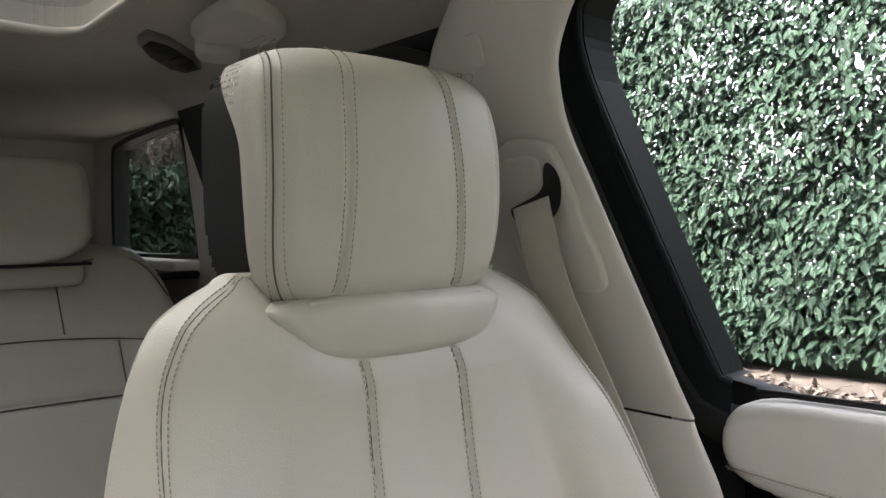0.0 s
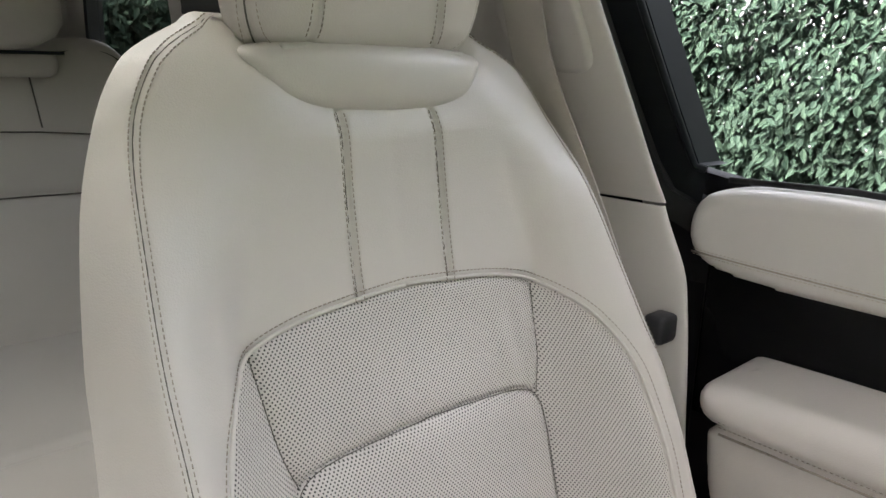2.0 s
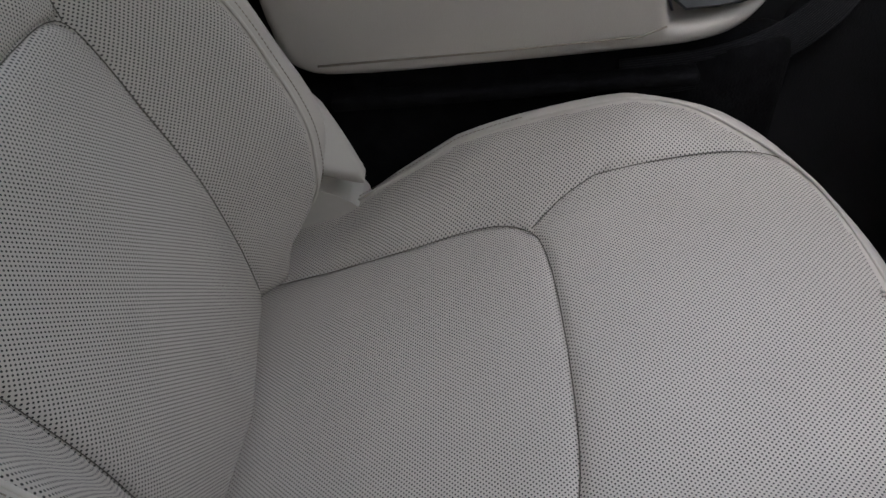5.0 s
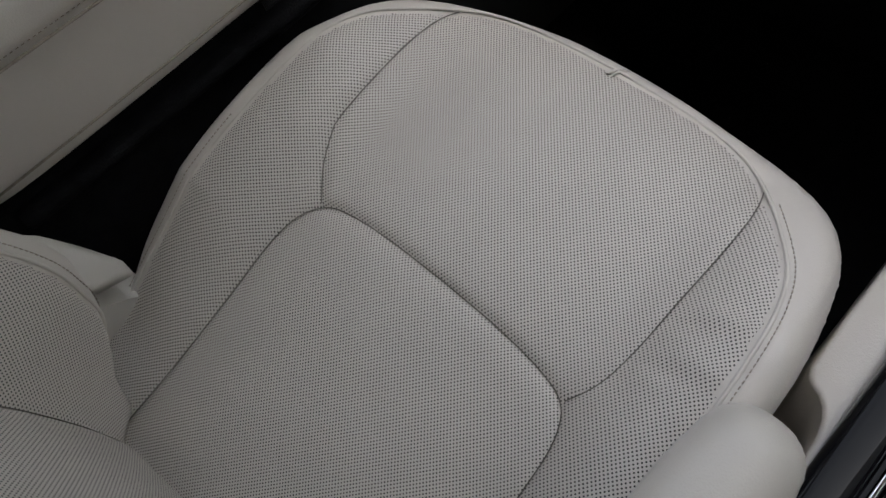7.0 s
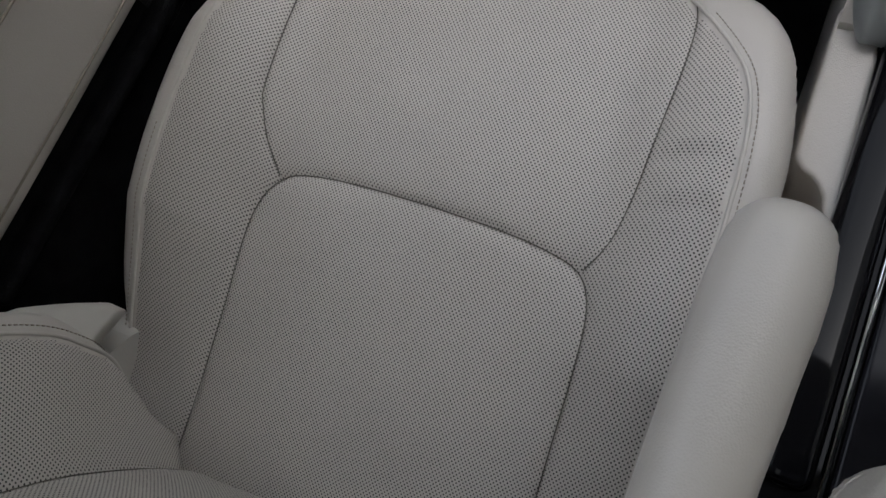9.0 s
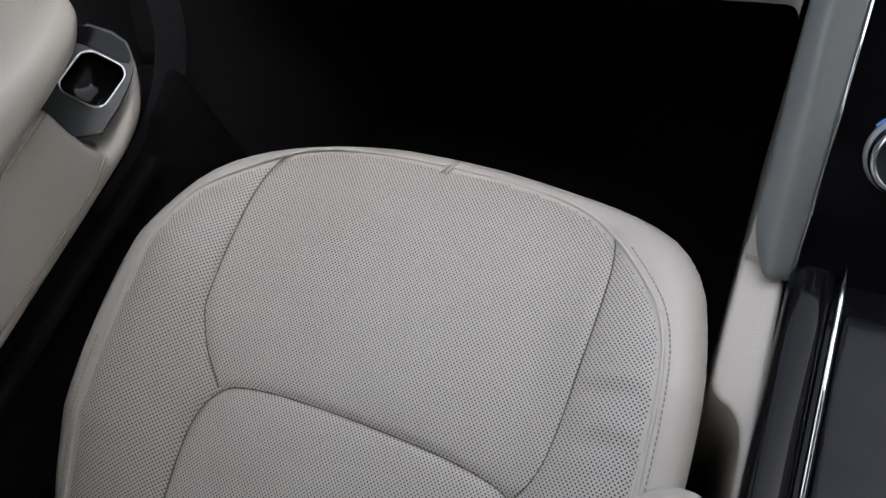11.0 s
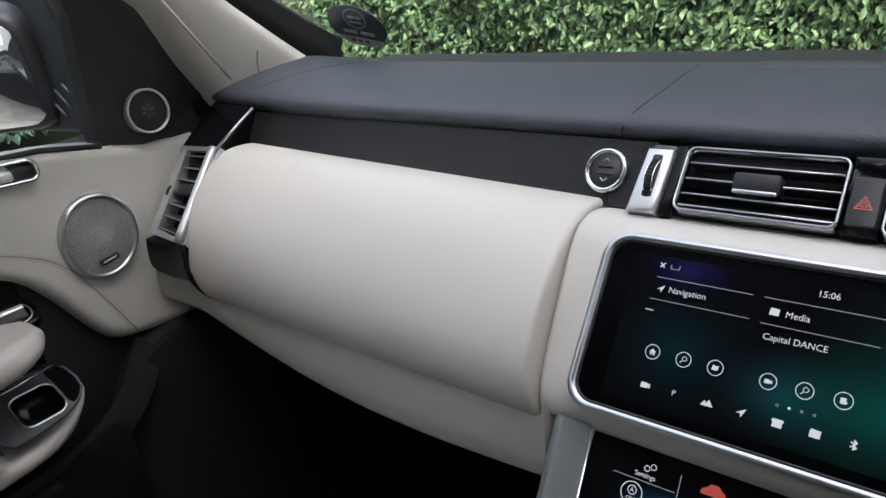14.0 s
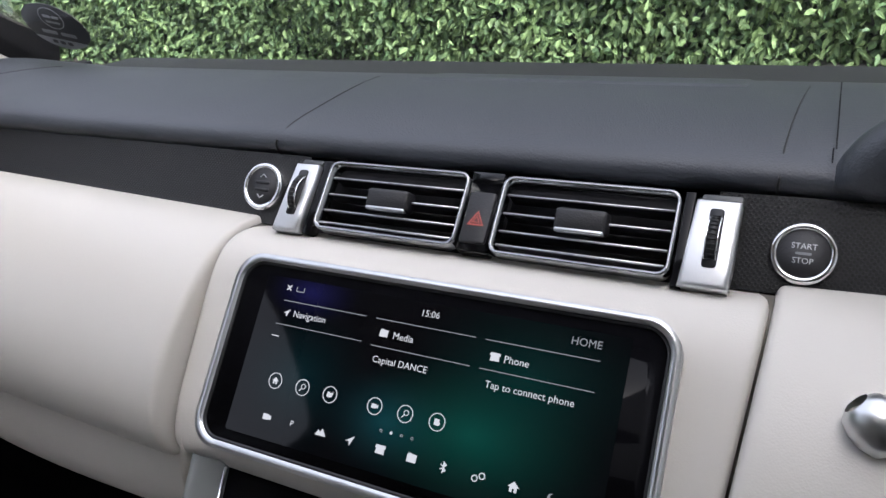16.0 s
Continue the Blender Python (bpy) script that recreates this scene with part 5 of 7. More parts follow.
knob = sheet("mirror_knob", v, f, BLACK, door, "small black round control with a chrome rim")
v, f = tube([tuple(M @ Vector((-0.010 + 0.0103 * math.cos(q), 0.027 + 0.0103 * math.sin(q), 0.0035))) for q in np.linspace(0, 2 * math.pi, 36, endpoint=False)], 0.0008, 6, closed=True)
sheet("knob_rim", v, f, CHROME, knob)
# armrest
LOW = rounded([(0.080, 1.10), (0.082, 0.985), (0.100, 0.956), (0.14, 0.947), (0.30, 0.949), (0.48, 0.953), (0.532, 0.960), (0.560, 0.985), (0.566, 1.004), (0.563, 1.008), (0.546, 0.988), (0.47, 0.976), (0.452, 0.980), (0.444, 1.10)], 2)
v, f, d = pad(LOW, lambda a, b: -0.704 + 0.15 * (b - 0.945) - 0.034 * np.clip((a - 0.465) / 0.10, 0, 1.1) ** 2, 0.012, 0.07, 0.003)
sheet("armrest_front", np.stack([v[:, 2], v[:, 0], v[:, 1]], 1), f, LEATHER, door, "ivory leather armrest face")
ROLL = rounded([(0.074, 1.078), (0.072, 1.105), (0.088, 1.114), (0.30, 1.113), (0.45, 1.109), (0.530, 1.100), (0.550, 1.088), (0.54, 1.072), (0.47, 1.066), (0.30, 1.064), (0.10, 1.068)], 2)
v, f, d = pad(ROLL, lambda a, b: smooth_curve([0, 0.44, 0.49, 0.525, 0.545, 0.58], [-0.673, -0.673, -0.678, -0.695, -0.72, -0.75], a) - 0 * b, 0.020, 0.10, 0.0035)
sheet("armrest_roll", np.stack([v[:, 2], v[:, 0], v[:, 1]], 1), f, LEATHER, door, "stitched ivory leather armrest roll")
v, f = stitches([[(-0.6765, 0.098, 1.079), (-0.6755, 0.30, 1.077), (-0.676, 0.43, 1.078), (-0.681, 0.48, 1.081), (-0.697, 0.52, 1.087)], [(-0.6790, 0.098, 1.073), (-0.6780, 0.30, 1.071), (-0.679, 0.43, 1.072)]], 0.0048)
sheet("armrest_stitching", v, f, THREAD, door)
v, f = tube([(-0.678, 0.10, 1.0665), (-0.677, 0.30, 1.0645), (-0.679, 0.44, 1.066)], 0.0012, 6)
sheet("armrest_seam", v, f, THREAD, door)
PLM = axes((-0.703, 0.462, 0.9985), (0, 1, 0), (-0.862, 0, 0.507))
BOWL = rrect(0.049, 0.044, 0.012, 6, 0.0485, 0.0285)
bm = bmesh.new()
edges = []
for loop in (rounded([(-0.008, -0.004), (0.050, -0.003), (0.083, 0.007), (0.102, 0.028), (0.094, 0.072), (-0.014, 0.072)], 1), BOWL):
    vs = [bm.verts.new((a, b, 0)) for a, b in loop]
    edges += [bm.edges.new((vs[k], vs[(k + 1) % len(vs)])) for k in range(len(vs))]
bmesh.ops.triangle_fill(bm, edges=edges, use_beauty=True)
r = bmesh.ops.extrude_face_region(bm, geom=bm.faces[:])
bmesh.ops.translate(bm, verts=[q for q in r["geom"] if isinstance(q, bmesh.types.BMVert)], vec=(0, 0, -0.004))
bmesh.ops.recalc_face_normals(bm, faces=bm.faces[:])
bmesh.ops.transform(bm, matrix=PLM, verts=bm.verts)
plate = part("switch_plate", bm, GREYPLATE, door, "dark satin plate with a pull bowl", smooth=False)
bm = prism(rounded([(0.076, 0.010), (0.086, 0.012), (0.0985, 0.029), (0.092, 0.068), (0.072, 0.068), (0.0765, 0.04)], 1), 0.0008, PLM @ Matrix.Translation((0, 0, 0.0010)), 0.0003)
part("gloss_end", bm, PIANO, plate, "piano black end piece", smooth=False)
v, f = frame_ring(rrect(0.0515, 0.0465, 0.0132, 8, 0.0485, 0.0285), rrect(0.0475, 0.0425, 0.0112, 8, 0.0485, 0.0285), 0.003, PLM @ Matrix.Translation((0, 0, 0.0018)))
sheet("bowl_surround", v, f, CHROME, plate, "chrome surround")
levels = ((0.0485, 0.0435, -0.001), (0.0475, 0.0425, -0.006), (0.044, 0.039, -0.013), (0.034, 0.029, -0.017))
vs = [tuple(PLM @ Vector((a, b, h))) for w, hh, h in levels for a, b in rrect(w, hh, 0.011, 6, 0.0485, 0.0285)]
m = len(vs) // len(levels)
fs = [(k * m + j, k * m + (j + 1) % m, (k + 1) * m + (j + 1) % m, (k + 1) * m + j) for k in range(len(levels) - 1) for j in range(m)] + [list(range((len(levels) - 1) * m, len(levels) * m))]
sheet("bowl", vs, fs, PIANO, plate, "deep black pull bowl")
v, f = tube([tuple(PLM @ Vector(q)) for q in ((-0.016, 0.061, 0.002), (0.04, 0.0625, 0.002), (0.086, 0.067, 0.002))], 0.0012, 6)
sheet("plate_strip", v, f, CHROME, plate, "thin chrome strip")
v, f = tube([tuple(PLM @ Vector((-0.007, -0.006, 0.0015))), tuple(PLM @ Vector((-0.015, 0.066, 0.001)))], 0.0014, 6)
sheet("plate_joint", v, f, BLACK, plate)
v, f = tube([(-0.6990, 0.12, 0.967), (-0.6990, 0.30, 0.968), (-0.6975, 0.43, 0.972), (-0.6950, 0.452, 0.982)], 0.0011, 6)
sheet("armrest_lower_seam", v, f, THREAD, door)
part("door_pocket", block((-0.80, 0.02, 0.56), (-0.735, 0.60, 0.93), 0.015), CARPET, door, "black door pocket")
part("pocket_lip", block((-0.745, 0.12, 0.90), (-0.715, 0.5, 0.915), 0.005), CARPET, door)
# ribbed edge strip and side lining of the footwell
rib = thing("door_edge_strip", "ribbed charcoal edge strip round the footwell lining", "edge strip", at=(-0.76, 0.6, 0.9))
cl = dense(rounded([(-0.735, 0.42, 0.925), (-0.735, 0.50, 0.928), (-0.745, 0.56, 0.935), (-0.76, 0.61, 0.955), (-0.775, 0.640, 0.985), (-0.785, 0.662, 1.005)], 3, False), 0.0015)
off = np.linspace(-0.022, 0.022, 17)
pieces = []
for o in off:
    g = np.gradient(cl, axis=0)
    n = np.stack([0 * g[:, 0], -g[:, 2], g[:, 1]], 1)
    n /= np.linalg.norm(n, axis=1)[:, None]
    pieces.append(tube((cl - n * 0.022 + n * o)[::4], 0.0015, 5))
v, f = joined(pieces)
sheet("ribs", v, f, CHARCOAL, rib)
bm = prism(rounded([(0.60, 0.45), (1.12, 0.45), (1.12, 1.02), (0.78, 1.0), (0.67, 0.995), (0.635, 0.96), (0.60, 0.90)], 2), 0.05, Matrix(((0, 0, 1, -0.775), (1, 0, 0, 0), (0, 1, 0, 0), (0, 0, 0, 1))), 0.01)
tagged(part("footwell_lining", bm, CHARCOAL, smooth=False), "charcoal side lining of the footwell", "", "", "structure")


# ---- dashboard ----
def loft_x(stations, prof, inset_at_ends=0.010, n_end=5):
    """A bar along x whose section is prof(x) -> (y, z) points; its ends are rounded off."""
    xs, ins = [], []
    x0, x1 = stations[0], stations[-1]
    for k in range(n_end):
        a = (k / n_end) * math.pi / 2
        xs.append(x0 + inset_at_ends * (1 - math.sin(a + 0.0)) * 0 + inset_at_ends * (1 - math.cos(math.pi / 2 - a)) * 0 + inset_at_ends * (k / n_end) ** 2)
        ins.append(inset_at_ends * (1 - math.sin(a)))
    body = np.linspace(x0 + inset_at_ends, x1 - inset_at_ends, max(2, len(stations)))
    xs += list(body)
    ins += [0] * len(body)
    for k in reversed(range(n_end)):
        a = (k / n_end) * math.pi / 2
        xs.append(x1 - inset_at_ends * (k / n_end) ** 2)
        ins.append(inset_at_ends * (1 - math.sin(a)))
    rows = []
    for x, q in zip(xs, ins):
        p = np.asarray(prof(x), float)
        g = np.gradient(p, axis=0)
        nrm = np.stack([g[:, 1], -g[:, 0]], 1)
        nrm /= np.linalg.norm(nrm, axis=1)[:, None] + 1e-9
        rows.append(np.c_[np.full(len(p), x), p + nrm * q])
    g = np.array(rows)
    i = np.arange(g.shape[0] * g.shape[1]).reshape(g.shape[:2])
    f = np.stack([i[:-1, :-1], i[1:, :-1], i[1:, 1:], i[:-1, 1:]], -1).reshape(-1, 4).tolist()
    f += [list(i[0]), list(i[-1][::-1])]
    return g.reshape(-1, 3), f


dash = thing("dashboard", "ivory and navy leather dashboard with satin silver vents", "dashboard", at=(0, 0.9, 1.0))
PL = np.array([(0.76, 1.055), (0.7165, 1.0585), (0.7085, 1.068), (0.7045, 1.090), (0.708, 1.125), (0.722, 1.160), (0.755, 1.198), (0.789, 1.219), (0.815, 1.223), (0.86, 1.215)])
PR = np.array([(0.73, 1.082), (0.684, 1.0825), (0.6745, 1.091), (0.6700, 1.110), (0.675, 1.133), (0.700, 1.164), (0.740, 1.195), (0.782, 1.2115), (0.812, 1.2125), (0.86, 1.202)])
PC = np.array([(0.74, 1.080), (0.70, 1.078), (0.679, 1.090), (0.681, 1.113), (0.718, 1.155), (0.754, 1.194), (0.774, 1.2085), (0.798, 1.212), (0.83, 1.200)])


def glove_prof(x):
    t = np.clip((x + 0.69) / (-0.18 + 0.69), 0, 1)
    return rounded(PL * (1 - t) + PR * t, 3, False)




def lean_gap(v, sign=0):
    """The joints beside the screen frame lean outwards towards the top."""
    v = np.asarray(v, float)
    w = np.clip(np.abs(v[:, 0]) / 0.185, 0, 1) if sign == 0 else np.clip((0.69 - np.abs(v[:, 0])) / 0.505, 0, 1) ** 2
    v[:, 0] -= np.sign(v[:, 0]) * w * np.clip((1.207 - v[:, 2]) / 0.105, 0, 1.1) * 0.012 - np.sign(v[:, 0]) * w * 0.002
    return v


v, f = loft_x(np.linspace(-0.692, -0.1856, 40), glove_prof, 0.006)
v = lean_gap(v, 1)
sheet("glovebox_pad", v, f, LEATHER_DASH, dash, "padded ivory leather glovebox lid")
v, f = loft_x(np.linspace(-0.1840, 0.1840, 24), lambda x: rounded(PC, 3, False), 0.006)
v = lean_gap(v)
sheet("centre_frame", v, f, LEATHER_DASH, dash, "ivory leather frame round the screen")
v, f = loft_x(np.linspace(0.1856, 0.70, 30), lambda x: rounded(PR * (1 - np.clip((x - .18) / .5, 0, 1)) + PL * np.clip((x - .18) / .5, 0, 1), 3, False), 0.006)
v = lean_gap(v, 1)
sheet("driver_pad", v, f, LEATHER_DASH, dash, "padded ivory leather on the driver's side")
for sx in (-1, 1):
    v, f = loft_x(np.linspace(sx * 0.185 - 0.008, sx * 0.185 + 0.008, 3), lambda x: rounded(PC + (0.012, -0.004), 3, False), 0.001)
    v = lean_gap(v)
    sheet("pad_gap", v, f, SEAM, dash)


def under_prof(x):
    t = np.clip((x + 0.70) / 0.52, 0, 1)
    a = np.array([(0.76, 1.095), (0.7175, 1.078), (0.7140, 1.060), (0.7130, 1.045), (0.718, 1.030), (0.76, 1.01)])
    b = np.array([(0.74, 1.125), (0.691, 1.108), (0.6820, 1.083), (0.6810, 1.045), (0.690, 1.010), (0.76, 0.98)])
    c = np.array([(0, 0), (0, 0), (0, -0.008), (0, -0.022), (0, -0.028), (0, -0.02)]) * math.sin(math.pi * t)
    return rounded(a * (1 - t) + b * t + c, 3, False)


v, f = loft_x(np.linspace(-0.795, -0.165, 40), under_prof, 0.01)
sheet("knee_panel", v, f, LEATHER_DASH, dash, "ivory leather knee panel below the glovebox")
v, f = loft_x(np.linspace(0.165, 0.74, 10), lambda x: under_prof(-x), 0.01)
sheet("knee_panel", v, f, LEATHER_DASH, dash)
part("dash_carrier", block((-0.79, 0.84, 1.0), (0.79, 1.09, 1.20), 0.01), BLACK, dash, "black inner structure")

TOP = np.array([(0.885, 1.240), (0.866, 1.246), (0.851, 1.254), (0.848, 1.263), (0.856, 1.272), (0.89, 1.280), (0.95, 1.2845), (1.02, 1.2815), (1.09, 1.264), (1.20, 1.225)])


def top_prof(x):
    bow = 0.010 * (abs(x) / 0.75) ** 2
    lift = 0.010 * max(0, (abs(x) - 0.62) / 0.2)
    return rounded(TOP + (bow, lift), 3, False)


v, f = loft_x(np.linspace(-0.80, 0.80, 60), top_prof, 0.02)
sheet("dash_top", v, f, DASH, dash, "navy black leather dashboard top")


def top_z(x, y):
    p = top_prof(x)
    k = np.argmin(p[:, 0])
    return float(np.interp(y, p[k:, 0], p[k:, 1]))


for pts in ([(-0.181, 0.850), (-0.176, 0.87), (-0.171, 0.90), (-0.171, 0.94), (-0.176, 1.0)], [(0.181, 0.850), (0.181, 0.88), (0.184, 0.94), (0.188, 1.0)], [(-0.70, 0.862), (-0.694, 0.89), (-0.68, 0.93), (-0.66, 0.98), (-0.64, 1.01)]):
    q = rounded(pts, 2, False)
    v, f = tube([(x, y, top_z(x, y) + 0.0001) for x, y in q], 0.0006, 6)
    sheet("top_seam", v, f, BLACK, dash)
for pts in ([(-0.1805, 0.8490, 1.2655), (-0.1820, 0.8475, 1.2630), (-0.1835, 0.8505, 1.2540), (-0.1850, 0.8665, 1.2455)], [(0.181, 0.8490, 1.2655), (0.181, 0.8475, 1.2630), (0.1805, 0.8505, 1.2540), (0.180, 0.8665, 1.2455)]):
    v, f = tube(rounded(pts, 2, False), 0.0009, 6)
    sheet("top_seam", v, f, BLACK, dash)
xs = np.linspace(-0.14, 0.155, 24)
rows = [[(x, y, top_z(x, y) + (0.0012 if 0 < k < 9 and 0 < j < 23 else -0.002)) for k, y in enumerate(np.linspace(0.985 - 0.012 * abs(x), 1.06, 10))] for j, x in enumerate(xs)]
g = np.array(rows)
i = np.arange(g.shape[0] * g.shape[1]).reshape(g.shape[:2])
sheet("sensor_panel", g.reshape(-1, 3), np.stack([i[:-1, :-1], i[1:, :-1], i[1:, 1:], i[:-1, 1:]], -1).reshape(-1, 4), DASH, dash)

# speaker cloth strips beside the vents
for sx in (-1, 1):
    x0, x1 = (-0.695, -0.150) if sx < 0 else (0.150, 0.695)
    xs = np.linspace(x0, x1, 30)
    rows = [[(x, 0.817 + 0.014 * (abs(x) / 0.7) + b * 0.030, 1.205 + b * 0.048) for b in np.linspace(0, 1, 6)] for x in xs]
    g = np.array(rows)
    i = np.arange(g.shape[0] * g.shape[1]).reshape(g.shape[:2])
    uv = np.stack([g[..., 0], np.broadcast_to(np.linspace(0, 0.055, 6), g.shape[:2])], -1).reshape(-1, 2)
    sheet("speaker_strip", g.reshape(-1, 3), np.stack([i[:-1, :-1], i[1:, :-1], i[1:, 1:], i[:-1, 1:]], -1).reshape(-1, 4), GRILLE_BLACK, dash, "black perforated speaker strip", uv=uv)

# centre vents
S2 = math.sqrt(0.5)
VM = axes((0, 0.819, 1.238), (1, 0, 0), (0, S2, S2))
part("vent_housing", prism(rrect(0.312, 0.070, 0.008, 4, 0.006, -0.002), 0.004, VM @ Matrix.Translation((0, 0, -0.026))), BLACK, dash)
for a0, a1, b0, b1 in ((-0.1195, -0.0065, -0.028, 0.025), (0.0185, 0.1310, -0.029, 0.025)):
    ca, cb, w, h = (a0 + a1) / 2, (b0 + b1) / 2, a1 - a0, b1 - b0
    v, f = frame_ring(rrect(w, h, 0.007, 5, ca, cb), rrect(w - 0.0036, h - 0.0036, 0.0055, 5, ca, cb), 0.012, VM @ Matrix.Translation((0, 0, 0.002)))
    vent = sheet("centre_vent", v, f, DARKCHROME, dash, "satin and chrome framed air vent")
    part("vent_back", prism(rrect(w, h, 0.005, 4, ca, cb), 0.002, VM @ Matrix.Translation((0, 0, -0.020))), BLACK, vent)
    for b in (0.0135, 0.0005, -0.0120, -0.0215):
        part("slat", block((ca - w / 2 + 0.003, b - 0.0012, -0.017), (ca + w / 2 - 0.003, b + 0.0012, -0.003), 0.0008, 1, VM), BLACK, vent)
        part("slat_edge", block((ca - w / 2 + 0.003, b - 0.0011, -0.0034), (ca + w / 2 - 0.003, b + 0.0003, -0.0014), 0.0005, 1, VM), SATIN, vent, "satin silver edge")
    part("vent_tab", block((ca - 0.0165, -0.0085, -0.008), (ca + 0.0165, 0.0065, 0.006), 0.0025, 2, VM @ pose(0, 0, 0, 12)), BLACK, vent, "black adjuster tab")
    part("tab_lip", block((ca - 0.0155, -0.0092, 0.001), (ca + 0.0155, -0.0062, 0.0066), 0.0012, 2, VM @ pose(0, 0, 0, 12)), SATIN, vent)
# hazard switch between the vents
part("hazard_surround", prism(rrect(0.0225, 0.054, 0.002, 3, 0.006, -0.002), 0.012, VM @ Matrix.Translation((0, 0, -0.001))), PIANO, dash)
part("hazard_cap", prism(rrect(0.0225, 0.008, 0.001, 3, 0.006, 0.0225), 0.010, VM @ Matrix.Translation((0, 0, 0.0005))), PIANO, dash)
hz = part("hazard_button", prism(rrect(0.0185, 0.036, 0.002, 3, 0.006, -0.006), 0.004, VM @ Matrix.Translation((0, 0, 0.0015)), 0.001), BLACK, dash, "black hazard button with a red triangle")
for s0, s1, m_ in ((0.0068, 0.0050, REDGLOW), (0.0034, 0.0020, REDGLOW)):
    tri = lambda s: np.array([(0.006 + s * math.sin(k * 2 * math.pi / 3), -0.0085 + s * math.cos(k * 2 * math.pi / 3)) for k in (0, -1, -2)])
    v, f = frame_ring(tri(s0), tri(s1), 0.0003, VM @ Matrix.Translation((0, 0, 0.0021)))
    sheet("triangle", v, f, m_, hz, smooth=False)
# thumbwheel trims
for a, w in ((-0.1405, 0.021), (0.1520, 0.025)):
    tr = part("thumbwheel_trim", prism([(a - w / 2 - 0.003, -0.033), (a + w / 2 - 0.001, -0.033), (a + w / 2, -0.02), (a + w / 2, 0.021), (a - w / 2, 0.021)], 0.012, VM @ Matrix.Translation((0, 0, 0.003)), 0.003, 3), VENTSATIN, dash, "satin silver thumbwheel trim")
    part("trim_cap", prism([(a - w / 2 + 0.001, 0.0212), (a + w / 2, 0.0212), (a + w / 2, 0.026), (a - w / 2 + 0.003, 0.026)], 0.010, VM @ Matrix.Translation((0, 0, -0.002)), 0.001), GREYPLATE, tr, "dark grey trim cap")
    part("wheel_slot", prism(rrect(0.0080, 0.036, 0.002, 3, a, -0.003), 0.002, VM @ Matrix.Translation((0, 0, 0.0034))), BLACK, tr)
    M = VM @ axes((a, -0.003, -0.0075), (0, 1, 0), (0, 0, 1))
    v, f, _ = lathe([(0.0, -0.003), (0.0165, -0.003), (0.0172, 0), (0.0165, 0.003), (0.0, 0.003)], M)
    wheel = sheet("thumbwheel", v, f, RUBBER, tr, "black ribbed thumbwheel")
    for h in (-0.0031, 0.0031):
        v, f = tube([tuple(M @ Vector((0.0168 * math.cos(q), 0.0168 * math.sin(q), h))) for q in np.linspace(0, 2 * math.pi, 40, endpoint=False)], 0.0005, 5, closed=True)
        sheet("wheel_rim", v, f, CHROME, wheel, "thin chrome rim")
    for q in np.linspace(0, 2 * math.pi, 36, endpoint=False):
        c0, c1 = (M @ Vector((0.0173 * math.cos(q), 0.0173 * math.sin(q), h)) for h in (-0.0022, 0.0022))
        v, f = tube([tuple(c0), tuple(c1)], 0.0006, 4)
        sheet("wheel_rib", v, f, RUBBER, wheel)
for a0, a1 in ((-0.1285, -0.1210), (0.1325, 0.1385)):
    part("vent_strip", prism([(a0, -0.033), (a1, -0.033), (a1, 0.026), (a0, 0.026)], 0.010, VM @ Matrix.Translation((0, 0, -0.001)), 0.001), PIANO, dash, "piano black strip")
# round buttons
for a, words in ((-0.190, None), (0.1985, ("START", "STOP"))):
    M = axes((a, 0.8345, 1.2305) if words is None else (a, 0.8330, 1.2262), (1, 0, 0), (0, 0.53, 0.85))
    M = M @ Matrix.Diagonal((1.0, 1.0, 0.7, 1) if words is None else (0.92, 0.92, 0.7, 1))
    v, f, _ = lathe([(0.0192, -0.004), (0.0192, 0.003), (0.0178, 0.005), (0.0155, 0.005), (0.0148, 0.002)], M, cap=False)
    bt = sheet("round_button", v, f, CHROME, dash, "chrome ringed round button")
    v, f, _ = lathe([(0.015, 0.002), (0.0142, 0.0035), (0.0, 0.0035)], M)
    sheet("button_face", v, f, BLACK, bt)
    if words:
        for wd, b in zip(words, (0.0042, -0.0048)):
            letters(wd, 0.0050, M @ Matrix.Translation((0, b, 0.004)), GREYMARK, bt, align="CENTER")
        part("printed_bar", prism(rrect(0.009, 0.0016, 0.0004, 2), 0.0002, M @ Matrix.Translation((0, -0.0002, 0.0040))), GREYDECAL, bt, smooth=False)
    else:
        for b, sgn in ((0.0085, 1), (-0.0085, -1)):
            v, f = tube([tuple(M @ Vector((-0.003, b - sgn * 0.0015, 0.0042))), tuple(M @ Vector((0, b + sgn * 0.001, 0.0042))), tuple(M @ Vector((0.003, b - sgn * 0.0015, 0.0042)))], 0.0004, 5)
            sheet("arrow", v, f, GREYMARK, bt)
        for b in (0.003, -0.003):
            part("grip_bar", block((-0.007, b - 0.0012, 0.003), (0.007, b + 0.0012, 0.0048), 0.0005, 1, M), BLACK, bt)

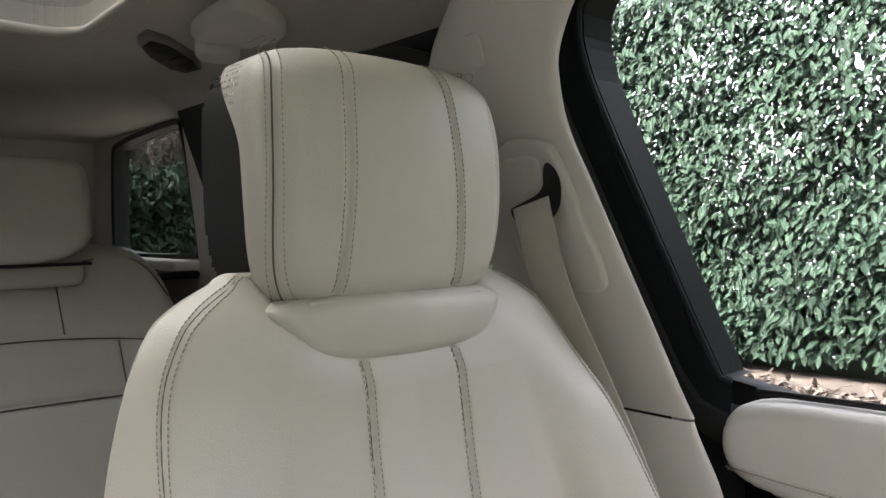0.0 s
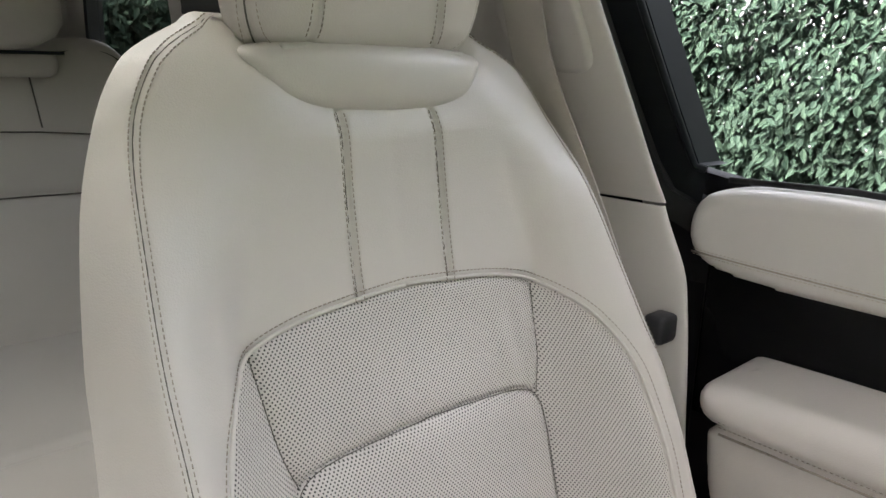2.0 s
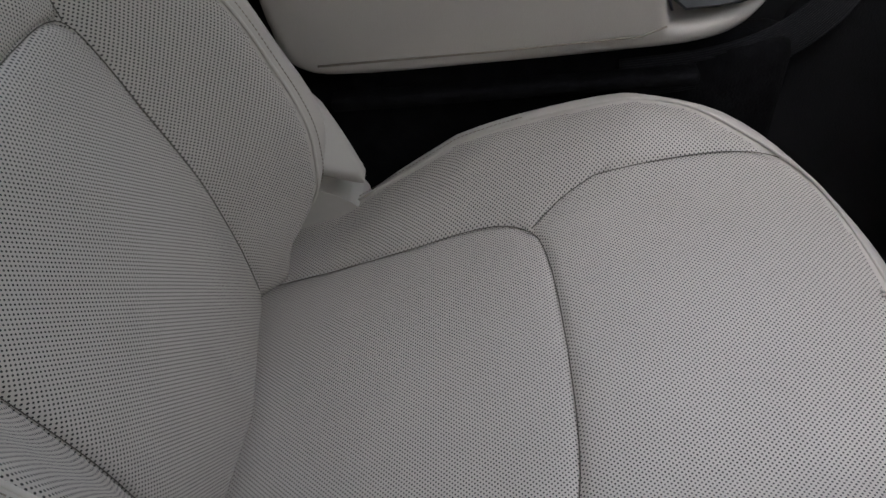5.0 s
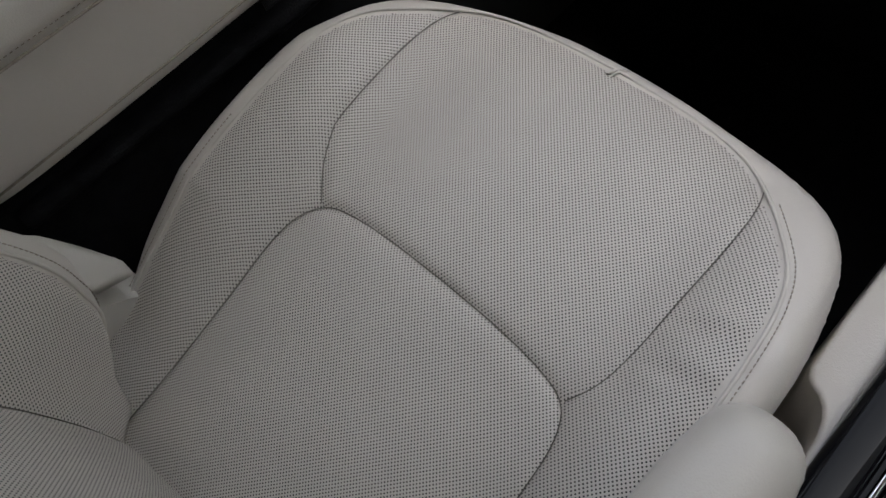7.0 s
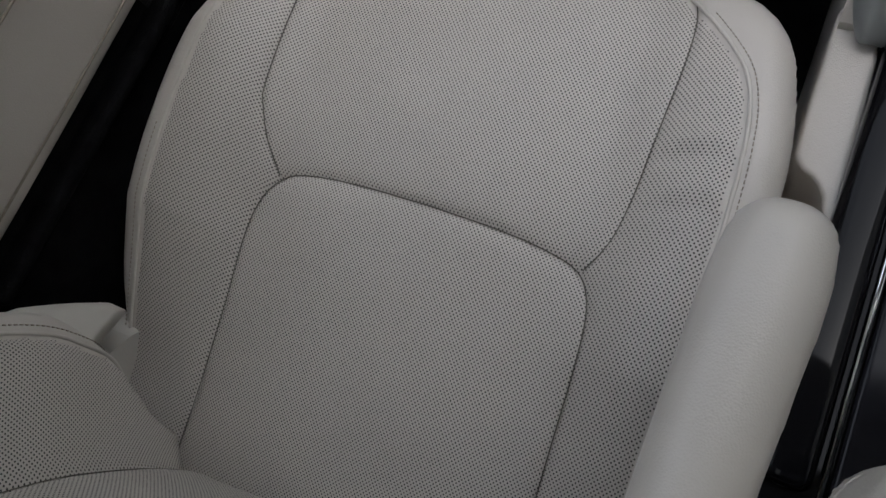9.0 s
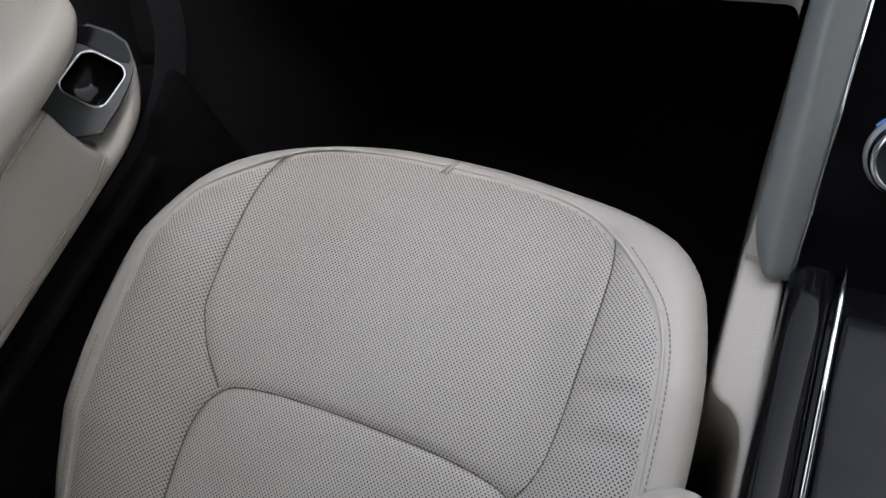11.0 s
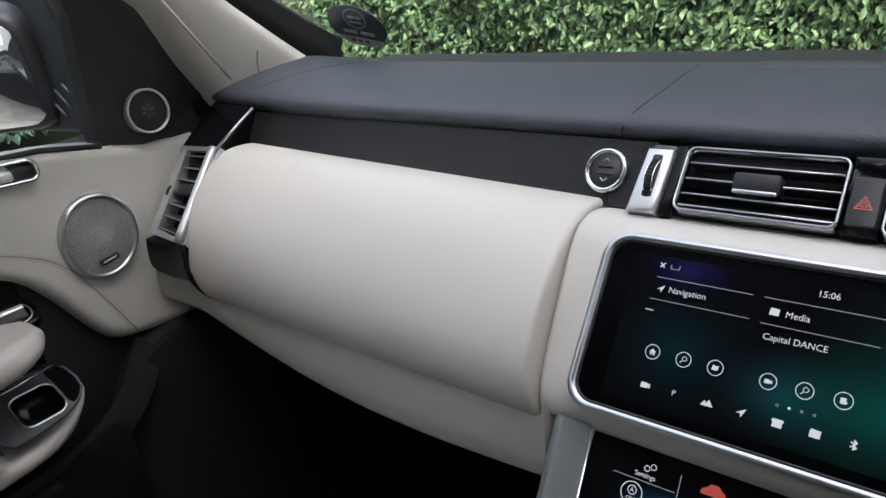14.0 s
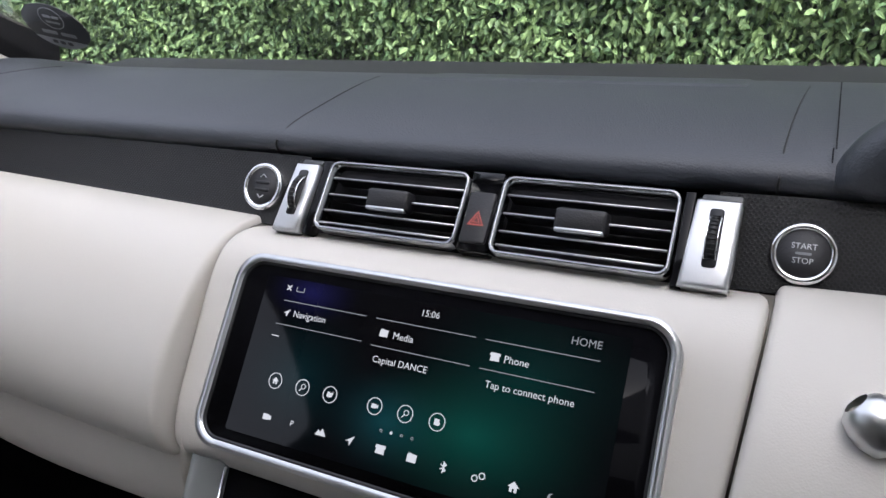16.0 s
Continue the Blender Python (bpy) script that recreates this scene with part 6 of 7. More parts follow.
# side vent at the passenger's end
TL, TR, BR, BL = (np.array(p) for p in ((-0.770, 0.794, 1.219), (-0.700, 0.797, 1.221), (-0.682, 0.707, 1.134), (-0.752, 0.710, 1.137)))
upv = (TL - BL + TR - BR) / 2
LM = axes((TL + TR + BR + BL) / 4, TR - TL, upv)
LI = LM.inverted()
quad = [tuple((LI @ Vector(p))[:2]) for p in (BL, BR, TR, TL)]
qa = np.array(quad)
qc = qa.mean(0)
pts_o = np.array([qa[0] * (1 - t) + qa[1] * t for t in (0, 1)] + [qa[2], qa[3]])
v, f = frame_ring(pts_o + [(-0.002, -0.002), (0.006, -0.002), (0.006, 0.002), (-0.002, 0.002)], pts_o + [(0.011, 0.005), (-0.006, 0.005), (-0.006, -0.004), (0.011, -0.004)], 0.02, LM @ Matrix.Translation((0, 0, 0.004)))
sv = sheet("side_vent", v, f, VENTSATIN, dash, "satin silver side air vent", smooth=False)
part("vent_back", prism(pts_o, 0.003, LM @ Matrix.Translation((0, 0, -0.018))), BLACK, sv)
a, b = LM @ Vector((*(qa[1] + (-0.002, 0)), 0.008)), LM @ Vector((*(qa[2] + (-0.002, 0)), 0.008))
v, f = tube([tuple(a + (b - a) * q) for q in np.linspace(0, 1, 12)], 0.0055, 12, flat=0.7)
sheet("vent_bar", v, f, VENTSATIN, sv, "bright satin bar")
v, f, _ = lathe([(0.0, -0.0026), (0.0150, -0.0026), (0.0155, 0), (0.0150, 0.0026), (0.0, 0.0026)], LM @ Matrix.Translation((*(qa[0] * 0.52 + qa[3] * 0.48 + (0.004, 0)), -0.0095)) @ axes((0, 0, 0), (0, 1, 0), (0, 0, 1)))
sheet("vent_wheel", v, f, RUBBER, sv, "black thumbwheel")
for k in range(7):
    t = (k + 0.55) / 7.1
    l, r = qa[0] * (1 - t) + qa[3] * t + (0.011, 0), qa[1] * (1 - t) + qa[2] * t + (-0.006, 0)
    bm = bmesh.new()
    vs = [bm.verts.new(LM @ Vector((p[0], p[1] + o, z))) for p, o, z in ((l, -0.002, 0.0), (r, -0.002, 0.0), (r, 0.0045, -0.014), (l, 0.0045, -0.014))]
    fc = bm.faces.new(vs)
    rr = bmesh.ops.extrude_face_region(bm, geom=[fc])
    bmesh.ops.translate(bm, verts=[q for q in rr["geom"] if isinstance(q, bmesh.types.BMVert)], vec=(0, 0.001, 0.0016))
    bmesh.ops.recalc_face_normals(bm, faces=bm.faces[:])
    part("slat", bm, BLACK, sv, smooth=False)
    v, f = tube([tuple(LM @ Vector((l[0], l[1] - 0.0015, 0.001))), tuple(LM @ Vector((r[0], r[1] - 0.0015, 0.001)))], 0.0011, 6)
    sheet("slat_edge", v, f, SATIN_PAINT, sv, "satin silver edge")
c = LM @ Vector((0.002, 0.002, 0.002))
part("vent_tab", block((-0.013, -0.008, -0.004), (0.013, 0.008, 0.006), 0.002, 2, LM @ Matrix.Translation((0.003, 0.003, 0.0))), BLACK, sv)
bm = prism(rounded([(-0.768, 1.136), (-0.676, 1.136), (-0.679, 1.107), (-0.674, 1.081), (-0.700, 1.082), (-0.734, 1.079), (-0.777, 1.082), (-0.780, 1.102)], 1), 0.06, Matrix(((1, 0, 0, 0), (0, 0, -1, 0.7045), (0, 1, 0, 0), (0, 0, 0, 1))), 0.004)
part("vent_base", bm, PIANO, sv, "piano black vent base", smooth=False)
v, f = tube(rounded([(-0.678, 0.704, 1.135), (-0.681, 0.700, 1.10), (-0.676, 0.706, 1.078), (-0.664, 0.714, 1.064)], 2, False), 0.0035, 8)
sheet("vent_edge", v, f, PIANO, sv)
bm = prism([(0.795, 1.218), (0.86, 1.262), (0.90, 1.262), (0.90, 1.10), (0.72, 1.10)], 0.085, Matrix(((0, 0, 1, -0.698), (1, 0, 0, 0), (0, 1, 0, 0), (0, 0, 0, 1))), 0.003)
part("dash_end", bm, PIANO, dash, "piano black dashboard end", smooth=False)
v, f = tube([(-0.697, 0.792, 1.2235), (-0.690, 0.815, 1.240), (-0.682, 0.848, 1.261)], 0.0018, 6)
sheet("end_strip", v, f, SATIN, dash, "satin silver strip")

# ---- centre screen ----
UP1 = (0, 0.6487, 0.7610)
SM = axes((0.001, 0.7165, 1.164), (1, 0, 0), UP1)
screen = thing("touch_screen", "wide glossy touch screen in a silver bezel, switched on", "screen", at=(0, 0.72, 1.16))
v, f = frame_ring(rrect(0.297, 0.131, 0.020, 8), rrect(0.287, 0.121, 0.0155, 8), 0.012, SM @ Matrix.Translation((0, 0, 0.003)))
sheet("bezel", v, f, SATIN, screen, "satin silver bezel")
v, f = frame_ring(rrect(0.287, 0.121, 0.0155, 8), rrect(0.283, 0.117, 0.0135, 8), 0.006, SM @ Matrix.Translation((0, 0, 0.001)))
sheet("inner_bezel", v, f, BLACK, screen)
part("screen_glass", prism(rrect(0.284, 0.118, 0.014, 8), 0.006, SM), SCREENGLASS, screen, "black reflective glass")


def aurora():
    """The picture on the display: a dark blue-green glow, brighter to the lower right."""
    m = bpy.data.materials.new("display picture")
    m.use_nodes = True
    nt = m.node_tree
    b = nt.nodes["Principled BSDF"]
    b.inputs["Base Color"].default_value = (0.004, 0.004, 0.005, 1)
    b.inputs["Roughness"].default_value = 0.05
    b.inputs["Specular IOR Level"].default_value = 0.14
    uv = nt.nodes.new("ShaderNodeUVMap")
    sep = nt.nodes.new("ShaderNodeSeparateXYZ")
    nt.links.new(uv.outputs[0], sep.inputs[0])

    def blob(cx, cy, sx, sy):
        mp = nt.nodes.new("ShaderNodeMapping")
        mp.inputs["Location"].default_value = (-cx / sx, -cy / sy, 0)
        mp.inputs["Scale"].default_value = (1 / sx, 1 / sy, 1)
        nt.links.new(uv.outputs[0], mp.inputs[0])
        g = nt.nodes.new("ShaderNodeTexGradient")
        g.gradient_type = "QUADRATIC_SPHERE"
        nt.links.new(mp.outputs[0], g.inputs[0])
        return g.outputs["Fac"]

    total = None
    for (cx, cy, sx, sy), col in (((0.045, -0.018, 0.085, 0.050), (0.0, 0.20, 0.15)), ((-0.01, -0.022, 0.05, 0.035), (0.01, 0.13, 0.16)), ((-0.085, 0.045, 0.04, 0.022), (0.03, 0.03, 0.22)), ((-0.08, -0.01, 0.06, 0.05), (0.0, 0.05, 0.06)), ((0.07, 0.02, 0.08, 0.05), (0.0, 0.07, 0.06))):
        s = nt.nodes.new("ShaderNodeVectorMath")
        s.operation = "SCALE"
        s.inputs[0].default_value = col
        nt.links.new(blob(cx, cy, sx, sy), s.inputs["Scale"])
        if total is None:
            total = s.outputs[0]
        else:
            ad = nt.nodes.new("ShaderNodeVectorMath")
            nt.links.new(total, ad.inputs[0])
            nt.links.new(s.outputs[0], ad.inputs[1])
            total = ad.outputs[0]
    nt.links.new(total, b.inputs["Emission Color"])
    b.inputs["Emission Strength"].default_value = 0.034
    return m


o = rrect(0.246, 0.104, 0.001, 1)
sheet("display", [tuple(SM @ Vector((a, b, 0.0006))) for a, b in o], [list(range(len(o)))], aurora(), screen, "lit display with teal glow", uv=o, smooth=False)


def at(a, b, M=SM, h=0.0012):
    return M @ Matrix.Translation((a, b, h))


def dash_line(a0, a1, b, M=SM, mt=DIMGLOW, th=0.0005):
    part("rule", prism(rrect(a1 - a0, th, th * 0.2, 1, (a0 + a1) / 2, b), 0.0002, M @ Matrix.Translation((0, 0, 0.0012))), mt, screen, smooth=False)


letters("Navigation", 0.0060, at(-0.0945, 0.029), WHITEGLOW, screen)
letters("Media", 0.0060, at(-0.0185, 0.028), WHITEGLOW, screen)
letters("Phone", 0.0060, at(0.0545, 0.0275), WHITEGLOW, screen)
letters("Capital DANCE", 0.0058, at(-0.0285, 0.012), WHITEGLOW, screen)
letters("Tap to connect phone", 0.0058, at(0.0465, 0.0118), WHITEGLOW, screen)
letters("15:06", 0.0058, at(0.003, 0.045), WHITEGLOW, screen, align="CENTER")
letters("HOME", 0.0062, at(0.099, 0.045), DIMGLOW, screen, align="CENTER")
for a0, a1, b in ((-0.105, -0.040, 0.0368), (-0.033, 0.035, 0.0368), (0.041, 0.108, 0.0368), (-0.106, -0.039, 0.021), (-0.032, 0.035, 0.020), (0.041, 0.108, 0.020)):
    dash_line(a0, a1, b)
dash_line(-0.107, -0.101, 0.013, mt=WHITEGLOW, th=0.0006)


def icon(kind, a, b, M=SM, mt=WHITEGLOW, s=0.0034, owner=None):
    """A small plain pictogram."""
    ow = owner or screen
    H = M @ Matrix.Translation((0, 0, 0.0012))
    P = {
        "arrow": [(-1, -0.2), (1, 1), (0.1, -1), (-0.1, -0.1)],
        "home": [(-0.7, -0.9), (-0.7, 0), (-1.1, 0), (0, 1), (1.1, 0), (0.7, 0), (0.7, -0.9), (0.2, -0.9), (0.2, -0.3), (-0.2, -0.3), (-0.2, -0.9)],
        "hills": [(-1.3, -0.7), (-0.6, 0.5), (-0.2, -0.1), (0.3, 0.8), (1.3, -0.7)],
        "box": [(-1, -0.6), (-1, 0.6), (0.5, 0.6), (0.5, 0.25), (1.1, 0.55), (1.1, -0.55), (0.5, -0.25), (0.5, -0.6)],
        "phone": [(-1, -0.9), (-0.9, 0.1), (-1.2, 0.3), (-1, 0.8), (1, 0.8), (1.2, 0.3), (0.9, 0.1), (1, -0.9)],
        "clap": [(-1, -0.8), (-1, 0.4), (-0.8, 0.9), (1.1, 0.7), (1, 0.3), (1, -0.8)],
        "bt": [(-0.15, -1.1), (-0.15, -0.25), (-0.6, -0.6), (-0.7, -0.4), (-0.1, 0), (-0.7, 0.4), (-0.6, 0.6), (-0.15, 0.25), (-0.15, 1.1), (0.65, 0.5), (0.1, 0), (0.65, -0.5)],
        "flag": [(-1, -0.6), (-0.8, 0.8), (0.2, 0.5), (1, 0.8), (0.8, -0.5), (0, -0.8)],
        "list": [(-0.8, -0.8), (-0.8, 0.8), (0.6, 0.8), (0.6, 0.1), (1, -0.4), (0.5, -0.9)],
        "moon": [(0.3, -0.9), (-0.2, -0.4), (-0.2, 0.4), (0.3, 0.9), (-0.5, 0.7), (-0.8, 0), (-0.5, -0.7)],
    }[kind]
    pts = [(a + x * s, b + y * s) for x, y in P]
    part("icon", prism(pts, 0.0002, H), mt, ow, smooth=False)


def ring(a, b, r, th, M, mt, owner, name="icon_ring", h=0.0012):
    o = [(a + r * math.cos(t), b + r * math.sin(t)) for t in np.linspace(0, 2 * math.pi, 28, endpoint=False)]
    i_ = [(a + (r - th) * math.cos(t), b + (r - th) * math.sin(t)) for t in np.linspace(0, 2 * math.pi, 28, endpoint=False)]
    v, f = frame_ring(o, i_, 0.0002, M @ Matrix.Translation((0, 0, h)))
    return sheet(name, v, f, mt, owner, smooth=False)


for q in (45, -45):
    part("icon", block((-0.0024, -0.0004, 0), (0.0024, 0.0004, 0.0002), 0, 1, at(-0.1030, 0.0455) @ pose(0, 0, 0, 0, 0, q)), WHITEGLOW, screen, smooth=False)
for a, b, w, h in ((-0.0940, 0.0440, 0.0060, 0.0006), (-0.0970, 0.0455, 0.0006, 0.0030), (-0.0910, 0.0455, 0.0006, 0.0030)):
    part("icon", prism(rrect(w, h, 0.0001, 1, a, b), 0.0002, at(0, 0)), DIMGLOW, screen, smooth=False)
icon("arrow", -0.100, 0.029, s=0.0026)
icon("clap", -0.025, 0.0285, s=0.0028)
icon("phone", 0.049, 0.028, s=0.0028)
for a, k in ((-0.094, "home"), (-0.0725, None), (-0.0515, "flag"), (-0.019, "box"), (0.002, None), (0.023, "list")):
    ring(a, -0.0150, 0.0052, 0.0005, SM, WHITEGLOW, screen)
    if k:
        icon(k, a, -0.0150, s=0.0022)
    else:
        ring(a + 0.0006, -0.0143, 0.0017, 0.0004, SM, WHITEGLOW, screen)
        part("icon", prism([(a - 0.0022, -0.0172), (a - 0.0018, -0.0176), (a - 0.0003, -0.0160), (a - 0.0007, -0.0156)], 0.0002, SM @ Matrix.Translation((0, 0, 0.0012))), WHITEGLOW, screen, smooth=False)
for a, k in ((-0.093, "box"), (-0.051, "hills"), (-0.030, "arrow"), (-0.0085, "phone"), (0.0125, "clap"), (0.033, "bt"), (0.075, "home")):
    icon(k, a, -0.038, s=0.0030)
letters("P", 0.0052, at(-0.0745, -0.038), WHITEGLOW, screen)
icon("moon", 0.096, -0.038, mt=DIMGLOW, s=0.0026)
for da, db in ((-0.0016, -0.001), (0.0024, 0.001)):
    ring(0.054 + da, -0.038 + db, 0.0019, 0.0006, SM, WHITEGLOW, screen)
for k, a in enumerate((-0.011, -0.004, 0.003, 0.010)):
    ring(a, -0.0275, 0.0009, 0.0004 if k != 1 else 0.0008, SM, WHITEGLOW if k == 1 else DIMGLOW, screen)

# ---- centre console ----
U2 = (0, 0.6067, 0.7950)
CM = axes((0, 0.62, 1.0118), (1, 0, 0), U2)
console = thing("centre_console", "ivory sided centre console with piano black top and control panel", "centre console", at=(0, 0.3, 0.5))
part("control_panel", prism([(-0.128, -0.145), (0.128, -0.145), (0.128, 0.105), (-0.128, 0.105)], 0.02, CM @ Matrix.Translation((0, 0, -0.002))), SCREENGLASS, console, "black glass control panel", smooth=False)
part("console_tower", block((-0.13, 0.70, 0.5), (0.13, 1.0, 1.09), 0.01), BLACK, console)
part("tower_side", prism([(0.545, 0.5), (0.90, 0.5), (0.90, 1.08), (0.68, 1.075), (0.548, 0.90)], 0.03, Matrix(((0, 0, 1, -0.1275), (1, 0, 0, 0), (0, 1, 0, 0), (0, 0, 0, 1))), 0.0), LEATHER, console, "ivory leather console flank", smooth=False)
rows = []
for b, left, ridge, right, rise in ((0.104, -0.162, -0.149, -0.127, 1), (0.0, -0.160, -0.145, -0.125, 1), (-0.088, -0.1585, -0.1415, -0.1233, 1), (-0.104, -0.1570, -0.1405, -0.1230, 1), (-0.120, -0.1530, -0.1395, -0.1228, 0.95), (-0.131, -0.1490, -0.1385, -0.1226, 0.86), (-0.137, -0.1462, -0.1375, -0.1228, 0.66), (-0.141, -0.1440, -0.1365, -0.1235, 0.30), (-0.1425, -0.1425, -0.1355, -0.1250, -0.3)):
    prof = rounded([(left, -0.025), (left, -0.006), (left + 0.0025, -0.001 * rise), (ridge - 0.003, 0.0095 * rise), (ridge + 0.0035, 0.0095 * rise), (right - 0.003, 0.0035 * rise), (right, 0.0005 * rise), (right, -0.025)], 2, False)
    rows.append([tuple(CM @ Vector((a, b, n))) for a, n in prof])
g = np.array(rows)
i = np.arange(g.shape[0] * g.shape[1]).reshape(g.shape[:2])
f = np.stack([i[:-1, :-1], i[1:, :-1], i[1:, 1:], i[:-1, 1:]], -1).reshape(-1, 4).tolist() + [i[-1].tolist()]
sheet("console_brace", g.reshape(-1, 3), f, SATIN_PAINT, console, "satin grey metal brace")
v, f = tube([tuple(CM @ Vector((-0.1265, 0.101, 0.003))), tuple(CM @ Vector((-0.122, -0.141, 0.003)))], 0.0012, 6)
sheet("brace_edge", v, f, CHROME, console)
# climate dial
DM = CM @ Matrix.Translation((-0.0745, -0.031, 0.0))
v, f, _ = lathe([(0.0275, -0.002), (0.0265, 0.014), (0.0245, 0.0175), (0.0225, 0.018), (0.0215, 0.0145)], DM, cap=False)
dial = sheet("climate_dial", v, f, CHROME, console, "chrome ringed rotary dial showing 16.5")
v, f, _ = lathe([(0.022, 0.016), (0.018, 0.0150), (0.0, 0.0145)], DM)
sheet("dial_face", v, f, BLACK, dial)
letters("16·5", 0.0105, DM @ Matrix.Translation((0, 0, 0.0160)), WHITEGLOW, dial, align="CENTER")
for a0, a1, mt_ in ((30, 88, REDGLOW), (92, 150, BLUEGLOW)):
    o = [(r * math.cos(radians(a)), r * math.sin(radians(a))) for r in (0.0315,) for a in np.linspace(a0, a1, 14)] + [(r * math.cos(radians(a)), r * math.sin(radians(a))) for r in (0.0302,) for a in np.linspace(a1, a0, 14)]
    part("heat_scale", prism(o, 0.0003, DM @ Matrix.Translation((0, 0, 0.0008))), mt_, dial, smooth=False)
v, f, _ = lathe([(0.0295, -0.002), (0.0295, 0.002), (0.0278, 0.0035), (0.0262, 0.0035)], DM, cap=False)
sheet("dial_base", v, f, SATIN_PAINT, dial, "satin grey base ring")
for a0, a1, mt_ in ((35, 75, REDGLOW), (105, 145, BLUEGLOW)):
    o = [(0.0150 * math.cos(radians(a)), 0.0150 * math.sin(radians(a))) for a in np.linspace(a0, a1, 10)] + [(0.0143 * math.cos(radians(a)), 0.0143 * math.sin(radians(a))) for a in np.linspace(a1, a0, 10)]
    part("dial_arc", prism(o, 0.0002, DM @ Matrix.Translation((0, 0, 0.0162))), mt_, dial, smooth=False)
# control panel marks
H2 = CM @ Matrix.Translation((0, 0, -0.0016))


def blue_picture():
    m = bpy.data.materials.new("lower display picture")
    m.use_nodes = True
    nt = m.node_tree
    b = nt.nodes["Principled BSDF"]
    b.inputs["Base Color"].default_value = (0.004, 0.004, 0.005, 1)
    b.inputs["Roughness"].default_value = 0.05
    b.inputs["Specular IOR Level"].default_value = 0.14
    uv, mp, g, s = (nt.nodes.new(k) for k in ("ShaderNodeUVMap", "ShaderNodeMapping", "ShaderNodeTexGradient", "ShaderNodeVectorMath"))
    mp.inputs["Location"].default_value = (0.062 / 0.05, -0.052 / 0.03, 0)
    mp.inputs["Scale"].default_value = (1 / 0.05, 1 / 0.03, 1)
    g.gradient_type = "QUADRATIC_SPHERE"
    s.operation = "SCALE"
    s.inputs[0].default_value = (0.05, 0.22, 0.45)
    nt.links.new(uv.outputs[0], mp.inputs[0])
    nt.links.new(mp.outputs[0], g.inputs[0])
    nt.links.new(g.outputs["Fac"], s.inputs["Scale"])
    nt.links.new(s.outputs[0], b.inputs["Emission Color"])
    b.inputs["Emission Strength"].default_value = 0.075
    return m


o = np.array([(-0.104, 0.0), (0.104, 0.0), (0.104, 0.078), (-0.104, 0.078)])
cp = sheet("lower_display", [tuple(CM @ Vector((a, b, -0.0016))) for a, b in o], [(0, 1, 2, 3)], blue_picture(), console, "lit display with blue glow", uv=o, smooth=False)
letters("Settings", 0.0048, at(-0.0915, 0.0825, CM, -0.0006), WHITEGLOW, cp)
for da, db in ((-0.0018, -0.001), (0.0024, 0.001)):
    ring(-0.082 + da, 0.0885 + db, 0.0021, 0.0005, CM, WHITEGLOW, cp, h=-0.0006)
ring(-0.0905, 0.0685, 0.0078, 0.0006, CM, WHITEGLOW, cp, h=-0.0006)
ring(-0.0905, 0.0705, 0.0032, 0.0005, CM, WHITEGLOW, cp, h=-0.0006)
letters("A", 0.0042, at(-0.0905, 0.0705, CM, -0.0006), WHITEGLOW, cp, align="CENTER")
letters("OFF", 0.0036, at(-0.0905, 0.0645, CM, -0.0006), WHITEGLOW, cp, align="CENTER")
ring(-0.091, 0.032, 0.0078, 0.0006, CM, WHITEGLOW, cp, h=-0.0006)
icon("hills", -0.091, 0.032, CM @ Matrix.Translation((0, 0, -0.0018)), WHITEGLOW, 0.0038, cp)
letters("Comfort", 0.0065, at(-0.027, 0.070, CM, -0.0006), WHITEGLOW, cp)
letters("AUTO", 0.0042, at(-0.061, 0.0105, CM, -0.0006), WHITEGLOW, cp, align="CENTER")
v, f = frame_ring(rrect(0.0190, 0.0130, 0.0006, 2, -0.061, 0.0130), rrect(0.0182, 0.0122, 0.0004, 2, -0.061, 0.0130), 0.0002, CM @ Matrix.Translation((0, 0, -0.0006)))
sheet("button_frame", v, f, DIMGLOW, cp, smooth=False)
part("icon", prism([(-0.0638, 0.0142), (-0.0630, 0.0165), (-0.0620, 0.0178), (-0.0600, 0.0178), (-0.0590, 0.0165), (-0.0582, 0.0142)], 0.0002, CM @ Matrix.Translation((0, 0, -0.0006))), DIMGLOW, cp, smooth=False)
letters("Push for Seats", 0.0040, at(-0.0745, 0.0035, CM, -0.0006), DIMGLOW, cp, align="CENTER")
part("icon", prism([(-0.047, 0.0845), (-0.046, 0.088), (-0.043, 0.0895), (-0.041, 0.092), (-0.036, 0.092), (-0.033, 0.089), (-0.031, 0.088), (-0.031, 0.0845)], 0.0002, CM @ Matrix.Translation((0, 0, -0.0006))), REDGLOW, cp, smooth=False)
part("rule", prism(rrect(0.012, 0.0008, 0.0002, 1, -0.039, 0.081), 0.0002, CM @ Matrix.Translation((0, 0, -0.0006))), REDGLOW, cp, smooth=False)
for a, b, w, h in ((-0.0845, 0.0785, 0.044, 0.0005), (-0.0605, 0.083, 0.0005, 0.016), (-0.0165, 0.083, 0.0005, 0.016), (0.003, 0.0885, 0.011, 0.0008), (0.003, 0.086, 0.011, 0.0008), (0.028, 0.083, 0.0005, 0.016)):
    part("rule", prism(rrect(w, h, 0.0001, 1, a, b), 0.0002, CM @ Matrix.Translation((0, 0, -0.0006))), DIMGLOW, cp, smooth=False)
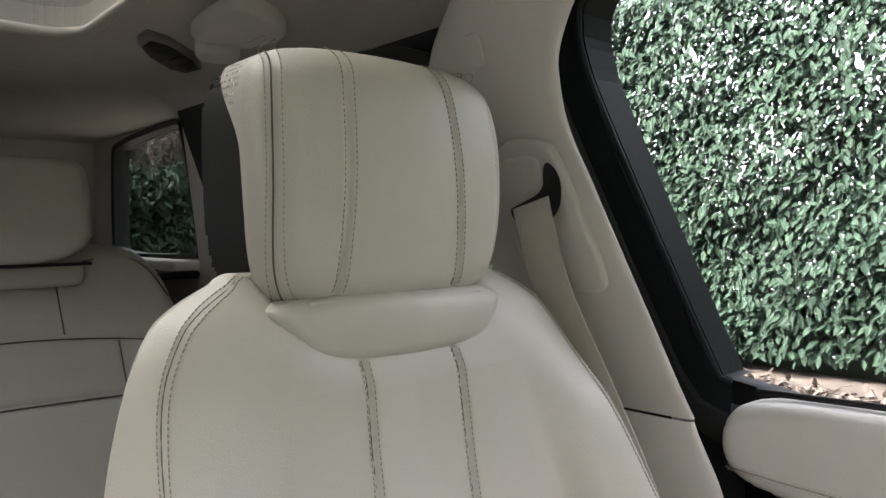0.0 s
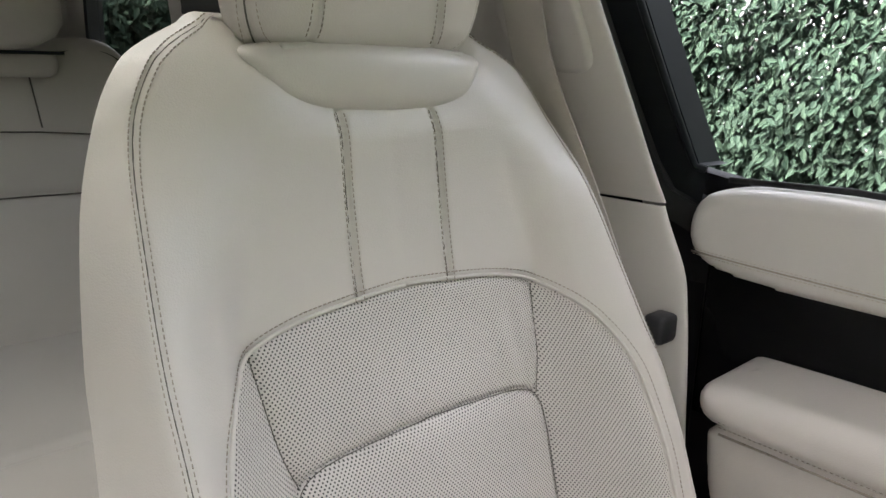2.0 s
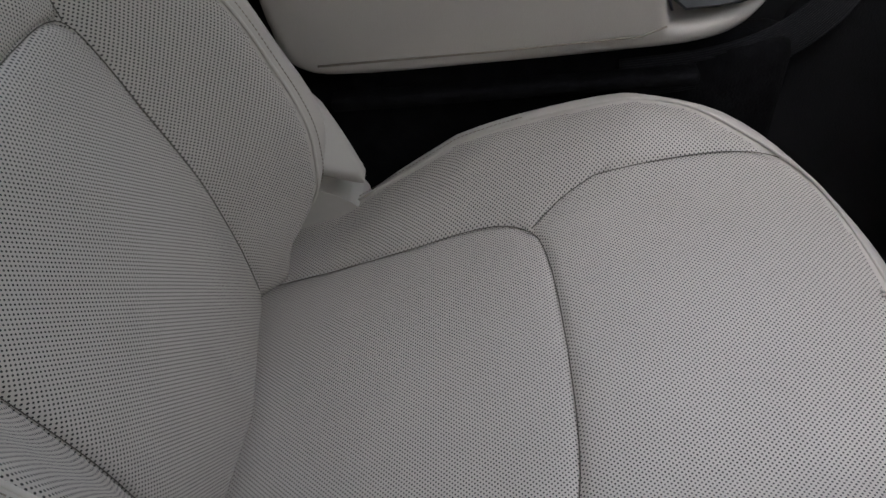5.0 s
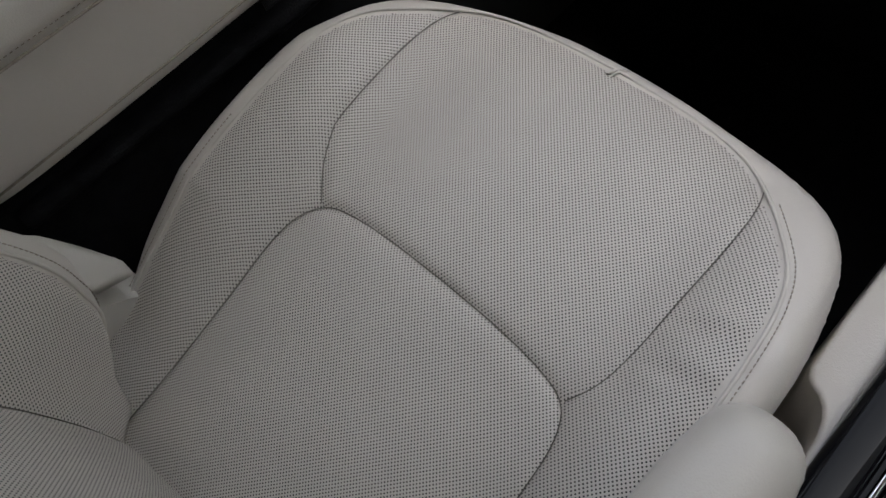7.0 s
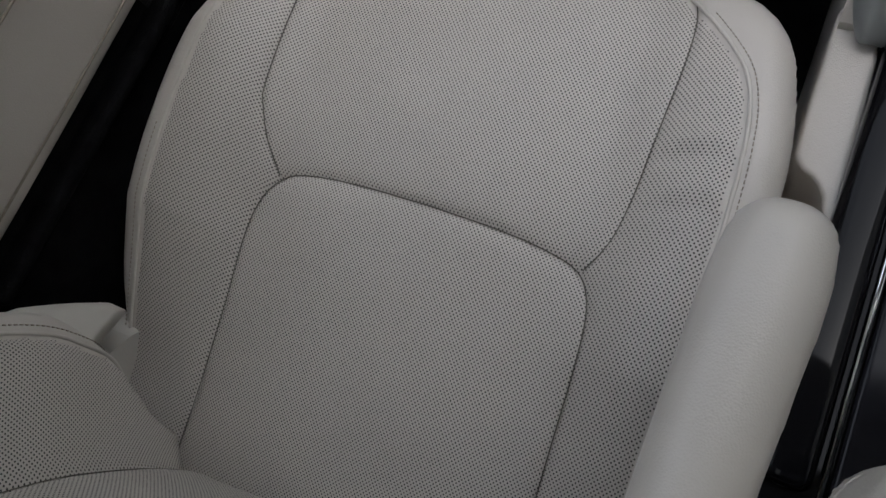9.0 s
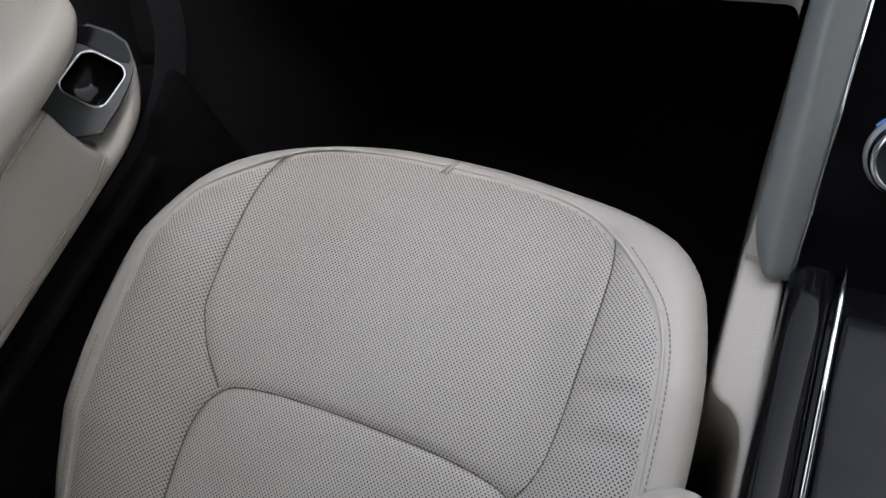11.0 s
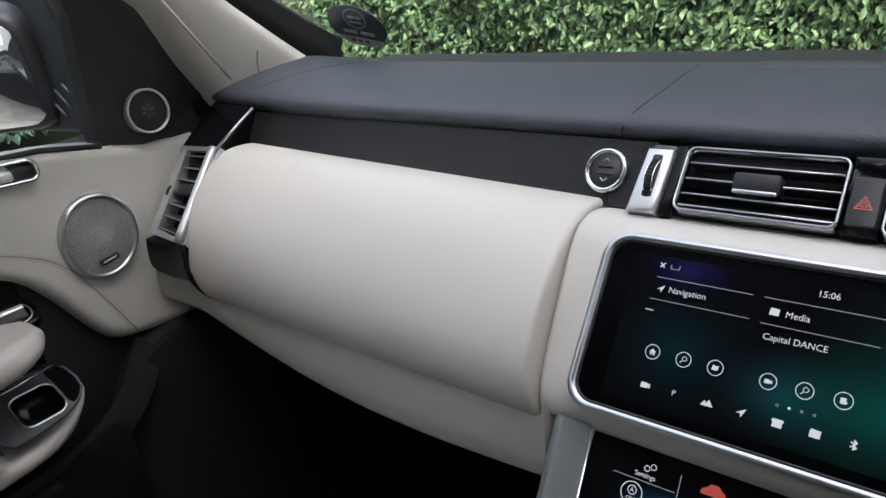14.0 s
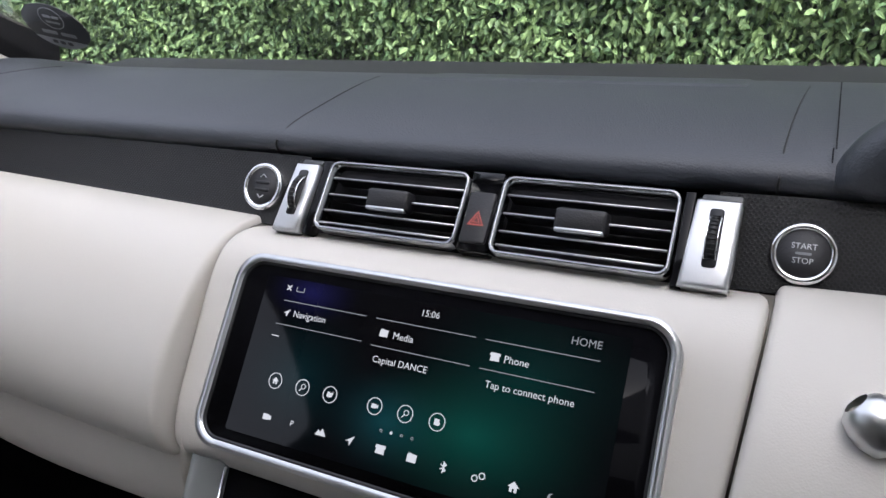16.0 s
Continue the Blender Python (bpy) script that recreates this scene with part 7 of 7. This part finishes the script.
# top of the console
flank = rounded([(-0.118, -0.40), (-0.118, 0.60), (-0.1595, 0.60), (-0.1595, 0.447), (-0.154, 0.433), (-0.140, 0.427), (-0.131, 0.412), (-0.128, 0.38), (-0.127, 0.30), (-0.127, -0.40)], 1)
part("console_flank", prism(flank, 0.39, Matrix.Translation((0, 0, 0.892)), 0.004, 3), LEATHER, console, "ivory leather console flank")
part("console_flank", block((0.118, -0.40, 0.5), (0.168, 0.548, 0.892), 0.016, 4), LEATHER, console)
part("console_deck", block((-0.124, -0.40, 0.6), (0.124, 0.550, 0.903), 0.008, 3), PIANO, console, "piano black console deck")
part("sliding_lid", block((-0.085, 0.215, 0.88), (0.085, 0.515, 0.911), 0.005, 3), MOTTLED_GLOSS, console, "glossy black sliding cover")
for x in (-0.0885, 0.0885):
    v, f = tube([(x, 0.20, 0.9085), (x, 0.52, 0.9105), (x * 1.01, 0.546, 0.914)], 0.0022, 8)
    sheet("lid_strip", v, f, CHROME, console, "chrome edge strip")
part("deck_edge", block((-0.1245, 0.22, 0.88), (-0.093, 0.549, 0.914), 0.010, 4), PIANO, console)
v, f, d = pad(rrect(0.226, 0.50, 0.035, 8, 0.0, -0.015), lambda a, b: 1.130 + 0 * a, 0.024, 0.06, 0.005)
sheet("console_lid", v, f, LEATHER, console, "ivory leather lid of the console box")
part("console_box", block((-0.10, -0.25, 0.88), (0.10, 0.21, 1.085), 0.01), BLACK, console)

# ---- driver's side ----
col = thing("steering_column", "black steering column with a satin silver stalk", "steering column", at=(0.36, 0.80, 1.1))
v, f = tube([(0.36, 0.60, 1.10), (0.36, 0.72, 1.08), (0.36, 0.88, 1.06)], [0.085, 0.09, 0.1], 20)
sheet("shroud", v, f, BLACK, col)
v, f = tube([(0.33, 0.745, 1.132), (0.27, 0.738, 1.167), (0.247, 0.732, 1.179)], [0.006, 0.007, 0.007], 10)
sheet("stalk", v, f, BLACK, col)
v, f, _ = lathe([(0.006, -0.014), (0.0105, -0.011), (0.0128, -0.005), (0.0132, 0.002), (0.0115, 0.008), (0.0065, 0.0115), (0.0, 0.0125)], axes((0.2385, 0.731, 1.1925), (0.35, 0.9, 0.2), (0.55, -0.4, 0.75)), 32)
sheet("stalk_knob", v, f, SATIN, col, "satin silver knob")
v, f, d = pad(rounded([(0.206, 1.250), (0.207, 1.270), (0.222, 1.295), (0.26, 1.318), (0.36, 1.33), (0.48, 1.32), (0.54, 1.28), (0.55, 1.250)], 2), lambda a, b: 0.86 + 0 * a, 0.015, 0.09, 0.005)
v[:, 1] -= 0.55 * np.clip(0.84 - v[:, 2], 0, 1) * np.clip((v[:, 1] - 1.25) / 0.03, 0, 1)
hood = thing("instrument_hood", "navy black leather hood over the instruments", "instrument hood", at=(0.38, 0.9, 1.26))
sheet("hood", np.stack([v[:, 0], 0.86 - (v[:, 2] - 0.86) - 0.02, v[:, 1]], 1), f, DASH, hood)
v, f = stitches([[(0.2065, 0.85, 1.275), (0.2065, 0.99, 1.28)], [(0.2075, 0.85, 1.283), (0.2075, 0.99, 1.288)]])
sheet("hood_stitching", v, f, CHARCOAL, hood)

# ---- rear seat ----
rear = thing("rear_seat", "ivory leather rear seat with a tall headrest", "car seat", at=(-0.35, -1.0, 0.5))


def rear_y(a, b):
    return -1.11 - 0.30 * (b - 1.25) + 0.02 * np.clip((np.abs(a + 0.335) - 0.15) / 0.12, 0, 1) ** 2


v, f, d = pad(rounded([(-0.645, 0.80), (-0.650, 1.22), (-0.632, 1.34), (-0.598, 1.40), (-0.565, 1.432), (-0.50, 1.437), (-0.455, 1.415), (-0.40, 1.395), (-0.27, 1.395), (-0.20, 1.42), (-0.11, 1.437), (-0.06, 1.40), (-0.04, 1.25), (-0.04, 0.80)], 2), rear_y, 0.03, 0.14, 0.006)
for l, dep in ((np.array([(-0.62, 1.235), (-0.56, 1.252), (-0.335, 1.268), (-0.10, 1.252)]), 0.006), (np.array([(-0.62, 1.145), (-0.335, 1.152), (-0.1, 1.145)]), 0.008), (np.array([(-0.418, 1.39), (-0.425, 1.27)]), 0.004), (np.array([(-0.25, 1.39), (-0.245, 1.27)]), 0.004), (np.array([(-0.52, 1.25), (-0.535, 1.0), (-0.54, 0.85)]), 0.006)):
    dist = nearest(v[:, :2], dense(l, 0.004))[0]
    v[:, 2] -= np.where(d > -0.002, dep * (0.6 * np.exp(-(dist / 0.006) ** 2) + 0.4 * np.exp(-(dist / 0.02) ** 2)), 0)
REAR_LINES = ([(-0.62, 1.235), (-0.56, 1.252), (-0.335, 1.268), (-0.10, 1.252)], [(-0.62, 1.145), (-0.335, 1.152), (-0.1, 1.145)], [(-0.418, 1.37), (-0.425, 1.27)], [(-0.25, 1.37), (-0.245, 1.27)], [(-0.52, 1.25), (-0.535, 1.0), (-0.54, 0.85)], [(-0.62, 1.33), (-0.585, 1.395), (-0.54, 1.415), (-0.47, 1.405)])
for l in REAR_LINES:
    q = dense(rounded(l, 2, False), 0.01)
    v6, f6 = tube([(a, float(rear_y(a, b)) - 0.0028, b) for a, b in q], 0.0016, 6)
    sheet("rear_seam", v6, f6, SEAM, rear)
v6, f6 = tube([(-0.462, -1.075, 1.404), (-0.335, -1.072, 1.403), (-0.205, -1.075, 1.404)], 0.0035, 6)
sheet("rear_headrest_gap", v6, f6, BLACK, rear)
sheet("rear_backrest", np.stack([v[:, 0], v[:, 2], v[:, 1]], 1), f, LEATHER, rear)
v, f, d = pad(rrect(0.255, 0.05, 0.02, 6, -0.335, 1.385), lambda a, b: -1.105 - 6 * (b - 1.385) ** 2, 0.014, 0.06, 0.005)
sheet("rear_headrest_collar", np.stack([v[:, 0], v[:, 2], v[:, 1]], 1), f, LEATHER, rear)
v, f, d = pad(rounded([(-0.468, 1.405), (-0.474, 1.54), (-0.465, 1.59), (-0.44, 1.602), (-0.23, 1.602), (-0.205, 1.59), (-0.196, 1.54), (-0.202, 1.405)], 2), lambda a, b: -1.085 - 0.25 * (b - 1.5), 0.02, 0.10, 0.005)
sheet("rear_headrest", np.stack([v[:, 0], v[:, 2], v[:, 1]], 1), f, LEATHER, rear, "upright ivory leather headrest")
v, f, d = pad(rounded([(-0.66, -1.15), (-0.66, -0.50), (-0.62, -0.42), (-0.10, -0.42), (-0.05, -0.48), (-0.04, -1.15)], 2), lambda a, b: 0.905 - 0.02 * (b + 1.0) + 0.02 * np.clip((np.abs(a + 0.34) - 0.18) / 0.1, 0, 1), 0.04, 0.16, 0.007)
dist = nearest(v[:, :2], dense(np.array([(-0.53, -1.1), (-0.52, -0.60), (-0.16, -0.60), (-0.15, -1.1)]), 0.005))[0]
v[:, 2] -= np.where(d > 0, 0.008 * np.exp(-(dist / 0.01) ** 2), 0)
for l in ([(-0.53, -1.1), (-0.52, -0.60), (-0.45, -0.52), (-0.25, -0.52), (-0.17, -0.58), (-0.15, -1.1)], [(-0.64, -0.46), (-0.34, -0.445), (-0.06, -0.47)]):
    q = dense(rounded(l, 2, False), 0.01)
    v6, f6 = tube([(a, b, 0.905 - 0.02 * (b + 1.0) + 0.02 * min(1, max(0, (abs(a + 0.34) - 0.18) / 0.1)) - (0.006 if b < -0.5 else 0.009)) for a, b in q], 0.0035, 6)
    sheet("rear_seam", v6, f6, SEAM, rear)
sheet("rear_cushion", v, f, LEATHER, rear)
part("rear_base", block((-0.62, -1.15, 0.5), (-0.06, -0.50, 0.78), 0.02), BLACK, rear)
pc = thing("parcel_cover", "dark load cover with a pale rail behind the rear seat", "load cover", at=(-0.6, -1.5, 1.36))
part("cover", block((-0.76, -2.1, 1.352), (0.76, -1.28, 1.37), 0.006), CHARCOAL, pc)
part("rail", block((-0.78, -2.0, 1.355), (-0.70, -1.30, 1.392), 0.01), TRIM, pc)
# pale column between the rear windows
zs = np.linspace(1.0, 1.745, 30)
rows = []
for z in zs:
    y = -1.335 - 0.27 * max(0, z - 1.42)
    x = -0.765
    prof = rounded([(x - 0.05, y), (x - 0.01, y + 0.006), (x, y + 0.03), (x, y + 0.13), (x - 0.03, y + 0.16)], 2, False)
    rows.append(np.c_[prof, np.full(len(prof), z)])
g = np.array(rows)
i = np.arange(g.shape[0] * g.shape[1]).reshape(g.shape[:2])
tagged(sheet("rear_pillar", g.reshape(-1, 3), np.stack([i[:-1, :-1], i[:-1, 1:], i[1:, 1:], i[1:, :-1]], -1).reshape(-1, 4), TRIM), "ivory trim of the rear side pillar", "", "", "structure")

# ---- outside ----
wm = thing("wing_mirror", "black wing mirror outside the front window", "wing mirror", at=(-1.05, 0.85, 1.25))
MM = axes((-1.205, 0.715, 1.318), (0.80, 0.60, 0), (0.11, -0.14, 1))
v, f, d = pad(rrect(0.24, 0.19, 0.045, 8), lambda a, b: 0 * a, 0.012, 0.09, 0.006)
sheet("housing", [tuple(MM @ Vector((a, b, h * 1.0))) for a, b, h in v], f, BLACK, wm)
part("mirror_glass", prism(rrect(0.215, 0.165, 0.04, 8), 0.002, MM @ Matrix.Translation((0, 0, 0.0025))), MIRROR, wm, "mirror glass")
v, f, d = pad(rounded([(-0.86, 1.222), (-0.86, 1.40), (-0.95, 1.44), (-1.14, 1.44), (-1.30, 1.40), (-1.30, 1.22), (-1.10, 1.212)], 2), lambda a, b: -0.80 - 0.25 * np.clip(a + 1.14, -0.2, 0), 0.012, 0.06, 0.006)
sheet("inner_body", np.stack([v[:, 0], -v[:, 2], v[:, 1]], 1), f[:, ::-1] if isinstance(f, np.ndarray) else f, SEALTOP, wm, "matt black inner end of the housing")
v, f = tube([(-0.80, 0.83, 1.27), (-0.92, 0.84, 1.275), (-1.04, 0.85, 1.29)], 0.025, 10, flat=1.4)
sheet("arm", v, f, BLACK, wm)
for k in range(4):
    w = (0.018, 0.036, 0.036, 0.014)[k]
    v, f = tube([(-1.067 - 0.023 * k - w / 2, 0.797, 1.290 - 0.016 * k + 0.35 * w), (-1.067 - 0.023 * k + w / 2, 0.797, 1.290 - 0.016 * k - 0.35 * w)], 0.0018, 5)
    sheet("arm_rib", v, f, GREYPLATE, wm)

# unseen wall added beyond the driver's side: blocks the sun, bounces light onto the door
PALE_BOUNCE = mat("pale light-bouncing wall", (0.66, 0.64, 0.60), 0.9, grain=0.8, grain_scale=40, vary=0.08, vary_scale=2)
tagged(part("wall_sun_block", block((2.0, -14, -0.1), (2.4, 2.5, 6.2), 0), PALE_BOUNCE, smooth=False), "tall pale unseen wall, added to shade the car and bounce light", "", "", "structure")

# ground: drive, rising to a planted verge
n = 90
gx = np.linspace(-1, 1, n) ** 3 * 60 + np.linspace(-1, 1, n) * 9
X, Y = np.meshgrid(gx, gx, indexing="ij")
rise = np.clip((-X - 2.5) / 0.9, 0, 1)
rise = rise * np.clip((3.2 - Y) / 1.2, 0, 1)
Z = 0.52 * rise * rise * (3 - 2 * rise) + 0.35 * np.clip((Y - 3.6) / 2.0, 0, 1)
for i_ in range(n):
    for j_ in range(n):
        Z[i_, j_] += 0.03 * noise.noise((X[i_, j_] * 0.9, Y[i_, j_] * 0.9, 0)) * (rise[i_, j_] > 0)
i = np.arange(n * n).reshape(n, n)
f = np.stack([i[:-1, :-1], i[1:, :-1], i[1:, 1:], i[:-1, 1:]], -1).reshape(-1, 4)
ob = sheet("ground", np.stack([X, Y, Z], -1).reshape(-1, 3), f, TARMAC)
tagged(ob, "pale gravel drive rising to a bare soil verge", "", "", "structure")
ob.data.materials.append(SOIL)
cx = X.ravel()[f].mean(1)
ob.data.polygons.foreach_set("material_index", (cx < -3.0).astype(np.int32))


def leaves(name, count, centre, u, v, spread, length, width, material, label, seed, up_bias=0.5, facing=(1, 0, 0), turn=0.5, thin=None, wild=0.55):
    """A hedge face of many single leaves: each a folded blade of its own turn."""
    rng = np.random.default_rng(seed)
    u, v, facing = np.asarray(u, float), np.asarray(v, float), np.asarray(facing, float)
    a, b = rng.uniform(-1, 1, count), rng.uniform(0, 1, count)
    base = np.asarray(centre, float) + a[:, None] * u + b[:, None] * v
    lump = np.sin(base @ np.array([2.1, 2.3, 1.1]) * 1.7) * np.sin(base @ np.array([-1.3, 1.9, 2.7]) * 1.3) + 0.6 * np.sin(base @ np.array([5.1, -4.3, 6.1]))
    if thin:
        # sparser and gappy towards the top
        keep = rng.uniform(0, 1, count) > np.clip((base[:, 2] - thin) / 0.35, 0, 1) * np.clip(0.05 + 0.42 * lump, 0, 0.9)
        base, lump, count = base[keep], lump[keep], int(keep.sum())
    depth = spread * (0.45 * lump + rng.normal(0, 0.5, count))
    base += depth[:, None] * facing
    d = rng.normal(0, wild, (count, 3)) + facing * 0.45 + np.array([0, 0, -0.6])
    d /= np.linalg.norm(d, axis=1)[:, None]
    nn = rng.normal(0, turn, (count, 3)) + facing * 0.5 + np.array([0, 0, up_bias])
    s = np.cross(d, nn)
    s /= np.linalg.norm(s, axis=1)[:, None] + 1e-9
    nn = np.cross(s, d)
    L = length * rng.uniform(0.65, 1.2, count)[:, None]
    W = width * rng.uniform(0.75, 1.2, count)[:, None]
    cup = 0.15 * W
    v0 = base
    pts = [v0, v0 + d * L * 0.35 + s * W * 0.5 + nn * cup, v0 + d * L * 0.42 - nn * cup * 0.3, v0 + d * L * 0.35 - s * W * 0.5 + nn * cup,
           v0 + d * L * 0.75 + s * W * 0.36 + nn * cup * 0.4, v0 + d * L * 0.75 - s * W * 0.36 + nn * cup * 0.4, v0 + d * L - nn * cup]
    V = np.stack(pts, 1).reshape(-1, 3)
    k = (np.arange(count) * 7)[:, None, None]
    F = (np.array([[0, 1, 2, 2], [0, 2, 3, 3], [1, 4, 6, 2], [3, 2, 6, 5]])[None] + k)
    tri = F[:, :2, :3].reshape(-1, 3).tolist()
    quad = F[:, 2:].reshape(-1, 4).tolist()
    return tagged(sheet(name, V, tri + quad, material, smooth=False), label, "hedge", "", "stuff")


# plain dark box behind a leaf face; its colour supplies the inner shade
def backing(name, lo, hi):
    tagged(part(name, block(lo, hi, 0), HEDGE_SHADE, smooth=False), "dark block behind the leaves, coloured as the hedge's inner shade", "", "", "structure")


leaves("laurel_hedge", 110000, (-4.75, -0.8, 0.66), (0, 4.4, 0), (0, 0, 2.5), 0.14, 0.085, 0.034, LAUREL, "dense glossy laurel hedge beside the drive", 3, facing=(1, 0, 0), turn=0.16, thin=1.62, wild=0.36)
backing("hedge_shade_core", (-5.6, -9.0, 0.3), (-4.95, 3.3, 1.55))
leaves("far_laurel_hedge", 16000, (-4.5, -11.0, 0.2), (3.6, -0.4, 0), (0, 0, 2.3), 0.35, 0.17, 0.065, LAUREL, "laurel bushes on the drive behind the car", 5, facing=(0.2, 1, 0))
leaves("bare_twigs", 9000, (-4.5, -11.6, 1.6), (3.8, -0.4, 0), (0, 0, 2.4), 0.5, 0.30, 0.02, DEADWOOD, "brown winter twigs above the far laurel bushes", 6, facing=(0.2, 1, 0))
backing("hedge_shade_core", (-9.5, -13.2, 0.1), (-0.3, -12.0, 3.6))
leaves("privet_hedge", 75000, (-3.2, 5.6, 0.1), (5.6, 0, 0), (0, 0, 2.4), 0.16, 0.075, 0.036, PRIVET, "clipped green hedge ahead of the car", 7, facing=(0, -1, 0))
# added far taller than the leaves, to cut sky light through the windscreen
backing("hedge_shade_core", (-9.0, 5.85, 0.2), (9.0, 6.6, 6.0))
leaves("verge_litter", 5000, (-4.4, -3.0, 0.55), (0, 3.0, 0), (0.9, 0, -0.02), 0.02, 0.07, 0.035, DEADWOOD, "dry leaf litter on the soil verge", 9, up_bias=2.5, facing=(0, 0, 1))
